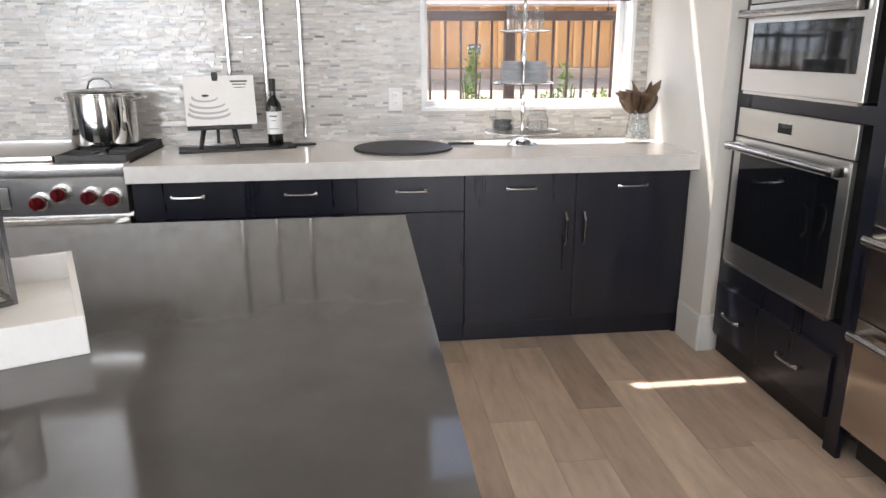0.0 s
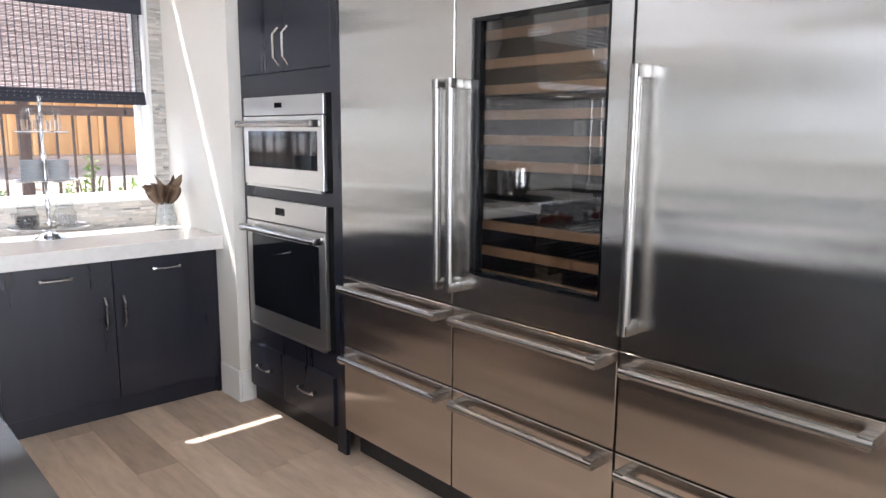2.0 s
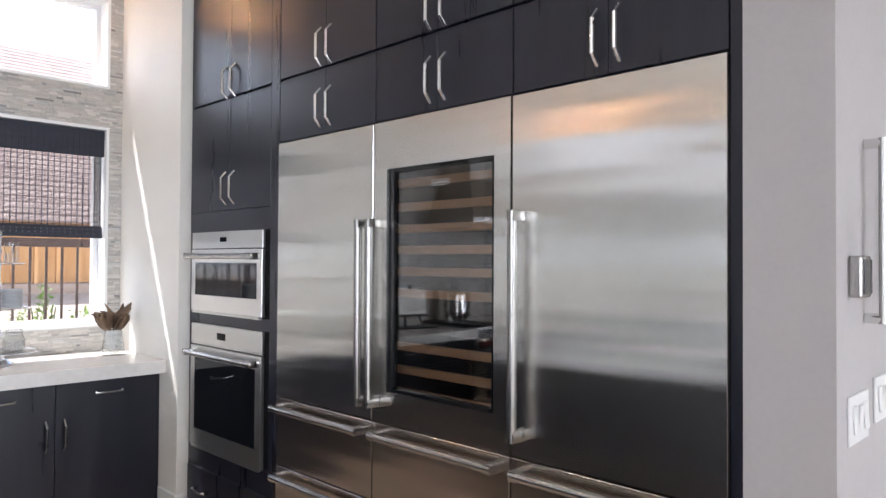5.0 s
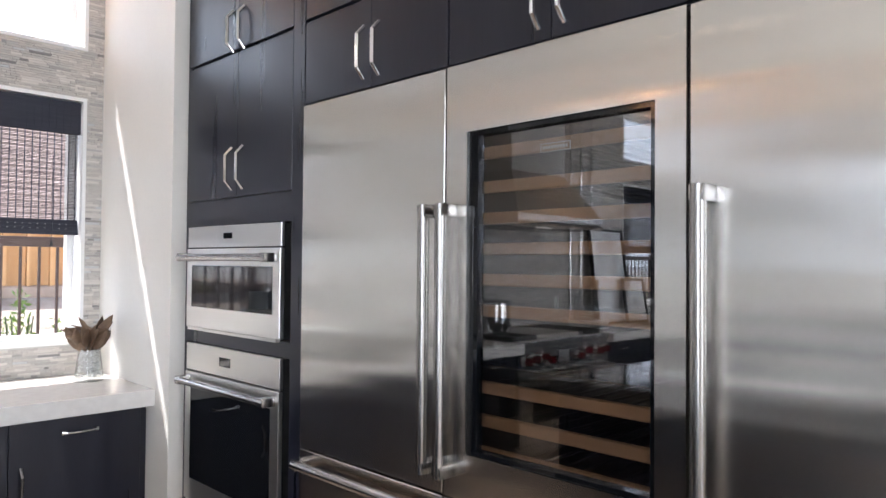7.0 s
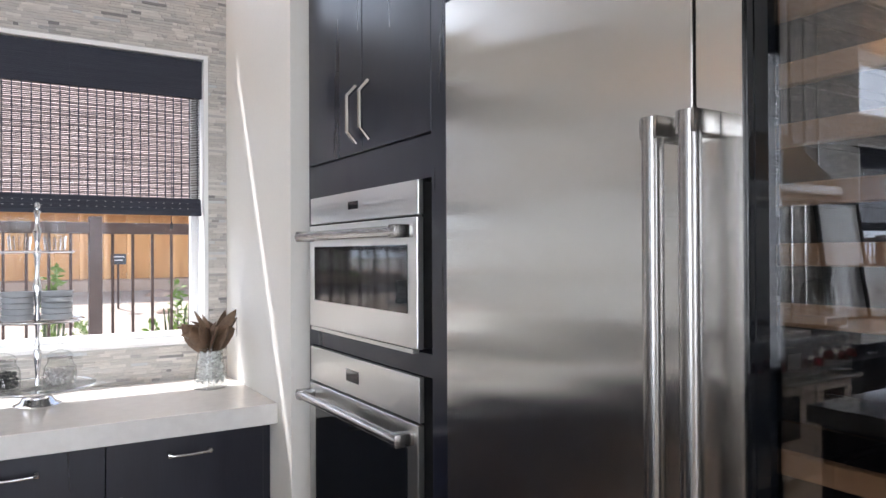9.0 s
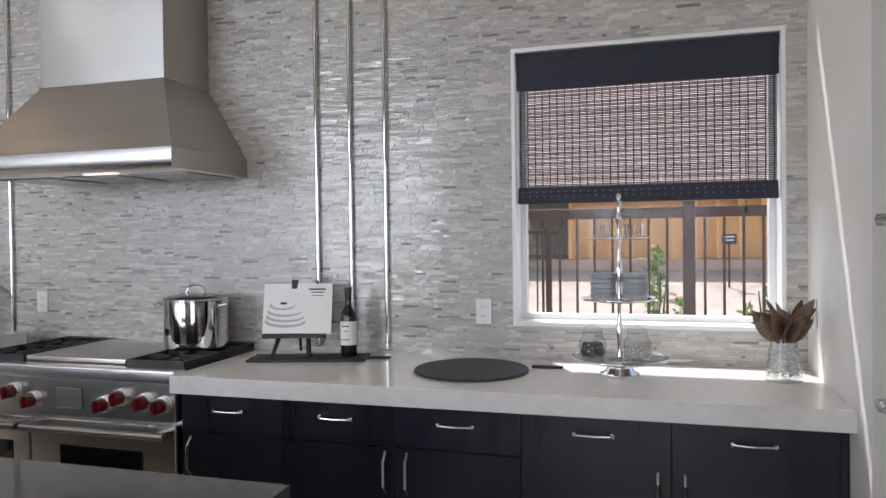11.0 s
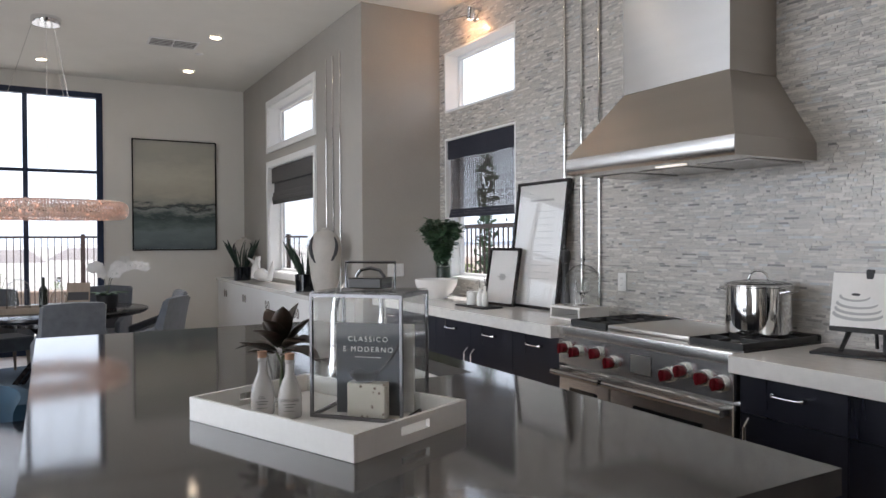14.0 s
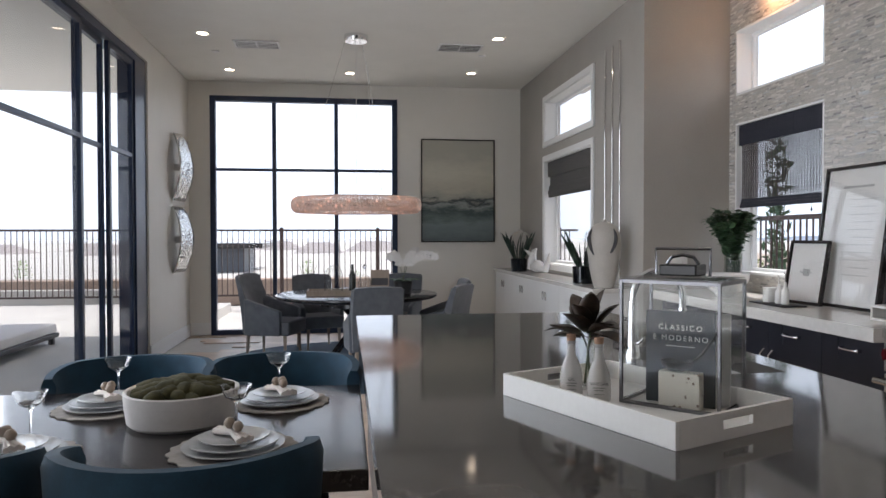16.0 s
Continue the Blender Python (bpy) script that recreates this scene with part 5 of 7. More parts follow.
m = thing("magazine", (-0.255, 3.94, CTR_Z + 0.119), "white cookbook with stacked plates on cover", "book")
m.matrix_basis = Matrix.Translation(m.location) @ Matrix.Rotation(radians(12), 4, "Z") @ Matrix.Rotation(radians(-12), 4, "X")
part("pages", boxes((-0.16, 0.002, 0, 0.165, 0.016, 0.235), bevel=0.001), PAPER, m)
part("cover", boxes((-0.162, 0.0, 0, 0.167, 0.0018, 0.237)), CERAMIC, m)
for k, (cx, cz, rx, rz, mt) in enumerate(((-0.055, 0.055, 0.10, 0.028, PALE_INK), (-0.05, 0.066, 0.095, 0.026, CERAMIC), (-0.055, 0.078, 0.093, 0.026, PALE_INK), (-0.05, 0.088, 0.09, 0.025, CERAMIC), (-0.06, 0.102, 0.083, 0.024, PALE_INK), (-0.055, 0.112, 0.08, 0.024, PAPER), (-0.07, 0.132, 0.062, 0.022, PALE_INK), (-0.066, 0.140, 0.058, 0.021, CERAMIC), (-0.065, 0.142, 0.018, 0.006, INK))):
    bm = bmesh.new()
    bmesh.ops.create_circle(bm, cap_ends=True, segments=28, radius=1, matrix=Matrix.Translation((cx, -0.0006 - 0.0002 * k, cz)) @ Matrix.Rotation(radians(90), 4, "X") @ Matrix.Diagonal((rx, rz, 1, 1)))
    part("printed_plate", bm, mt, m)
part("title_bars", boxes((0.055, -0.0012, 0.205, 0.135, -0.0004, 0.213), (0.065, -0.0012, 0.192, 0.128, -0.0004, 0.197), (0.07, -0.0012, 0.178, 0.125, -0.0004, 0.181)), INK, m)

# wine bottle
b = thing("wine_bottle", (-0.01, 3.995, CTR_Z + 0.0125), "dark green wine bottle with cream label", "bottle")
part("glass", lathe([(0, 0.004), (0.02, 0), (0.036, 0.001), (0.038, 0.008), (0.038, 0.185), (0.034, 0.205), (0.016, 0.232), (0.0145, 0.25), (0.0145, 0.31), (0.016, 0.312), (0.016, 0.32), (0, 0.32)], 32), WINE_GLASS, b, smooth="auto")
part("label", lathe([(0.0383, 0.055), (0.0386, 0.055), (0.0386, 0.165), (0.0383, 0.165)], 32), PAPER, b, "cream paper label", smooth="auto")
part("printed_lines", boxes((-0.018, -0.0392, 0.14, 0.018, -0.0384, 0.146), (-0.012, -0.0395, 0.12, 0.012, -0.0384, 0.123), (-0.022, -0.039, 0.08, 0.022, -0.0375, 0.083)), INK, b)
part("foil_cap", lathe([(0.0152, 0.262), (0.0158, 0.262), (0.0172, 0.311), (0.0172, 0.322), (0, 0.3225)], 24), BLACK_METAL, b, "black foil cap", smooth="auto")

# stockpot on the range
p = thing("stockpot", (-0.81, 3.96, 0.9535), "tall polished steel stockpot with glass lid", "pot")
part("pot", lathe([(0, 0), (0.148, 0), (0.153, 0.005), (0.153, 0.225), (0.157, 0.229), (0.157, 0.233), (0.149, 0.233), (0.149, 0.008), (0, 0.008)], 56), STEEL_POLISHED, p, smooth="auto")
for s in (-1, 1):
    part("side_handle", tube([(s * 0.152, -0.045, 0.205), (s * 0.195, -0.038, 0.215), (s * 0.205, 0, 0.217), (s * 0.195, 0.038, 0.215), (s * 0.152, 0.045, 0.205)], 0.006, 10), STEEL_POLISHED, p, smooth="auto")
lid = part("lid", lathe([(0.150, 0.234), (0.158, 0.236), (0.158, 0.240), (0.12, 0.252), (0.03, 0.262), (0, 0.263)], 48), THIN_GLASS, p, "domed glass lid", smooth="auto")
part("lid_rim", tube([(0.155 * math.cos(a), 0.155 * math.sin(a), 0.238) for a in np.linspace(0, 2 * math.pi, 48, endpoint=False)], 0.004, 8, closed=True), STEEL_POLISHED, lid, smooth=True)
part("lid_handle", tube([(-0.055, 0, 0.258), (-0.045, 0, 0.290), (-0.02, 0, 0.305), (0.02, 0, 0.305), (0.045, 0, 0.290), (0.055, 0, 0.258)], 0.006, 10), STEEL_POLISHED, lid, smooth="auto")


# ---- things on the far side of the counter ----
def framed_print(at, w, h, depth, lean, turn, label, lines):
    f = thing("framed_print", at, label, "picture frame", "framed prints leaning on the counter")
    f.matrix_basis = Matrix.Translation(at) @ Matrix.Rotation(radians(turn), 4, "Z") @ Matrix.Rotation(radians(-lean), 4, "X")
    t = 0.022
    part("frame", boxes((-w / 2, 0, 0, -w / 2 + t, depth, h), (w / 2 - t, 0, 0, w / 2, depth, h), (-w / 2 + t, 0, h - t, w / 2 - t, depth, h), (-w / 2 + t, 0, 0, w / 2 - t, depth, t), bevel=0.002), DARK_WOOD, f)
    part("print", boxes((-w / 2 + t, depth * 0.55, t, w / 2 - t, depth * 0.75, h - t)), PAPER, f, "white print with small lettering")
    part("glazing", boxes((-w / 2 + t, depth * 0.3, t, w / 2 - t, depth * 0.36, h - t)), PICTURE_GLASS, f)
    part("printed_lines", boxes(*[(x0, depth * 0.545, z0, x1, depth * 0.5495, z1) for x0, z0, x1, z1 in lines]), PALE_INK, f)
    return f


framed_print((-2.745, 3.985, CTR_Z), 0.62, 0.95, 0.035, 7.5, 0, "large black framed print leaning on mosaic wall", [(-0.14, 0.80, 0.14, 0.815)] + [(-0.06 + 0.05 * (k % 2), 0.72 - 0.05 * k, 0.17, 0.724 - 0.05 * k) for k in range(11)])
framed_print((-3.04, 3.90, CTR_Z), 0.36, 0.45, 0.025, 10, 6, "small black framed print leaning before larger print", [(-0.06, 0.22, 0.05, 0.23), (-0.03, 0.20, 0.03, 0.25)])
pm = thing("pepper_mill", (-2.245, 3.92, CTR_Z), "tall black turned pepper mill", "mill")
part("body", lathe([(0, 0), (0.032, 0), (0.034, 0.01), (0.030, 0.08), (0.022, 0.20), (0.020, 0.30), (0.026, 0.345), (0, 0.345)], 28), BLACK_METAL, pm, smooth="auto")
part("cap", lathe([(0, 0.346), (0.026, 0.347), (0.033, 0.365), (0.036, 0.40), (0.030, 0.43), (0.012, 0.437), (0.006, 0.445), (0, 0.447)], 28), BLACK_METAL, pm, smooth="auto")
cs = thing("riser_box", (-1.99, 3.84, CTR_Z), "low white display box under glass cloche", "stand")
part("base", boxes((-0.17, -0.12, 0, 0.12, 0.12, 0.012), (-0.17, -0.12, 0.07, 0.12, 0.12, 0.085), (-0.17, -0.12, 0.012, -0.155, 0.12, 0.07), (0.105, -0.12, 0.012, 0.12, 0.12, 0.07), (-0.155, 0.10, 0.012, 0.105, 0.12, 0.07), bevel=0.002), CERAMIC, cs)
cl = thing("glass_cloche", (-1.98, 3.84, CTR_Z + 0.0855), "clear glass bell cloche with knob", "cloche")
part("dome", lathe([(0.110, 0), (0.116, 0.002), (0.113, 0.01), (0.112, 0.16), (0.095, 0.215), (0.055, 0.25), (0.012, 0.262), (0, 0.263), (0, 0.260), (0.053, 0.247), (0.092, 0.213), (0.109, 0.16), (0.110, 0)], 40), THIN_GLASS, cl, smooth="auto")
part("knob", lathe([(0, 0.262), (0.007, 0.264), (0.007, 0.275), (0.016, 0.288), (0.012, 0.302), (0, 0.306)], 20), GLASS, cl, smooth="auto")
gb = thing("cut_goblet", (-1.98, 3.84, CTR_Z + 0.0855), "cut glass goblet under the cloche", "glass")
part("bowl", lathe([(0, 0), (0.035, 0.001), (0.034, 0.005), (0.006, 0.012), (0.005, 0.05), (0.012, 0.06), (0.038, 0.09), (0.040, 0.15), (0.038, 0.15), (0.035, 0.09), (0, 0.062)], 28), GLASS, gb, smooth="auto")
tr = thing("slate_tray", (-3.02, 3.72, CTR_Z), "black slate tray holding candle and bottles", "tray")
part("slab", boxes((-0.20, -0.09, 0, 0.19, 0.09, 0.012), bevel=0.003), SLATE, tr)
cd = thing("candle", (-3.11, 3.72, CTR_Z + 0.0125), "short white pillar candle on slate tray", "candle")
part("wax", lathe([(0, 0), (0.044, 0), (0.045, 0.002), (0.045, 0.098), (0.042, 0.10), (0, 0.096)], 32), CERAMIC, cd, smooth="auto")
part("wick", tube([(0, 0, 0.095), (0.001, 0, 0.108)], 0.001, 5), INK, cd)
for x, h in ((-2.99, 0.13), (-2.92, 0.15)):
    bt = thing("soap_bottle", (x, 3.71, CTR_Z + 0.0125), "small pale ceramic bottle with dark tip", "bottle", "bottles on the slate tray")
    part("body", lathe([(0, 0), (0.024, 0), (0.025, 0.003), (0.025, h * 0.6), (0.010, h * 0.78), (0.009, h), (0, h)], 24), CERAMIC, bt, smooth="auto")
    part("nozzle", tube([(0, 0, h), (0, 0, h + 0.05), (-0.012, 0, h + 0.065)], 0.004, 8), NICKEL, bt)
bw = thing("white_bowl", (-3.83, 3.80, CTR_Z), "large round white ceramic bowl", "bowl")
part("bowl", lathe([(0, 0), (0.075, 0), (0.08, 0.01), (0.14, 0.06), (0.178, 0.125), (0.183, 0.17), (0.178, 0.172), (0.170, 0.125), (0.13, 0.068), (0, 0.03)], 48), CERAMIC, bw, smooth="auto")
gv = thing("eucalyptus_vase", (-4.02, 3.98, CTR_Z), "tall smoked cylinder vase of eucalyptus stems", "vase")
part("glass", lathe([(0, 0), (0.068, 0), (0.070, 0.003), (0.070, 0.33), (0.066, 0.33), (0.066, 0.012), (0, 0.012)], 32), THIN_GLASS, gv, smooth="auto")
part("liner", lathe([(0, 0.0125), (0.060, 0.0125), (0.060, 0.27), (0, 0.27)], 24), SNAKE_LEAF, gv, "dark green leaf lining")
rng = random.Random(8)
for k in range(30):
    a, t = k * 2.4, 0.04 + 0.34 * ((k * 5) % 9) / 9
    pts = [Vector((0, 0, 0.2))]
    d = Vector((math.cos(a) * t, math.sin(a) * t * 0.7 - 0.05, 1)).normalized()
    for j in range(6):
        pts.append(pts[-1] + d * (0.074 + 0.022 * rng.random()) * (1 - 0.25 * t))
        d = (d + Vector((math.cos(a) * 0.07, math.sin(a) * 0.06, -0.03))).normalized()
    st = part("stem", tube(pts, 0.0025, 5), STEM, gv)
    bm = bmesh.new()
    for j in range(1, 7):
        for q in range(11):
            b2 = a + q * 2.1 + j
            f = rng.random()
            base = pts[j].lerp(pts[j - 1], f)
            arc_leaf(bm, base, (math.cos(b2), math.sin(b2), rng.uniform(-0.5, 0.6)), rng.uniform(0.044, 0.062), rng.uniform(0.046, 0.062), rng.uniform(-0.2, 0.5), rows=4)
    tagged(part("leaves", bm, GREEN_LEAF, st, smooth=True), kind="stuff")

# ---- tray and things on the island ----
TA = math.atan2(-0.254, -0.597)
TRAY = Vector((-0.025, 1.493, CTR_Z))


def on_tray(u, v, z=0.0):
    """A place on the tray: u along its long side, v across, from its near corner."""
    return TRAY + Vector((math.cos(TA) * u + math.sin(TA) * v, math.sin(TA) * u - math.cos(TA) * v, z))


tray = thing("serving_tray", on_tray(0.325, 0.2175), "white lacquer tray with cut handle holes on island", "tray")
tray.rotation_euler = (0, 0, TA)
L, W, T, Z = 0.325, 0.2175, 0.012, 0.066
part("bottom", boxes((-L + T, -W + T, 0.001, L - T, W - T, 0.012)), CERAMIC, tray)
part("long_side", boxes((-L, -W, 0, L, -W + T, Z), bevel=0.0015), CERAMIC, tray)
part("long_side", boxes((-L, W - T, 0, L, W, Z), bevel=0.0015), CERAMIC, tray)
for s in (-1, 1):
    x0, x1 = sorted((s * L, s * (L - T)))
    part("end", boxes((x0, -W + T, 0, x1, W - T, 0.026), (x0, -W + T, 0.048, x1, W - T, Z), (x0, -W + T, 0.026, x1, -0.055, 0.048), (x0, 0.055, 0.026, x1, W - T, 0.048)), CERAMIC, tray, "tray end with handle slot")

# glass box with chrome edges
GB = Vector((-0.405, 1.70, CTR_Z + 0.0125))
gbx = thing("glass_display_box", GB, "clear glass box with chrome edges and handle", "display case")
BA = radians(42)
gbx.rotation_euler = (0, 0, BA)


def in_box(u, v, z=0.0):
    """A place in the glass box, in its own axes."""
    return GB + Vector((math.cos(BA) * u - math.sin(BA) * v, math.sin(BA) * u + math.cos(BA) * v, z))


bw, bd, bh, t = 0.135, 0.10, 0.345, 0.009
for sx in (-1, 1):
    for sy in (-1, 1):
        part("edge_post", boxes((sx * bw - t / 2, sy * bd - t / 2, 0, sx * bw + t / 2, sy * bd + t / 2, bh), bevel=0.001), CHROME_DARKENED, gbx)
for z in (t / 2, bh - t / 2):
    for s in (-1, 1):
        part("edge_rail", boxes((-bw + t / 2, s * bd - t / 2, z - t / 2, bw - t / 2, s * bd + t / 2, z + t / 2)), CHROME_DARKENED, gbx)
        part("edge_rail", boxes((s * bw - t / 2, -bd + t / 2, z - t / 2, s * bw + t / 2, bd - t / 2, z + t / 2)), CHROME_DARKENED, gbx)
for s in (-1, 1):
    part("pane", boxes((-bw + t / 2, s * bd - 0.0015, t, bw - t / 2, s * bd + 0.0015, bh - t)), THIN_GLASS, gbx)
    part("pane", boxes((s * bw - 0.0015, -bd + t / 2, t, s * bw + 0.0015, bd - t / 2, bh - t)), THIN_GLASS, gbx)
part("top_pane", boxes((-bw - 0.002, -bd - 0.002, bh + 0.0005, bw + 0.002, bd + 0.002, bh + 0.006)), THIN_GLASS, gbx)
part("collar", boxes((-0.052, -0.04, bh + 0.0105, 0.052, 0.04, bh + 0.042), bevel=0.004, segments=2), BLACK_GLASS, gbx)
part("handle", tube([(-0.075, 0, bh + 0.011), (-0.078, 0, bh + 0.085), (0.078, 0, bh + 0.085), (0.075, 0, bh + 0.011)], 0.0045, 8), CHROME_DARKENED, gbx)
part("loop", tube([(-0.045, 0, bh + 0.043), (-0.03, 0, bh + 0.062), (0, 0, bh + 0.068), (0.03, 0, bh + 0.062), (0.045, 0, bh + 0.043)], 0.005, 8), CHROME_DARKENED, gbx)



def facing(name, at, turn, label, category):
    o = thing(name, at, label, category)
    o.rotation_euler = (0, 0, turn)
    return o


def writing(text, size, parent, at, mat, name="lettering", spacing=1.0, turn=(90, 0, 0)):
    cu = bpy.data.curves.new(name, "FONT")
    cu.body, cu.size, cu.align_x, cu.extrude, cu.space_character = text, size, "CENTER", 0.0002, spacing
    cu.materials.append(mat)
    o = new(name, cu)
    o.parent = parent
    o.location, o.rotation_euler = at, [radians(a) for a in turn]
    return o


bk = facing("cookbook", in_box(0.005, -0.028, 0.001), BA + radians(3), "dark slate cookbook with white title inside box", "book")
part("cover", boxes((-0.095, -0.002, 0.0, 0.095, 0.0, 0.255), (-0.095, 0.022, 0.0, 0.095, 0.024, 0.255), (-0.097, 0.0, 0.0, -0.095, 0.024, 0.255), bevel=0.0005), NAVY_COVER, bk)
part("pages", boxes((-0.094, 0.0005, 0.003, 0.092, 0.0215, 0.252)), PAPER, bk)
writing("CLASSICO", 0.021, bk, (0, -0.0025, 0.205), WHITE_INK, spacing=1.35)
writing("E MODERNO", 0.021, bk, (0, -0.0025, 0.176), WHITE_INK, spacing=1.35)
part("printed_rule", boxes((-0.04, -0.0028, 0.160, 0.04, -0.0022, 0.1615)), WHITE_INK, bk)
bk2 = facing("magazine", in_box(0.02, 0.025, 0.001), BA + radians(3), "thin white magazine behind cookbook", "book")
part("pages", boxes((-0.11, 0.0, 0.0, 0.10, 0.012, 0.250), bevel=0.001), PAPER, bk2)
tb = facing("terrazzo_block", in_box(0.02, -0.062, 0.001), BA + radians(3), "pale speckled terrazzo block inside glass box", "utensil holder")
part("block", boxes((-0.055, -0.02, 0, 0.055, 0.02, 0.098), bevel=0.002), TERRAZZO, tb)
sp = facing("serving_spoon", in_box(0.02, -0.062, 0.0995), BA + radians(3), "black metal ladle resting on terrazzo block", "spoon")
part("bowl", lathe([(0, 0), (0.025, 0.003), (0.040, 0.018), (0.042, 0.028), (0.038, 0.027), (0.022, 0.008), (0, 0.005)], 24, at=(-0.01, 0, 0)), BLACK_METAL, sp, smooth="auto")
part("handle", tube([(0.028, 0, 0.024), (0.055, 0, 0.05), (0.085, 0.004, 0.095), (0.098, 0.006, 0.125)], 0.0035, 8), BLACK_METAL, sp, smooth="auto")

for (u, v), word in (((-0.545, 1.425), "OIL"), ((-0.470, 1.482), "VINEGAR")):
    at = Vector((u, v, CTR_Z + 0.0125))
    bt = facing("milk_bottle", at, math.atan2(0.82 - at.y, 1.43 - at.x) + radians(90), "small clear frosted bottle with cork and lettering", "bottle")
    part("glass", lathe([(0, 0), (0.030, 0.0), (0.033, 0.004), (0.033, 0.055), (0.027, 0.085), (0.013, 0.120), (0.0115, 0.150), (0.014, 0.153), (0.014, 0.160), (0, 0.160)], 32), FROSTED, bt, smooth="auto")
    part("cork", lathe([(0, 0.1605), (0.0125, 0.1605), (0.0135, 0.178), (0, 0.179)], 18), CORK, bt, smooth="auto")
    writing(word, 0.0125 if word == "OIL" else 0.0125, bt, (0, -0.0338, 0.048), INK)
    part("printed_lines", boxes((-0.016, -0.0345, 0.040, 0.016, -0.0332, 0.0415), (-0.012, -0.0345, 0.033, 0.012, -0.0332, 0.0345), (-0.014, -0.0345, 0.022, 0.014, -0.0332, 0.023)), INK, bt)
vz = thing("magnolia_vase", Vector((-0.625, 1.505, CTR_Z + 0.0125)), "clear flared glass vase of dark magnolia leaves", "vase")
part("glass", lathe([(0, 0), (0.036, 0), (0.038, 0.003), (0.030, 0.03), (0.032, 0.09), (0.045, 0.155), (0.043, 0.155), (0.029, 0.09), (0.027, 0.03), (0.033, 0.012), (0, 0.012)], 32), THIN_GLASS, vz, smooth="auto")
rng = random.Random(21)
for k in range(3):
    a = k * 2.1
    part("stem", tube([(0.01 * math.cos(a), 0.01 * math.sin(a), 0.014), (0, 0, 0.12), (0.03 * math.cos(a), 0.03 * math.sin(a), 0.19)], 0.003, 6), STEM, vz)
for k in range(17):
    a = k * 2.399 + rng.uniform(-0.35, 0.35)
    el = (k % 7) / 7 + rng.uniform(-0.06, 0.06)
    bm = bmesh.new()
    arc_leaf(bm, (0.022 * math.cos(a), 0.022 * math.sin(a), 0.155 + 0.05 * el), (math.cos(a) * (1.15 - el), math.sin(a) * (1.15 - el), 0.10 + 1.3 * el), rng.uniform(0.085, 0.135), rng.uniform(0.058, 0.078), rng.uniform(-0.3, 1.1), rows=7, cup=0.45)
    thicken(part("leaf", bm, DARK_LEAF, vz, smooth=True), 0.0012)

# ---- breakfast table beside the island ----
tbl = thing("breakfast_table", (-1.02, -0.1, 0), "glossy dark wood table joined to the island", "table")
part("tabletop", boxes((-1.57, -1.05, 0.70, -0.47, 0.83, 0.76), bevel=0.003), DARK_WOOD, tbl, world_at=True)
for x in (-1.20, -0.84):
    part("pedestal", boxes((x - 0.06, -0.80, 0.0, x + 0.06, 0.60, 0.699), bevel=0.004), DARK_WOOD, tbl, world_at=True)
rng = random.Random(2)


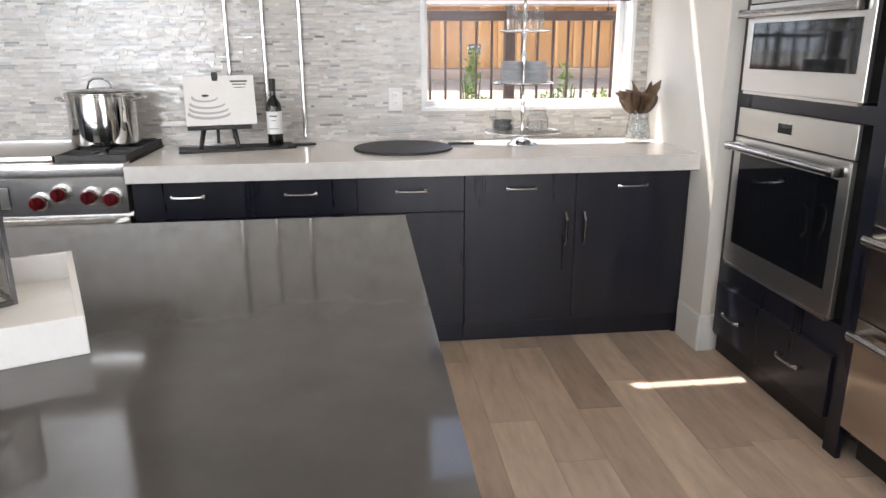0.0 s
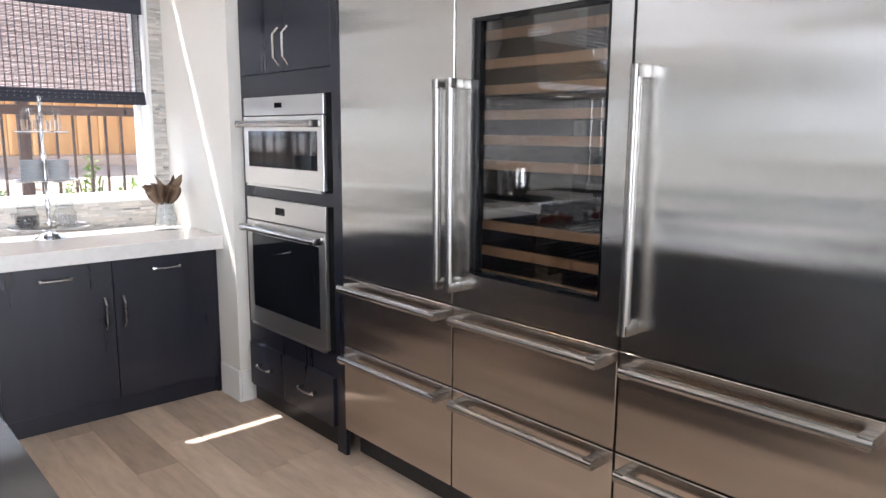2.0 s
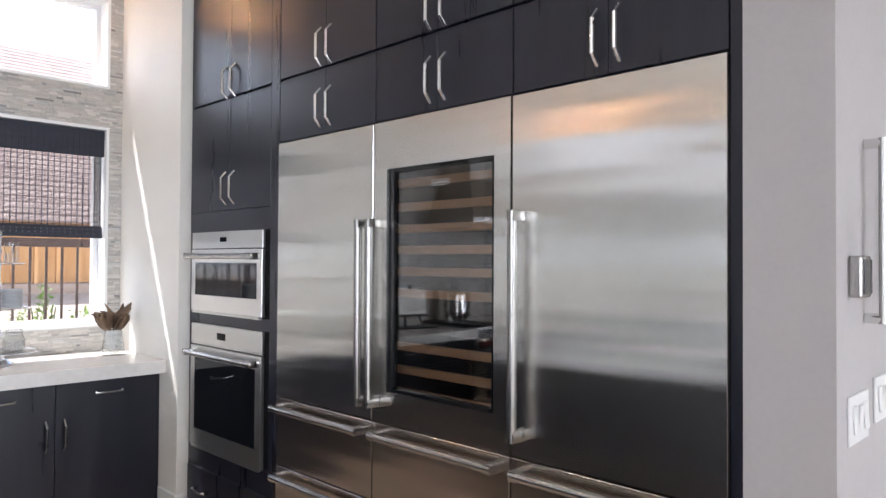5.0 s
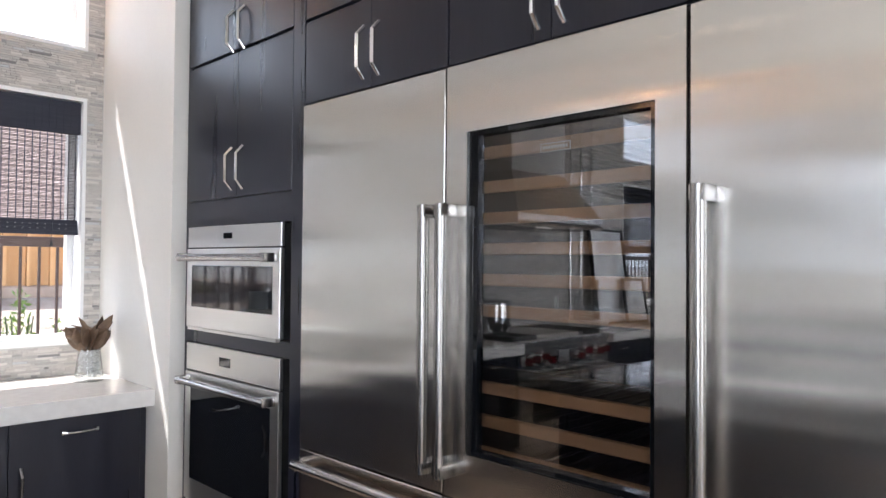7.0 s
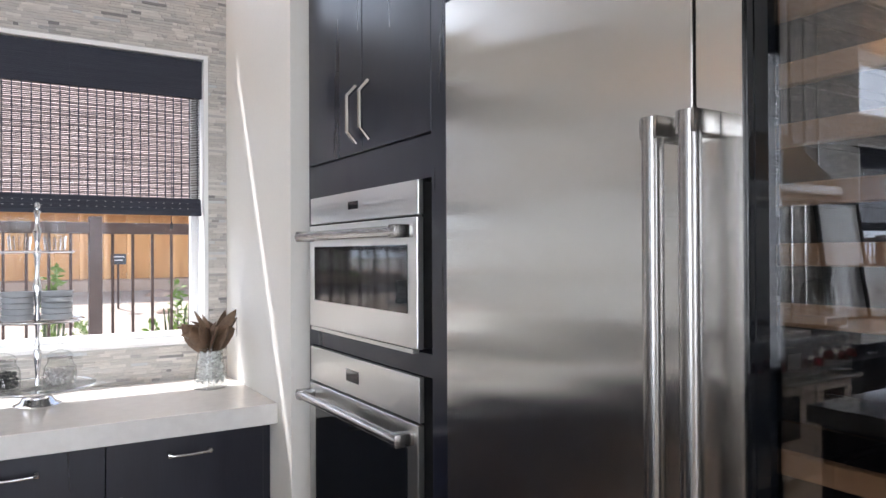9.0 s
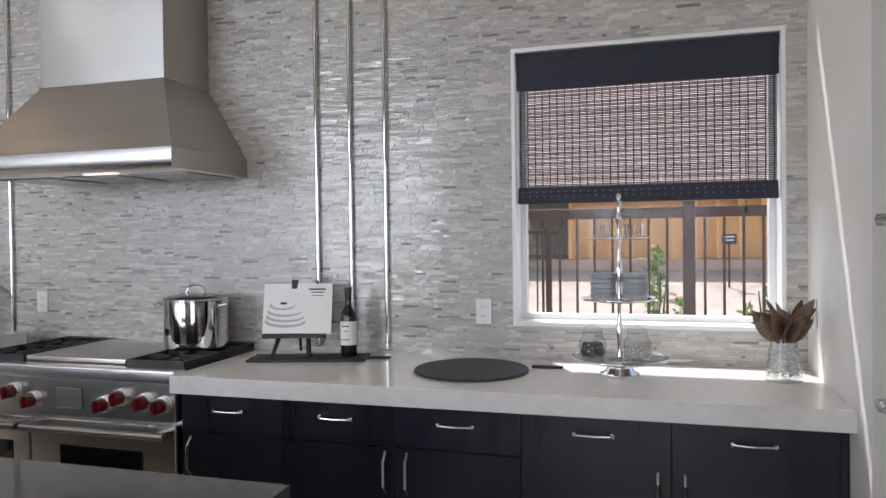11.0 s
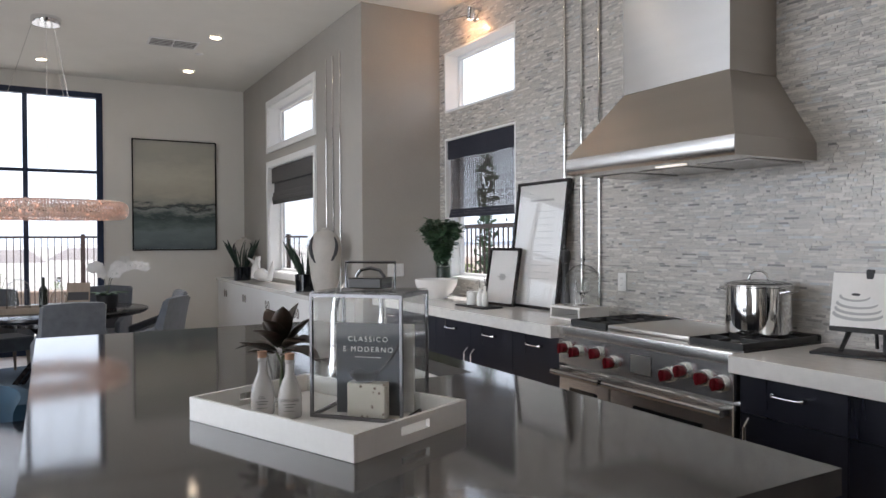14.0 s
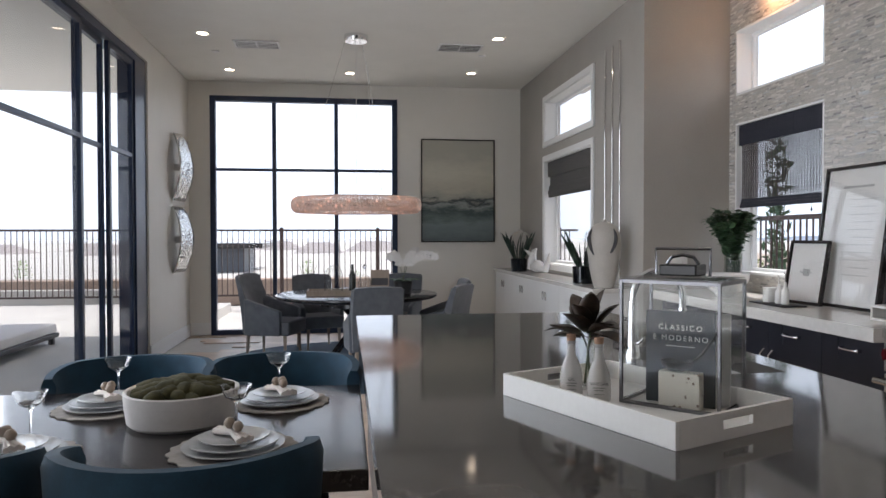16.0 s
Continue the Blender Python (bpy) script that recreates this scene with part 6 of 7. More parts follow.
def setting(x, y, turn):
    m = thing("placemat", (x, y, 0.7605), "round woven placemat with scalloped edge", "placemat", "placemats on the breakfast table")
    m.rotation_euler = (0, 0, turn)
    bm = bmesh.new()
    ring = [bm.verts.new((0.185 * (1 + 0.03 * math.cos(18 * a)) * math.cos(a), 0.185 * (1 + 0.03 * math.cos(18 * a)) * math.sin(a), 0.004)) for a in np.linspace(0, 2 * math.pi, 108, endpoint=False)]
    low = [bm.verts.new((p.co.x, p.co.y, 0)) for p in ring]
    bm.faces.new(ring), bm.faces.new(low[::-1])
    for k in range(108):
        bm.faces.new((low[k], low[(k + 1) % 108], ring[(k + 1) % 108], ring[k]))
    part("mat", bm, WOVEN_MAT, m)
    z = 0.765
    for r, nm, lab in ((0.148, "charger_plate", "large pale ridged plate under smaller plates"), (0.130, "dinner_plate", "white glazed dinner plate with thin rim"), (0.100, "salad_plate", "small pale glazed salad plate on top")):
        p = thing(nm, (x, y, z), lab, "plate", nm.replace("_", " ") + "s on the breakfast table")
        part("dish", lathe([(0, 0), (r * 0.6, 0), (r * 0.72, 0.003), (r, 0.012), (r + 0.001, 0.0145), (r * 0.98, 0.015), (r * 0.7, 0.006), (0, 0.005)], 48), GLAZE, p, smooth="auto")
        z += 0.0125
    n = thing("napkin", (x, y, z - 0.0045), "rolled pink beige cloth napkin with wooden beads", "napkin", "napkins on the breakfast table")
    n.rotation_euler = (0, 0, turn + 0.6)
    bm = bmesh.new()
    for k in range(5):
        tube([(-0.075, -0.02 + 0.01 * k, 0.008 + 0.004 * (k % 2)), (0, 0.004 * (k - 2), 0.014 + 0.003 * (k % 2)), (0.075, -0.024 + 0.012 * k, 0.008 + 0.005 * (k % 2))], [0.008, 0.006, 0.011], 8, bm)
    part("cloth", bm, NAPKIN, n, smooth="auto")
    for k in range(3):
        part("bead", lathe([(0, -0.017), (0.010, -0.013), (0.017, 0), (0.010, 0.013), (0, 0.017)], 16, at=(-0.028 + 0.028 * k, 0.012 * (k % 2), 0.038 + 0.006 * (k % 2))), WASHED_WOOD, n, smooth=True)
    g = thing("coupe_glass", (x - 0.188, y - 0.02, 0.7653), "clear ribbed champagne coupe glass", "glass", "coupe glasses on the breakfast table")
    part("glass", lathe([(0, 0), (0.034, 0), (0.036, 0.002), (0.006, 0.010), (0.0035, 0.03), (0.0035, 0.085), (0.008, 0.095), (0.035, 0.112), (0.050, 0.148), (0.0485, 0.148), (0.033, 0.114), (0, 0.098)], 32), GLASS, g, smooth="auto")
    bm = bmesh.new()
    for k in range(16):
        a = k * math.pi / 8
        tube([(0.012 * math.cos(a), 0.012 * math.sin(a), 0.099), (0.036 * math.cos(a), 0.036 * math.sin(a), 0.115), (0.048 * math.cos(a), 0.048 * math.sin(a), 0.142)], 0.0016, 4, bm)
    part("ribs", bm, THIN_GLASS, g)


for x, y, a in ((-1.29, 0.52, 0.0), (-0.70, 0.44, math.pi), (-1.29, -0.10, 0.0), (-0.70, -0.18, math.pi)):
    setting(x, y, a)
mb = thing("moss_bowl", (-1.06, 0.215, 0.7605), "wide round pale plaster bowl filled with moss", "bowl")
part("bowl", lathe([(0, 0), (0.165, 0), (0.177, 0.012), (0.184, 0.06), (0.188, 0.110), (0.184, 0.114), (0.174, 0.110), (0.168, 0.06), (0, 0.05)], 56), PLASTER, mb, smooth="auto")
bm = bmesh.new()
for k in range(34):
    a, r = k * 2.399, 0.135 * math.sqrt((k + 0.5) / 34)
    s = rng.uniform(0.034, 0.052)
    bmesh.ops.create_icosphere(bm, subdivisions=2, radius=s, matrix=Matrix.Translation((r * math.cos(a), r * math.sin(a), 0.128 - 1.6 * r * r)) @ Matrix.Rotation(a, 4, "Z") @ Matrix.Diagonal((1.35, 0.85, 0.62, 1)))
for p in bm.verts:
    p.co += 0.004 * noise.noise_vector(p.co * 60)
part("moss", bm, MOSS, mb, "mounded olive green moss", smooth=True)


def barrel_chair(x, y, turn, zt):
    c = thing("barrel_chair", (x, y, 0), "dark teal velvet chair with curved low back", "chair", "teal chairs round the breakfast table")
    c.rotation_euler = (0, 0, turn)
    part("seat", lathe([(0, 0.36), (0.22, 0.36), (0.245, 0.38), (0.25, 0.43), (0.235, 0.46), (0, 0.475)], 40), TEAL, c, smooth="auto")
    bm = bmesh.new()
    rings = []
    n = 26
    for k in range(n + 1):
        a = math.radians(-105 + 210 * k / n)
        f = abs(k / n - 0.5) * 2
        top = zt - 0.10 * max(0, f - 0.55) ** 1.3
        ring = []
        for r, z in ((0.252, 0.34), (0.30, 0.34), (0.325, top - 0.03), (0.315, top), (0.285, top), (0.272, top - 0.03)):
            ring.append(bm.verts.new((-r * math.cos(a) * 0.92, r * math.sin(a) * 1.05, z)))
        rings.append(ring)
    for p, q in zip(rings, rings[1:]):
        for k in range(6):
            bm.faces.new((p[k], p[(k + 1) % 6], q[(k + 1) % 6], q[k]))
    bm.faces.new(rings[0]), bm.faces.new(rings[-1][::-1])
    bmesh.ops.recalc_face_normals(bm, faces=bm.faces[:])
    part("backrest", bm, TEAL, c, smooth="auto")
    for sx in (-1, 1):
        for sy in (-1, 1):
            part("leg", tube([(sx * 0.19, sy * 0.19, 0), (sx * 0.16, sy * 0.16, 0.36)], [0.012, 0.02], 8), DARK_WOOD, c)


barrel_chair(-1.66, 0.50, 0, 0.85)
barrel_chair(-1.66, -0.12, 0, 0.85)
barrel_chair(-0.44, 0.37, math.pi, 0.88)
barrel_chair(-0.44, -0.33, math.pi, 0.88)

# ---- dining table, chairs and centrepieces ----
RT = Vector((-6.3, 0.90, 0))
rug = thing("area_rug", (RT.x, RT.y, 0.0005), "round blue grey area rug under dining table", "rug")
part("woven_body", lathe([(0, 0), (1.55, 0), (1.56, 0.006), (1.55, 0.011), (0, 0.011)], 72), RUG, rug, smooth="auto")
dt = thing("dining_table", RT + Vector((0, 0, 0.012)), "round dark wood dining table on crossed pedestal", "table")
part("tabletop", lathe([(0, 0.70), (0.80, 0.70), (0.86, 0.715), (0.88, 0.73), (0.88, 0.748), (0.875, 0.75), (0, 0.75)], 72), DARK_WOOD, dt, smooth="auto")
part("apron", lathe([(0, 0.62), (0.40, 0.62), (0.40, 0.699), (0, 0.699)], 32), DARK_WOOD, dt, smooth="auto")
for k in range(4):
    a = k * math.pi / 2 + 0.6
    part("pedestal_leg", tube([(0.42 * math.cos(a), 0.42 * math.sin(a), 0.012), (-0.18 * math.cos(a), -0.18 * math.sin(a), 0.62)], 0.032, 4), DARK_WOOD, dt)


def wing_chair():
    c = thing("dining_chair", (0, 0, 0), "grey velvet wingback dining chair with washed legs", "chair", "dining chairs round the table")
    part("seat", boxes((-0.26, -0.28, 0.30, 0.30, 0.28, 0.47), bevel=0.035, segments=3), FABRIC, c, smooth="auto")
    bm = bmesh.new()
    rings = []
    for k in range(9):
        f = k / 8
        z = 0.32 + 0.68 * f
        back = -0.29 - 0.10 * f * f
        w = 0.29 + 0.01 * math.sin(3 * f)
        wing = 0.12 * (1 - f) ** 1.5 + 0.055
        pts = [(back + wing, -w), (back, -w + 0.02), (back - 0.02, 0), (back, w - 0.02), (back + wing, w), (back + wing, w - 0.05), (back + 0.06, w - 0.075), (back + 0.055, 0), (back + 0.06, -w + 0.075), (back + wing, -w + 0.05)]
        if k == 8:
            z += 0.0
        rings.append([bm.verts.new((p, q, z + (0.025 * (1 - (q / w) ** 2) if k == 8 else 0))) for p, q in pts])
    for a, b in zip(rings, rings[1:]):
        for k in range(10):
            bm.faces.new((a[k], a[(k + 1) % 10], b[(k + 1) % 10], b[k]))
    bm.faces.new(rings[0][::-1]), bm.faces.new(rings[-1])
    bmesh.ops.recalc_face_normals(bm, faces=bm.faces[:])
    bmesh.ops.bevel(bm, geom=[e for e in bm.edges if all(v.co.z > 0.99 for v in e.verts)], offset=0.015, segments=2, affect="EDGES")
    part("backrest", bm, FABRIC, c, smooth="auto")
    for s in (-1, 1):
        y0, y1 = sorted((s * 0.235, s * 0.305))
        bm = boxes((-0.26, y0, 0.30, 0.20, y1, 0.64), bevel=0.028, segments=3)
        for v in bm.verts:
            if v.co.z > 0.5:
                v.co.z += 0.10 * max(0, -v.co.x) / 0.26 - 0.05 * max(0, v.co.x) / 0.2
                v.co.y += s * 0.012
        part("arm", bm, FABRIC, c, smooth="auto")
    for x in (-0.24, 0.22):
        for s in (-1, 1):
            part("leg", tube([(x * 1.06, s * 0.235, 0), (x, s * 0.22, 0.31)], [0.014, 0.024], 8), WASHED_WOOD, c, "washed oak tapered leg", smooth="auto")
    return c


first = wing_chair()
spots = [(-6.70, -0.02, 72), (-5.50, 1.04, 180 + 8), (-7.32, 0.45, 20), (-7.30, 1.40, -25), (-6.35, 1.80, -88), (-5.62, 1.68, -122)]
for k, (x, y, a) in enumerate(spots):
    m = Matrix.Translation((x, y, 0.0125 if math.hypot(x - RT.x, y - RT.y) < 1.5 else 0.012)) @ Matrix.Rotation(radians(a), 4, "Z") @ Matrix.Diagonal((0.93, 0.93, 0.94, 1))
    if k:
        copy_thing(first, m)
    else:
        first.matrix_basis = m
ZT = 0.7625
ct = thing("wooden_tray", (RT.x + 0.15, RT.y - 0.15, ZT), "long pale washed wood tray on dining table", "tray")
part("board", boxes((-0.17, -0.38, 0, 0.17, 0.38, 0.015), (-0.17, -0.38, 0.015, -0.155, 0.38, 0.055), (0.155, -0.38, 0.015, 0.17, 0.38, 0.055), (-0.155, -0.38, 0.015, 0.155, -0.365, 0.055), (-0.155, 0.365, 0.015, 0.155, 0.38, 0.055), bevel=0.002), WASHED_WOOD, ct)
z = ZT + 0.0155
c2 = thing("glass_cloche", (RT.x + 0.16, RT.y - 0.25, z), "tall clear glass dome on dining tray", "cloche")
part("dome", lathe([(0.095, 0), (0.100, 0.002), (0.098, 0.20), (0.080, 0.26), (0.035, 0.30), (0, 0.305), (0, 0.302), (0.033, 0.297), (0.077, 0.258), (0.095, 0.20), (0.095, 0)], 32), THIN_GLASS, c2, smooth="auto")
c3 = thing("wine_bottle", (RT.x + 0.10, RT.y - 0.05, z), "dark wine bottle on dining tray", "bottle")
part("glass", lathe([(0, 0), (0.037, 0), (0.038, 0.19), (0.016, 0.23), (0.0145, 0.31), (0, 0.31)], 24), WINE_GLASS, c3, smooth="auto")
c4 = thing("decanter", (RT.x + 0.14, RT.y + 0.08, z), "clear round glass decanter with stopper", "decanter")
part("glass", lathe([(0, 0), (0.045, 0), (0.07, 0.05), (0.075, 0.11), (0.05, 0.17), (0.018, 0.21), (0.018, 0.26), (0.016, 0.26), (0.016, 0.21), (0.047, 0.17), (0.071, 0.11), (0.066, 0.05), (0, 0.01)], 28), THIN_GLASS, c4, smooth="auto")
part("stopper", lathe([(0, 0.261), (0.014, 0.262), (0.026, 0.285), (0.012, 0.31), (0, 0.312)], 16), GLASS, c4, smooth="auto")
c5 = thing("cookbook", (RT.x + 0.12, RT.y + 0.24, z), "upright cookbook with photographic brown cover", "book")
c5.rotation_euler = (radians(-14), 0, radians(80))
part("pages", boxes((-0.10, 0.002, 0, 0.10, 0.022, 0.25), bevel=0.001), PAPER, c5)
part("cover", boxes((-0.102, -0.001, 0, 0.102, 0.0015, 0.252)), WASHED_WOOD, c5)
part("printed_panel", boxes((-0.09, -0.0022, 0.08, 0.09, -0.0012, 0.16)), INK, c5)
op = thing("orchid_pot", (RT.x + 0.05, RT.y + 0.50, ZT), "white orchid in dark pot on dining table", "plant")
part("pot", lathe([(0, 0), (0.08, 0), (0.09, 0.01), (0.105, 0.13), (0.098, 0.135), (0.09, 0.125), (0, 0.12)], 32), BLACK_METAL, op, smooth="auto")
rng = random.Random(6)
for k in range(9):
    bm = bmesh.new()
    a = k * 2.4
    arc_leaf(bm, (0.03 * math.cos(a), 0.03 * math.sin(a), 0.12), (math.cos(a), math.sin(a), 0.7), 0.20, 0.06, 0.9, rows=6, cup=0.3)
    thicken(part("leaf", bm, GREEN_LEAF, op, smooth=True), 0.0015)
for s, q in ((1, 0.26), (-0.5, 0.20), (0.55, 0.18)):
    pts = [(0, 0, 0.12), (0.01 * s, 0.04 * s, 0.28), (0.02 * s, 0.12 * s, 0.38), (0.02, q * s * 0.9, 0.43), (0.02, q * s * 1.35, 0.40)]
    st = part("stem", tube(pts, 0.0028, 6), STEM, op)
    for j in range(7):
        f = 1.6 + 2.4 * j / 6
        i = min(3, int(f))
        p = Vector(pts[i]).lerp(Vector(pts[i + 1]), f - i)
        bm = bmesh.new()
        for w in range(5):
            b2 = w * 1.2566 + j
            arc_leaf(bm, p, (0.4, math.cos(b2), math.sin(b2)), 0.058, 0.052, 0.3, Vector((1, 0, 0)), rows=3)
        part("flower", bm, PETAL, op, "white orchid flower", smooth=True)

# ---- sideboard ----
sb = thing("sideboard", (-6.5, 3.2, 0), "long white sideboard with pale top below windows", "sideboard")
part("top", boxes((-8.745, 2.955, 0.874, -4.565, YSIDE - 0.002, CTR_Z), bevel=0.002), QUARTZ, sb, world_at=True)
part("body", boxes((-8.74, 3.001, 0.09, -4.59, YSIDE - 0.004, 0.873)), TRIM_PAINT, sb, world_at=True)
part("toe_kick", boxes((-8.74, 3.05, 0.0, -4.59, 3.07, 0.089)), TRIM_PAINT, sb, world_at=True)
n = 8
for k in range(n):
    a, b = -8.72 + k * 4.12 / n, -8.72 + (k + 1) * 4.12 / n
    d = part("door", boxes((a + 0.002, 2.98, 0.10, b - 0.002, 3.0, 0.868), bevel=0.0015), TRIM_PAINT, sb, world_at=True)
    x = b - 0.05 if k % 2 == 0 else a + 0.05
    bm = tube([(0.0 + 0.028 * math.sin(t), -0.012, 0.045 * math.cos(t)) for t in np.linspace(0, 2 * math.pi, 20, endpoint=False)], 0.005, 6, closed=True)
    fitted("ring_pull", bm, NICKEL, d, (x, 2.98, 0.72), label="oval nickel pull")
SBZ = CTR_Z


def snake_plant(x, y, seed, label):
    s = thing("snake_plant", (x, y, SBZ), label, "plant", "snake plants on the sideboard")
    part("pot", lathe([(0, 0), (0.10, 0), (0.105, 0.005), (0.11, 0.17), (0.104, 0.172), (0.10, 0.155), (0, 0.15)], 36), BLACK_GLASS, s, "glossy black round pot", smooth="auto")
    r = random.Random(seed)
    for k in range(17):
        a = k * 2.4
        bm = bmesh.new()
        arc_leaf(bm, (0.04 * math.cos(a), 0.04 * math.sin(a), 0.14), (0.45 * math.cos(a), 0.45 * math.sin(a), 1), r.uniform(0.26, 0.46), r.uniform(0.035, 0.05), r.uniform(-0.1, 0.6), Vector((math.sin(a), -math.cos(a), 0.2)), 7, 0.4)
        thicken(part("leaf", bm, SNAKE_LEAF, s, smooth=True), 0.002)


snake_plant(-7.72, 3.08, 4, "dark snake plant in black pot beside window")
snake_plant(-5.33, 3.14, 9, "dark snake plant in black pot before tall vase")


def disc_vase(x, y, h, w):
    v = thing("disc_vase", (x, y, SBZ), "tall flattened cream vase with black brush curve", "vase", "brushed cream vases on the sideboard")
    v.rotation_euler = (0, 0, radians(58))
    prof = [(0, 0), (0.56, 0), (0.62, 0.03), (0.82, 0.25), (0.96, 0.5), (1.0, 0.68), (0.92, 0.85), (0.62, 0.96), (0.22, 1.0), (0.18, 1.04), (0, 1.04)]
    bm = lathe([(r * w / 2, z * h) for r, z in prof], 40)
    for p in bm.verts:
        p.co.y *= 0.45
    part("body", bm, CREAM_BACKLIT, v, smooth="auto")
    for s in (-1, 1):
        pts = [(s * w * (0.50 - 0.26 * (1 - f) ** 2 * (1 if s > 0 else 0.4)) * math.sin(0.35 + 1.9 * f) * 0.82, -0.5 * w * 0.45 * (0.62 + 0.18 * f), h * (0.40 + 0.50 * f)) for f in np.linspace(0, 1, 9)]
        part("brush_curve", tube(pts, [0.005, 0.010, 0.014, 0.017, 0.018, 0.017, 0.015, 0.011, 0.005], 6), INK, v, "black painted curve")
    return v


disc_vase(-4.72, 3.12, 0.60, 0.31)
disc_vase(-8.12, 3.20, 0.54, 0.32)
fs = thing("fish_sculpture", (-6.92, 3.12, SBZ), "glossy white curved fish shaped ceramic sculpture", "sculpture")
fs.scale = (1.2, 1.2, 1.15)
pts = [(-0.30 + 0.6 * f, 0.02 * math.sin(6 * f), 0.06 + 0.03 * math.sin(3.1 * f)) for f in np.linspace(0, 1, 9)]
bm = tube(pts + [(0.36, 0, 0.16), (0.40, 0, 0.24)], [0.012, 0.045, 0.062, 0.068, 0.06, 0.05, 0.042, 0.034, 0.03, 0.022, 0.006], 14)
arc_leaf(bm, (-0.20, 0, 0.10), (-0.25, 0.0, 1), 0.20, 0.14, 0.9, Vector((0, 1, 0)), 6, 0.3)
tube([(-0.24, 0, 0.05), (-0.22, 0, 0.16), (-0.15, 0, 0.25), (-0.06, 0, 0.28)], [0.05, 0.045, 0.028, 0.005], 12, bm)
part("sculpture", bm, CERAMIC, fs, smooth="auto")

# ---- painting and mirrors ----
pt = thing("wall_painting", (XFAR + 0.004, 2.42, 1.30), "large framed abstract landscape in grey and green", "painting")
part("frame", boxes((0, -0.545, 0, 0.035, -0.53, 1.50), (0, 0.53, 0, 0.035, 0.545, 1.50), (0, -0.53, 1.485, 0.035, 0.53, 1.50), (0, -0.53, 0, 0.035, 0.53, 0.015), bevel=0.001), DARK_WOOD, pt)
part("canvas", boxes((0.002, -0.528, 0.017, 0.024, 0.528, 1.483)), CANVAS, pt)


def hammered_mirror(z0, z1, flip):
    h = z1 - z0
    o = thing("wall_mirror", (-7.92, YSOUTH + 0.002, z0), "curved hammered silver wall mirror panel", "mirror", "hammered mirrors on the south wall")
    bm = bmesh.new()
    n, rows = 14, []
    for i in range(n + 1):
        f = i / n
        cx = 0.07 * (4 * f * (1 - f)) * flip
        w = 0.24 * (math.sin(math.pi * min(1.0, 0.18 + 0.64 * f + 0.09)) ** 0.5)
        rows.append([bm.verts.new((cx - w + 2 * w * k / 8, 0.02 + 0.12 * (4 * f * (1 - f)) + 0.06 * (1 - k / 8), f * h)) for k in range(9)])
    for a, b in zip(rows, rows[1:]):
        for k in range(8):
            bm.faces.new((a[k], a[k + 1], b[k + 1], b[k]))
    bmesh.ops.recalc_face_normals(bm, faces=bm.faces[:])
    thicken(part("face", bm, HAMMERED, o, smooth=True), 0.012)
    part("bracket", boxes((-0.03, 0, h * 0.45, 0.03, 0.06, h * 0.55)), CHROME, o)


hammered_mirror(1.84, 2.70, 1)
hammered_mirror(0.93, 1.77, 1)

# ---- ceiling lights, vents and the chandelier ----
def downlight(x, y, watts=14):
    o = thing("recessed_light", (x, y, H - 0.004), "small round white recessed downlight, lit", "ceiling light", "recessed downlights")
    part("trim_ring", lathe([(0.055, 0), (0.085, 0), (0.086, -0.004), (0.056, -0.006), (0.055, 0)], 32), TRIM_PAINT, o, smooth="auto")
    part("lens", lathe([(0, -0.002), (0.054, -0.002), (0.054, 0.001), (0, 0.001)], 24), LAMP_GLOW, o, "lit warm lens")
    if watts:
        l = new("downlight", bpy.data.lights.new("downlight", "SPOT"))
        l.data.energy, l.data.color, l.data.spot_size, l.data.spot_blend, l.data.shadow_soft_size = watts, (1, 0.86, 0.70), radians(110), 0.8, 0.05
        l.location = (x, y, H - 0.02)


for x, y in ((-8.0, -0.70), (-6.35, -0.72), (-8.0, 0.85), (-7.8, 2.45), (-6.15, 2.45), (-4.6, 2.45)):
    downlight(x, y, 0 if x < -7 else 6)
for x, y in ((-2.6, 2.7), (-0.6, 2.7), (1.2, 2.7), (-1.6, 0.6), (0.6, 0.6)):
    downlight(x, y, 7)


def ceiling_vent(x, y, label):
    o = thing("ceiling_vent", (x, y, H - 0.002), label, "air vent", "ceiling vents")
    w, l = 0.15, 0.25
    part("frame", boxes((-w, -l, -0.012, -w + 0.02, l, 0), (w - 0.02, -l, -0.012, w, l, 0), (-w + 0.02, -l, -0.012, w - 0.02, -l + 0.02, 0), (-w + 0.02, l - 0.02, -0.012, w - 0.02, l, 0), (-w + 0.02, -0.006, -0.011, w - 0.02, 0.006, 0)), TRIM_PAINT, o)
    # Dark sheet painted in for the shade between the slats.
    part("backing", boxes((-w + 0.02, -l + 0.02, -0.0088, w - 0.02, l - 0.02, 0)), CABINET_DARK, o)
    for k in range(4):
        x2 = -w + 0.06 + k * 0.06
        s = part("slat", boxes((x2 - 0.015, -l + 0.021, -0.0105, x2 + 0.006, -0.007, -0.009), (x2 - 0.015, 0.007, -0.0105, x2 + 0.006, l - 0.021, -0.009)), TRIM_PAINT, o)


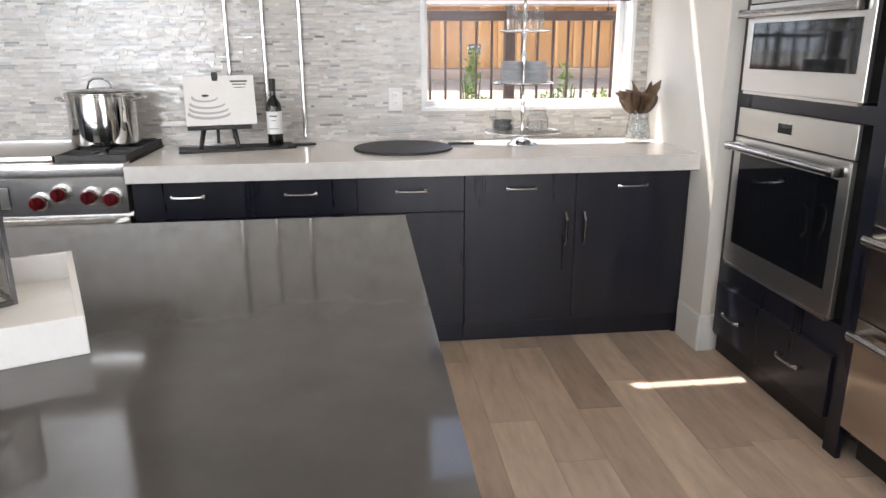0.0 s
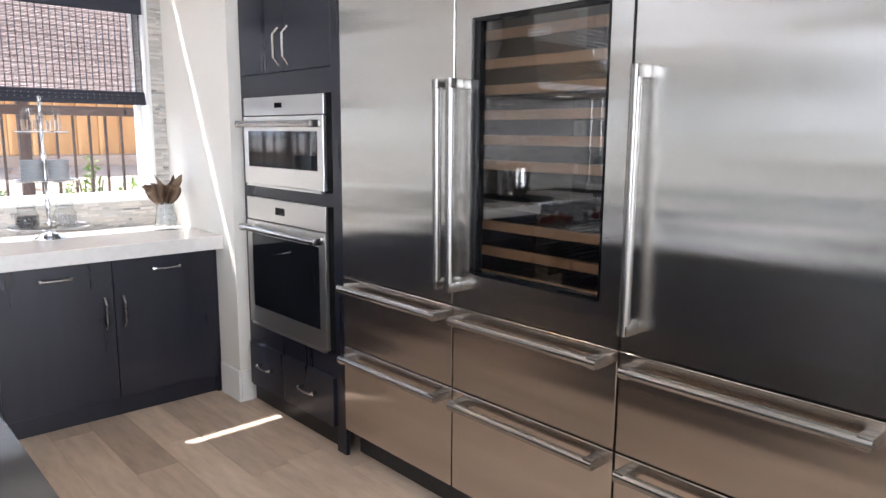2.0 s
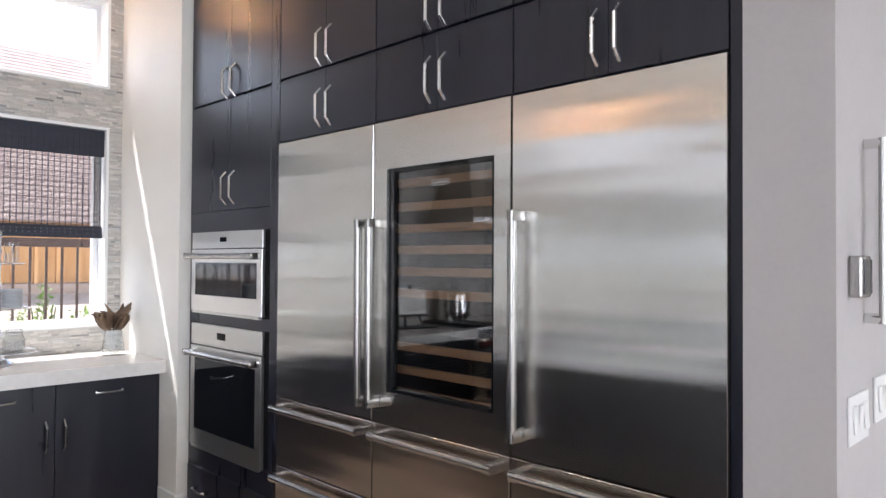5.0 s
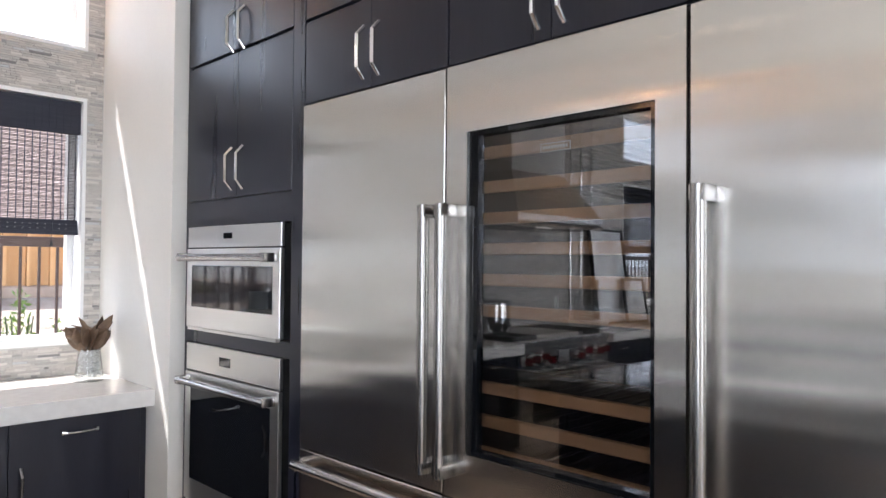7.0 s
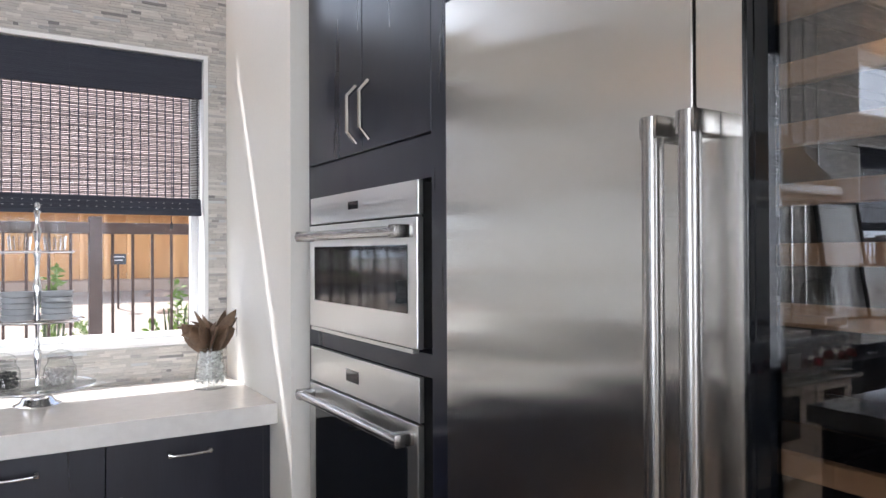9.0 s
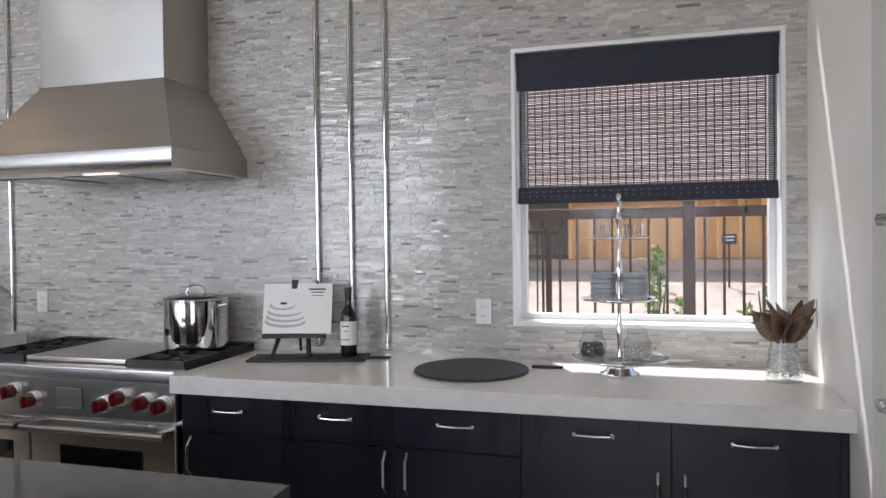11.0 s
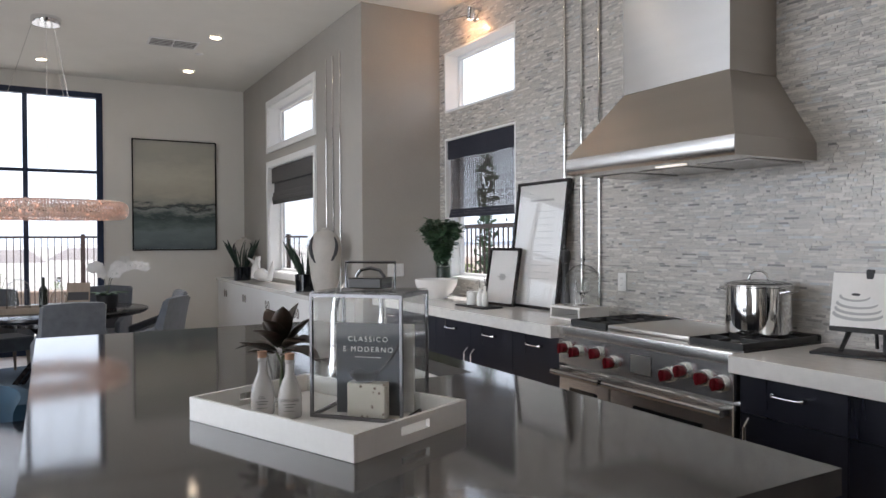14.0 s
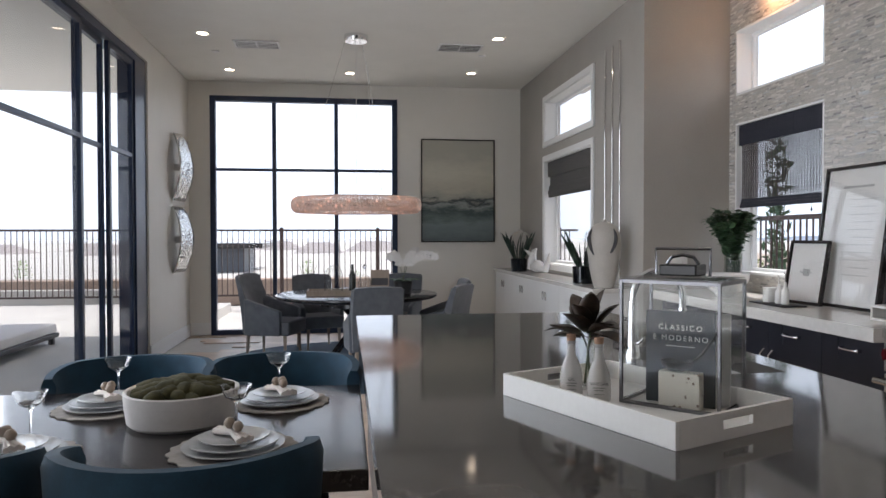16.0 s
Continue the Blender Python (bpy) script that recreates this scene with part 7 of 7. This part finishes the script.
ceiling_vent(-6.73, -0.20, "white slatted ceiling vent near sliding doors")
ceiling_vent(-6.57, 2.09, "white slatted ceiling vent near greige wall")
for x, y in ((-7.1, -0.72), (-6.9, 2.42)):
    o = thing("smoke_detector", (x, y, H), "small flat white ceiling sensor disc", "smoke detector", "ceiling sensors")
    part("disc", lathe([(0, -0.012), (0.035, -0.012), (0.045, -0.004), (0.046, 0), (0, 0)], 24), TRIM_PAINT, o, smooth="auto")
CH = Vector((-6.25, 0.90, 1.725))
ch = thing("ring_chandelier", CH, "large lit crystal bead ring chandelier on cables", "chandelier")
part("canopy", lathe([(0, H - 0.002 - CH.z), (0.13, H - 0.002 - CH.z), (0.13, H - 0.045 - CH.z), (0.12, H - 0.066 - CH.z), (0, H - 0.066 - CH.z)], 36), CHROME, ch, smooth="auto")
R = 0.63
part("inner_ring", tube([(R * math.cos(a), R * math.sin(a), 0) for a in np.linspace(0, 2 * math.pi, 64, endpoint=False)], 0.035, 8, closed=True), CHROME, ch, smooth="auto")
rng = random.Random(12)
bm = bmesh.new()
verts, faces = [], []
for k in range(160):
    a = 2 * math.pi * k / 160
    for j in range(15):
        b2 = 2 * math.pi * (j + 0.5 * (k % 2)) / 15
        rr, zz = R + 0.068 * math.cos(b2), 0.078 * math.sin(b2)
        c0 = Vector((rr * math.cos(a), rr * math.sin(a), zz))
        s = 0.0125 + 0.004 * rng.random()
        q = len(verts)
        tang = Vector((-math.sin(a), math.cos(a), 0))
        out = Vector((math.cos(a) * math.cos(b2), math.sin(a) * math.cos(b2), math.sin(b2)))
        side = tang.cross(out)
        verts += [tuple(c0 + v * s) for v in (tang, -tang, out * 0.7, -out * 0.7, side * 1.25, -side * 1.25)]
        faces += [(q + i, q + j2, q + k2) for i in (0, 1) for j2, k2 in ((2, 4), (4, 3), (3, 5), (5, 2))]
me = bpy.data.meshes.new("crystal_beading")
me.from_pydata(verts, [], faces)
me.materials.append(CRYSTAL)
o = new("crystal_beading", me)
o.parent = ch
tagged(o, "sparkling lit cut crystal beads", kind="stuff")
for a in (0.4, 2.5, 4.6):
    part("cable", tube([(0.12 * math.cos(a), 0.12 * math.sin(a), H - 0.066 - CH.z), (R * math.cos(a), R * math.sin(a), 0.10)], 0.002, 5), CHROME, ch)
part("power_cord", tube([(0, 0, H - 0.066 - CH.z), (0, 0, 0.06), (0.3, 0, 0.02), (R - 0.03, 0, 0)], 0.003, 5), PLASTIC, ch)


def picture_light(x):
    o = thing("wall_spotlight", (x, YN - 0.008, 3.36), "polished chrome wall spotlight above window, lit", "wall light", "chrome wall spotlights")
    bp = part("wall_plate", lathe([(0, 0), (0.055, 0), (0.055, 0.012), (0.03, 0.02), (0, 0.02)], 28), CHROME, o, smooth="auto")
    bp.matrix_local = Matrix.Rotation(radians(90), 4, "X")
    part("bar", tube([(0, -0.03, 0.02), (-0.42, -0.10, 0.06)], 0.009, 10), CHROME, o, smooth="auto")
    part("head", tube([(0.05, -0.09, 0.06), (0.0, -0.07, -0.03)], 0.033, 20), CHROME, o, smooth="auto")
    part("bulb", lathe([(0, 0), (0.02, -0.002), (0, -0.012)], 16, at=(-0.002, -0.068, -0.034)), LAMP_GLOW, o)
    l = new("spot_bulb", bpy.data.lights.new("spot_bulb", "POINT"))
    l.data.energy, l.data.color, l.data.shadow_soft_size = 2.2, (1.0, 0.50, 0.22), 0.02
    l.location = (x - 0.02, YN - 0.12, 3.28)


picture_light(-3.72)
picture_light(1.31)

# ---- outdoors ----
g = structure("ground", boxes((-300, -300, -0.5, 300, 300, -0.22)), CONCRETE, "pale paving and bare desert ground")


def fence(points, z0, height, spacing, post_every, group, post=0.09, rail=0.045):
    """Square pickets between a top and a bottom rail, with posts."""
    for (x0, y0), (x1, y1) in zip(points, points[1:]):
        L = math.hypot(x1 - x0, y1 - y0)
        a = math.atan2(y1 - y0, x1 - x0)
        o = thing("metal_fence", (x0, y0, z0), "dark brown metal picket fence outdoors", "fence", group)
        o.rotation_euler = (0, 0, a)
        part("top_rail", boxes((0, -rail / 2, height - rail, L, rail / 2, height), bevel=0.003), FENCE_BROWN, o)
        part("bottom_rail", boxes((0, -rail / 2, 0.10, L, rail / 2, 0.14)), FENCE_BROWN, o)
        n = int(L / spacing)
        me = None
        for k in range(1, n):
            x = k * spacing
            if me is None:
                p = part("picket", boxes((-0.009, -0.009, 0.141, 0.009, 0.009, height - rail - 0.001)), FENCE_BROWN, o)
                me = p.data
            else:
                p = new("picket", me)
                p.parent = o
            p.location = (x, 0, 0)
        me = None
        for k in range(int(L / post_every) + 1):
            if me is None:
                p = part("post", boxes((-post / 2, -post / 2, -0.3, post / 2, post / 2, height + 0.04), bevel=0.004), FENCE_BROWN, o)
                me = p.data
            else:
                p = new("post", me)
                p.parent = o
            p.location = (k * post_every, 0, 0)


fence([(-14.3, -9.0), (-14.3, 6.15)], -0.02, 1.56, 0.115, 2.1, "patio fence", 0.08)
fence([(-12.0, 6.15), (-0.4, 6.15)], -0.2, 1.84, 0.115, 2.25, "side yard fence", 0.10, 0.06)
fence([(-0.4, 6.15), (4.1, 6.15)], -0.2, 1.87, 0.125, 2.02, "side yard fence", 0.08, 0.075)
fence([(-4.0, 9.5), (0.33, 9.5)], -0.2, 1.75, 0.14, 2.1, "far yard fence", 0.07, 0.05)

bl = thing("low_block_wall", (-0.5, 7.6, -0.22), "low tan stone block garden wall", "wall")
me = None
for r in range(3):
    for k in range(9):
        x = -1.6 + k * 0.42 + 0.2 * (r % 2)
        if me is None:
            b = part("block", boxes((-0.205, -0.12, 0.0, 0.205, 0.12, 0.19), bevel=0.012), STONE_BLOCK, bl)
            me = b.data
        else:
            b = new("block", me)
            b.parent = bl
        b.location = (x, 0, 0.195 * r)


def shrub(x, y, z, h, w, n, seed, mat=SHRUB, label="bright green leafy shrub beyond the fence"):
    s = thing("shrub", (x, y, z), label, "shrub", "shrubs outdoors")
    r = random.Random(seed)
    for k in range(5):
        a = k * 1.3
        part("stem", tube([(0, 0, 0), (0.12 * w * math.cos(a), 0.12 * w * math.sin(a), h * 0.5), (0.3 * w * math.cos(a), 0.3 * w * math.sin(a), h * 0.9)], [0.018, 0.012, 0.005], 5), STEM, s)
    verts, faces = [], []
    for k in range(n):
        a, f = r.random() * 6.28, r.random()
        rad = w * 0.5 * math.sqrt(r.random()) * (1.0 - 0.55 * f) * (0.7 + 0.5 * noise.noise(Vector((x + a, y, f * 3))))
        c = Vector((rad * math.cos(a), rad * math.sin(a), h * (0.08 + 0.95 * f)))
        d = Vector((r.gauss(0, 1), r.gauss(0, 1), r.gauss(0.6, 0.8))).normalized()
        e = d.cross(Vector((r.gauss(0, 1), r.gauss(0, 1), r.gauss(0, 1)))).normalized()
        l = r.uniform(0.04, 0.10) * max(0.8, h / 1.5)
        q = len(verts)
        verts += [tuple(c), tuple(c + d * l * 0.5 + e * l * 0.18), tuple(c + d * l), tuple(c + d * l * 0.5 - e * l * 0.18)]
        faces.append((q, q + 1, q + 2, q + 3))
    me = bpy.data.meshes.new("foliage")
    me.from_pydata(verts, [], faces)
    me.materials.append(mat)
    o = new("foliage", me)
    o.parent = s
    tagged(o, kind="stuff")


for k, (x, y, h, w) in enumerate(((1.40, 6.75, 1.55, 0.30), (1.62, 7.3, 1.1, 0.3), (2.24, 6.7, 1.4, 0.34), (2.08, 6.8, 1.1, 0.3), (0.55, 7.3, 0.9, 0.5), (2.75, 7.2, 1.15, 0.55), (3.4, 7.0, 1.0, 0.6), (5.2, 8.3, 1.9, 0.9), (6.6, 9.5, 1.6, 1.2), (3.3, 11.5, 0.9, 1.0), (-1.9, 18.2, 2.6, 3.2), (-4.6, 18.0, 2.4, 3.4))):
    shrub(x, y, -0.22, h, w, 420, k)
for k, (x, y, h, w) in enumerate(((-8.9, 7.6, 3.3, 0.6), (-8.6, 7.0, 1.2, 1.3), (-6.0, 6.9, 1.1, 1.0), (-10.4, 7.4, 1.5, 1.6), (-12.4, 6.9, 1.3, 1.5))):
    shrub(x, y, -0.22, h, w, 480 if h > 2 else 900, 30 + k, GREEN_LEAF if h > 2 else SHRUB, "tall narrow dark green tree behind side fence" if h > 2 else "low bright green shrub behind side fence")
for k, (x, y) in enumerate(((-16.0, 1.6), (-16.3, 3.0), (-15.8, -0.2), (-17, 0.7), (-16.5, -3.0), (-16.0, -5.2))):
    shrub(x - 4, 1.6 * y, -0.6, 0.85 + 0.2 * (k % 3), 0.9, 380, 50 + k, SHRUB, "low olive shrub beyond patio fence")

# timber framed house under construction across the street
th = thing("timber_house", (5.0, 19.0, -0.22), "unfinished house of orange timber framing and sheathing", "house")
part("rear_wall", boxes((-12, 4.0, 1.101, -5.6, 4.2, 2.75)), CONCRETE, th, "pale finished rear wall")
part("foundation", boxes((-14, -0.4, -0.3, 14, 8, 1.10), bevel=0.03), STONE_BLOCK, th)
part("sheathing", boxes((-5.6, 0.4, 1.101, 12, 0.5, 2.65)), TIMBER, th, "orange wood sheathing")
me = None
for k in range(35):
    x = -5.5 + k * 0.5
    if me is None:
        b = part("stud", boxes((-0.035, -0.07, 1.102, 0.035, 0.07, 2.60)), TIMBER, th)
        me = b.data
    else:
        b = new("stud", me)
        b.parent = th
    b.location = (x, 0, 0)
part("top_plate", boxes((-12, -0.08, 2.601, 12, 0.08, 2.75)), TIMBER, th)
bm = bmesh.new()
nr = 40
for k in range(nr):
    f0, f1 = k / nr, (k + 1) / nr
    y0, z0, y1, z1 = -0.7 + 9 * f0, 2.62 + 6.5 * f0, -0.7 + 9 * f1, 2.62 + 6.5 * f1
    quad = [bm.verts.new(p) for p in ((-12.6, y0, z0 + 0.035), (12.6, y0, z0 + 0.035), (12.6, y1, z1), (-12.6, y1, z1))]
    lip = [bm.verts.new(p) for p in ((-12.6, y0, z0 - 0.02), (12.6, y0, z0 - 0.02))]
    bm.faces.new(quad)
    bm.faces.new((lip[0], lip[1], quad[1], quad[0]))
part("roof", bm, ROOF_TILE, th, "pinkish brown tiled roof courses")
part("roof_deck", boxes((-12.4, 0.0, 2.76, 12.4, 8.2, 2.80)), ROOF_TILE, th)
sg = thing("street_sign", (3.04, 17.0, 0.2), "small blue information sign on a stake", "sign")
part("stake", boxes((-0.02, -0.02, 0, 0.02, 0.02, 1.25)), FENCE_BROWN, sg)
part("board", boxes((-0.15, -0.035, 1.05, 0.15, -0.021, 1.27)), NAVY_COVER, sg, "dark blue board")
part("printed_lines", boxes((-0.11, -0.038, 1.20, 0.11, -0.0352, 1.22), (-0.09, -0.038, 1.13, 0.09, -0.0352, 1.15)), WHITE_INK, sg)

bm = bmesh.new()
prof = [(13.0, -0.222), (16.0, 0.15), (18.55, 0.62), (18.55, -0.222)]
ends = [[bm.verts.new((x, y, z)) for y, z in prof] for x in (-30, 36)]
for k in range(4):
    bm.faces.new((ends[0][k], ends[0][(k + 1) % 4], ends[1][(k + 1) % 4], ends[1][k]))
bm.faces.new(ends[0]), bm.faces.new(ends[1][::-1])
bmesh.ops.recalc_face_normals(bm, faces=bm.faces[:])
structure("bank", bm, GRAVEL_BANK, "sloping bare gravel bank before timber house")
bm = bmesh.new()
structure("road", boxes((-30, 10.6, -0.219, 36, 12.9, -0.20)), ASPHALT, "pale sunlit asphalt road")
structure("kerb", boxes((-30, 12.9, -0.219, 36, 13.05, -0.06), (-30, 10.45, -0.219, 36, 10.6, -0.06)), CONCRETE, "pale concrete kerb")
rngd = random.Random(31)
for k in range(16):
    x, y = rngd.uniform(-2, 9), rngd.uniform(15.2, 18.2)
    s = thing("rubble_stone", (x, y, 0.15 + (y - 16) * 0.184 - 0.03), "rough brown rubble stone on gravel bank", "stone", "stones on the bank")
    bm = bmesh.new()
    bmesh.ops.create_icosphere(bm, subdivisions=2, radius=rngd.uniform(0.12, 0.28), matrix=Matrix.Diagonal((1.3, 0.9, 0.6, 1)))
    for p in bm.verts:
        p.co += 0.06 * noise.noise_vector(p.co * 5 + Vector((k, 0, 0)))
    part("stone", bm, STONE_BLOCK, s)

# patio side
structure("patio", boxes((-14.0, -9.0, -0.219, -1.2, YSOUTH - 0.26, -0.03)), CONCRETE, "pale smooth concrete patio slab")
pl = thing("swimming_pool", (-17.4, -6.5, -0.22), "raised pool edge with pale blue water", "pool")
part("coping", boxes((-2.4, -2.6, 0, 2.4, -2.2, 0.42), (-2.4, 2.2, 0, 2.4, 2.6, 0.42), (-2.4, -2.2, 0, -2.0, 2.2, 0.42), (2.0, -2.2, 0, 2.4, 2.2, 0.42), bevel=0.01), CONCRETE, pl)
part("water", boxes((-1.995, -2.195, 0.0, 1.995, 2.195, 0.33)), POOL, pl)
pv = thing("pavilion", (-33, -5.7, -1.6), "distant flat roofed grey pavilion beyond fence", "building")
part("wall", boxes((-2.0, -2.0, 0, 2.0, 2.0, 2.45)), FABRIC, pv)
part("roof", boxes((-3.0, -3.0, 2.452, 3.0, 2.9, 2.68)), DARK_WOOD, pv, "dark flat overhanging roof")
rw = thing("retaining_wall", (-15.5, 0, -0.22), "low tan stone retaining wall behind patio fence", "wall")
part("wall", boxes((-0.2, -12, 0, 0.2, 12, 0.62), bevel=0.02), STONE_BLOCK, rw)
pt_ = thing("patio_bench", (-7.6, -3.4, -0.22), "low outdoor bench with pale cushions on patio", "bench")
part("frame", boxes((-0.9, -0.4, 0.28, 0.9, 0.4, 0.34), bevel=0.01), BLACK_METAL, pt_)
for x in (-0.8, 0.8):
    for y in (-0.34, 0.34):
        part("leg", boxes((x - 0.03, y - 0.03, 0, x + 0.03, y + 0.03, 0.28)), BLACK_METAL, pt_)
part("cushion", boxes((-0.88, -0.38, 0.342, 0.88, 0.38, 0.46), bevel=0.03, segments=3), PLASTER, pt_, "pale seat cushion", smooth="auto")
FAR_WALL = mottled("far_stucco", [(0.42, 0.40, 0.38), (0.52, 0.50, 0.47)], 0.9, 0.5)
FAR_ROOF = mottled("far_roof", [(0.26, 0.24, 0.24), (0.34, 0.31, 0.30)], 0.9, 0.5)
rng = random.Random(17)
for k in range(26):
    x, y = -62 - 5 * (k % 6) - 6 * rng.random(), -34 + 2.7 * k
    h, w = rng.uniform(2.2, 3.4), rng.uniform(4, 7)
    hs = thing("distant_house", (x, y, -3.6), "small pale stucco house far off in haze", "house", "houses on the far slope")
    part("wall", boxes((-3, -w / 2, 0, 3, w / 2, h)), FAR_WALL, hs)
    bm = bmesh.new()
    eave = [bm.verts.new(p) for p in ((-3.4, -w / 2 - 0.4, h), (3.4, -w / 2 - 0.4, h), (3.4, w / 2 + 0.4, h), (-3.4, w / 2 + 0.4, h))]
    ridge = [bm.verts.new(p) for p in ((0, -w / 4, h + 1.1), (0, w / 4, h + 1.1))]
    for f in ((0, 1, 4), (2, 3, 5)):
        bm.faces.new([(eave + ridge)[j] for j in f])
    for f in ((1, 2, 5, 4), (3, 0, 4, 5), (3, 2, 1, 0)):
        bm.faces.new([(eave + ridge)[j] for j in f])
    part("roof", bm, FAR_ROOF, hs, "low hipped grey roof")
hz = thing("hill_ridge", (-180, 0, -0.5), "low hills on the horizon, haze painted in blue grey", "hills", kind="structure")
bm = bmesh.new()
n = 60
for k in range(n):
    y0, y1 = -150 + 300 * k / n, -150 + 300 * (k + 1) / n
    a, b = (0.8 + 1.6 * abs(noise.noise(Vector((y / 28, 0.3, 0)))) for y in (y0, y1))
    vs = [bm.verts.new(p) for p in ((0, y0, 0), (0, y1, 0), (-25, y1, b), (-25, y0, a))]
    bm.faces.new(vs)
part("slope", bm, HAZE_TINT, hz)
bm = bmesh.new()
ring = [[bm.verts.new((280 * math.cos(2 * math.pi * k / 72), 280 * math.sin(2 * math.pi * k / 72), z)) for k in range(72)] for z in (-3, 60, 130)]
for a, b in zip(ring, ring[1:]):
    for k in range(72):
        bm.faces.new((a[(k + 1) % 72], a[k], b[k], b[(k + 1) % 72]))
structure("backdrop", bm, SKY_HAZE, "bright white hazy sky near the horizon")

# ---- floor planks and the mosaic strips passed nearest ----
PLANK_PATCH = (-0.6, 0.2, 2.3, 3.45)


def plank_run(width, length, x0, y0, x1, y1):
    """Rows of planks along y: (x, y, length), cut to the rooms."""
    rng = random.Random(4)
    out = []
    for i in range(int((x1 - x0) / width) + 1):
        u = x0 + i * width
        v = y0 - rng.random() * length
        while v < y1:
            L = length * rng.uniform(0.6, 1.2)
            a, b = max(v, y0), min(v + L, y1)
            if b - a > 0.02:
                out.append((u, a, min(width, x1 - u), b - a, -0.0006 * rng.random(), rng.random() * 50))
            v += L
    return out


def plank_mesh(rows):
    bm = bmesh.new()
    uv = bm.loops.layers.uv.new("uv")
    for u, v, w, L, z, r in rows:
        g = 0.0006
        quad = [(u + g, v + g), (u + w - g, v + g), (u + w - g, v + L - g), (u + g, v + L - g)]
        top = [bm.verts.new((a, b, z)) for a, b in quad]
        low = [bm.verts.new((a, b, -0.0115)) for a, b in quad]
        f = bm.faces.new(top)
        for lp, (a, b) in zip(f.loops, quad):
            lp[uv].uv = (a + r, b + 3 * r)
        for k in range(4):
            bm.faces.new((top[k], low[k], low[(k + 1) % 4], top[(k + 1) % 4]))
    return bm


slab = bpy.data.objects["floor_slab"]
slab.name = "floor"
tagged(slab, "greige oak plank floor with varied tones", "floor", kind="structure")
rows = [q for q in plank_run(0.185, 1.15, XFAR, -5.8, 6.0, YN) if q[0] > -1.2 or q[1] > YSOUTH - 0.2]
px0, py0, px1, py1 = PLANK_PATCH
near = [r for r in rows if px0 < r[0] + r[2] / 2 < px1 and r[1] < py1 and r[1] + r[3] > py0]
tagged(part("plank_field", plank_mesh([r for r in rows if r not in near]), OAK_FLOOR, slab), kind="stuff")
for u, v, w, L, z, r in near:
    p = part("plank", plank_mesh([(0, 0, w, L, z, r)]), OAK_PLANK, slab)
    p.location = (u, v, 0)
meshes = {}
for x, w, z, d in NEAR_STRIPS:
    key = round(w, 3)
    if key not in meshes:
        first_strip = part("mosaic_strip", boxes((0, 0, 0, w, 0.0075, 0.0109)), MOSAIC_PIECE, wall_n)
        meshes[key] = first_strip.data
        o = first_strip
    else:
        o = new("mosaic_strip", meshes[key])
        o.parent = wall_n
    o.location = (x, YN - d, z)
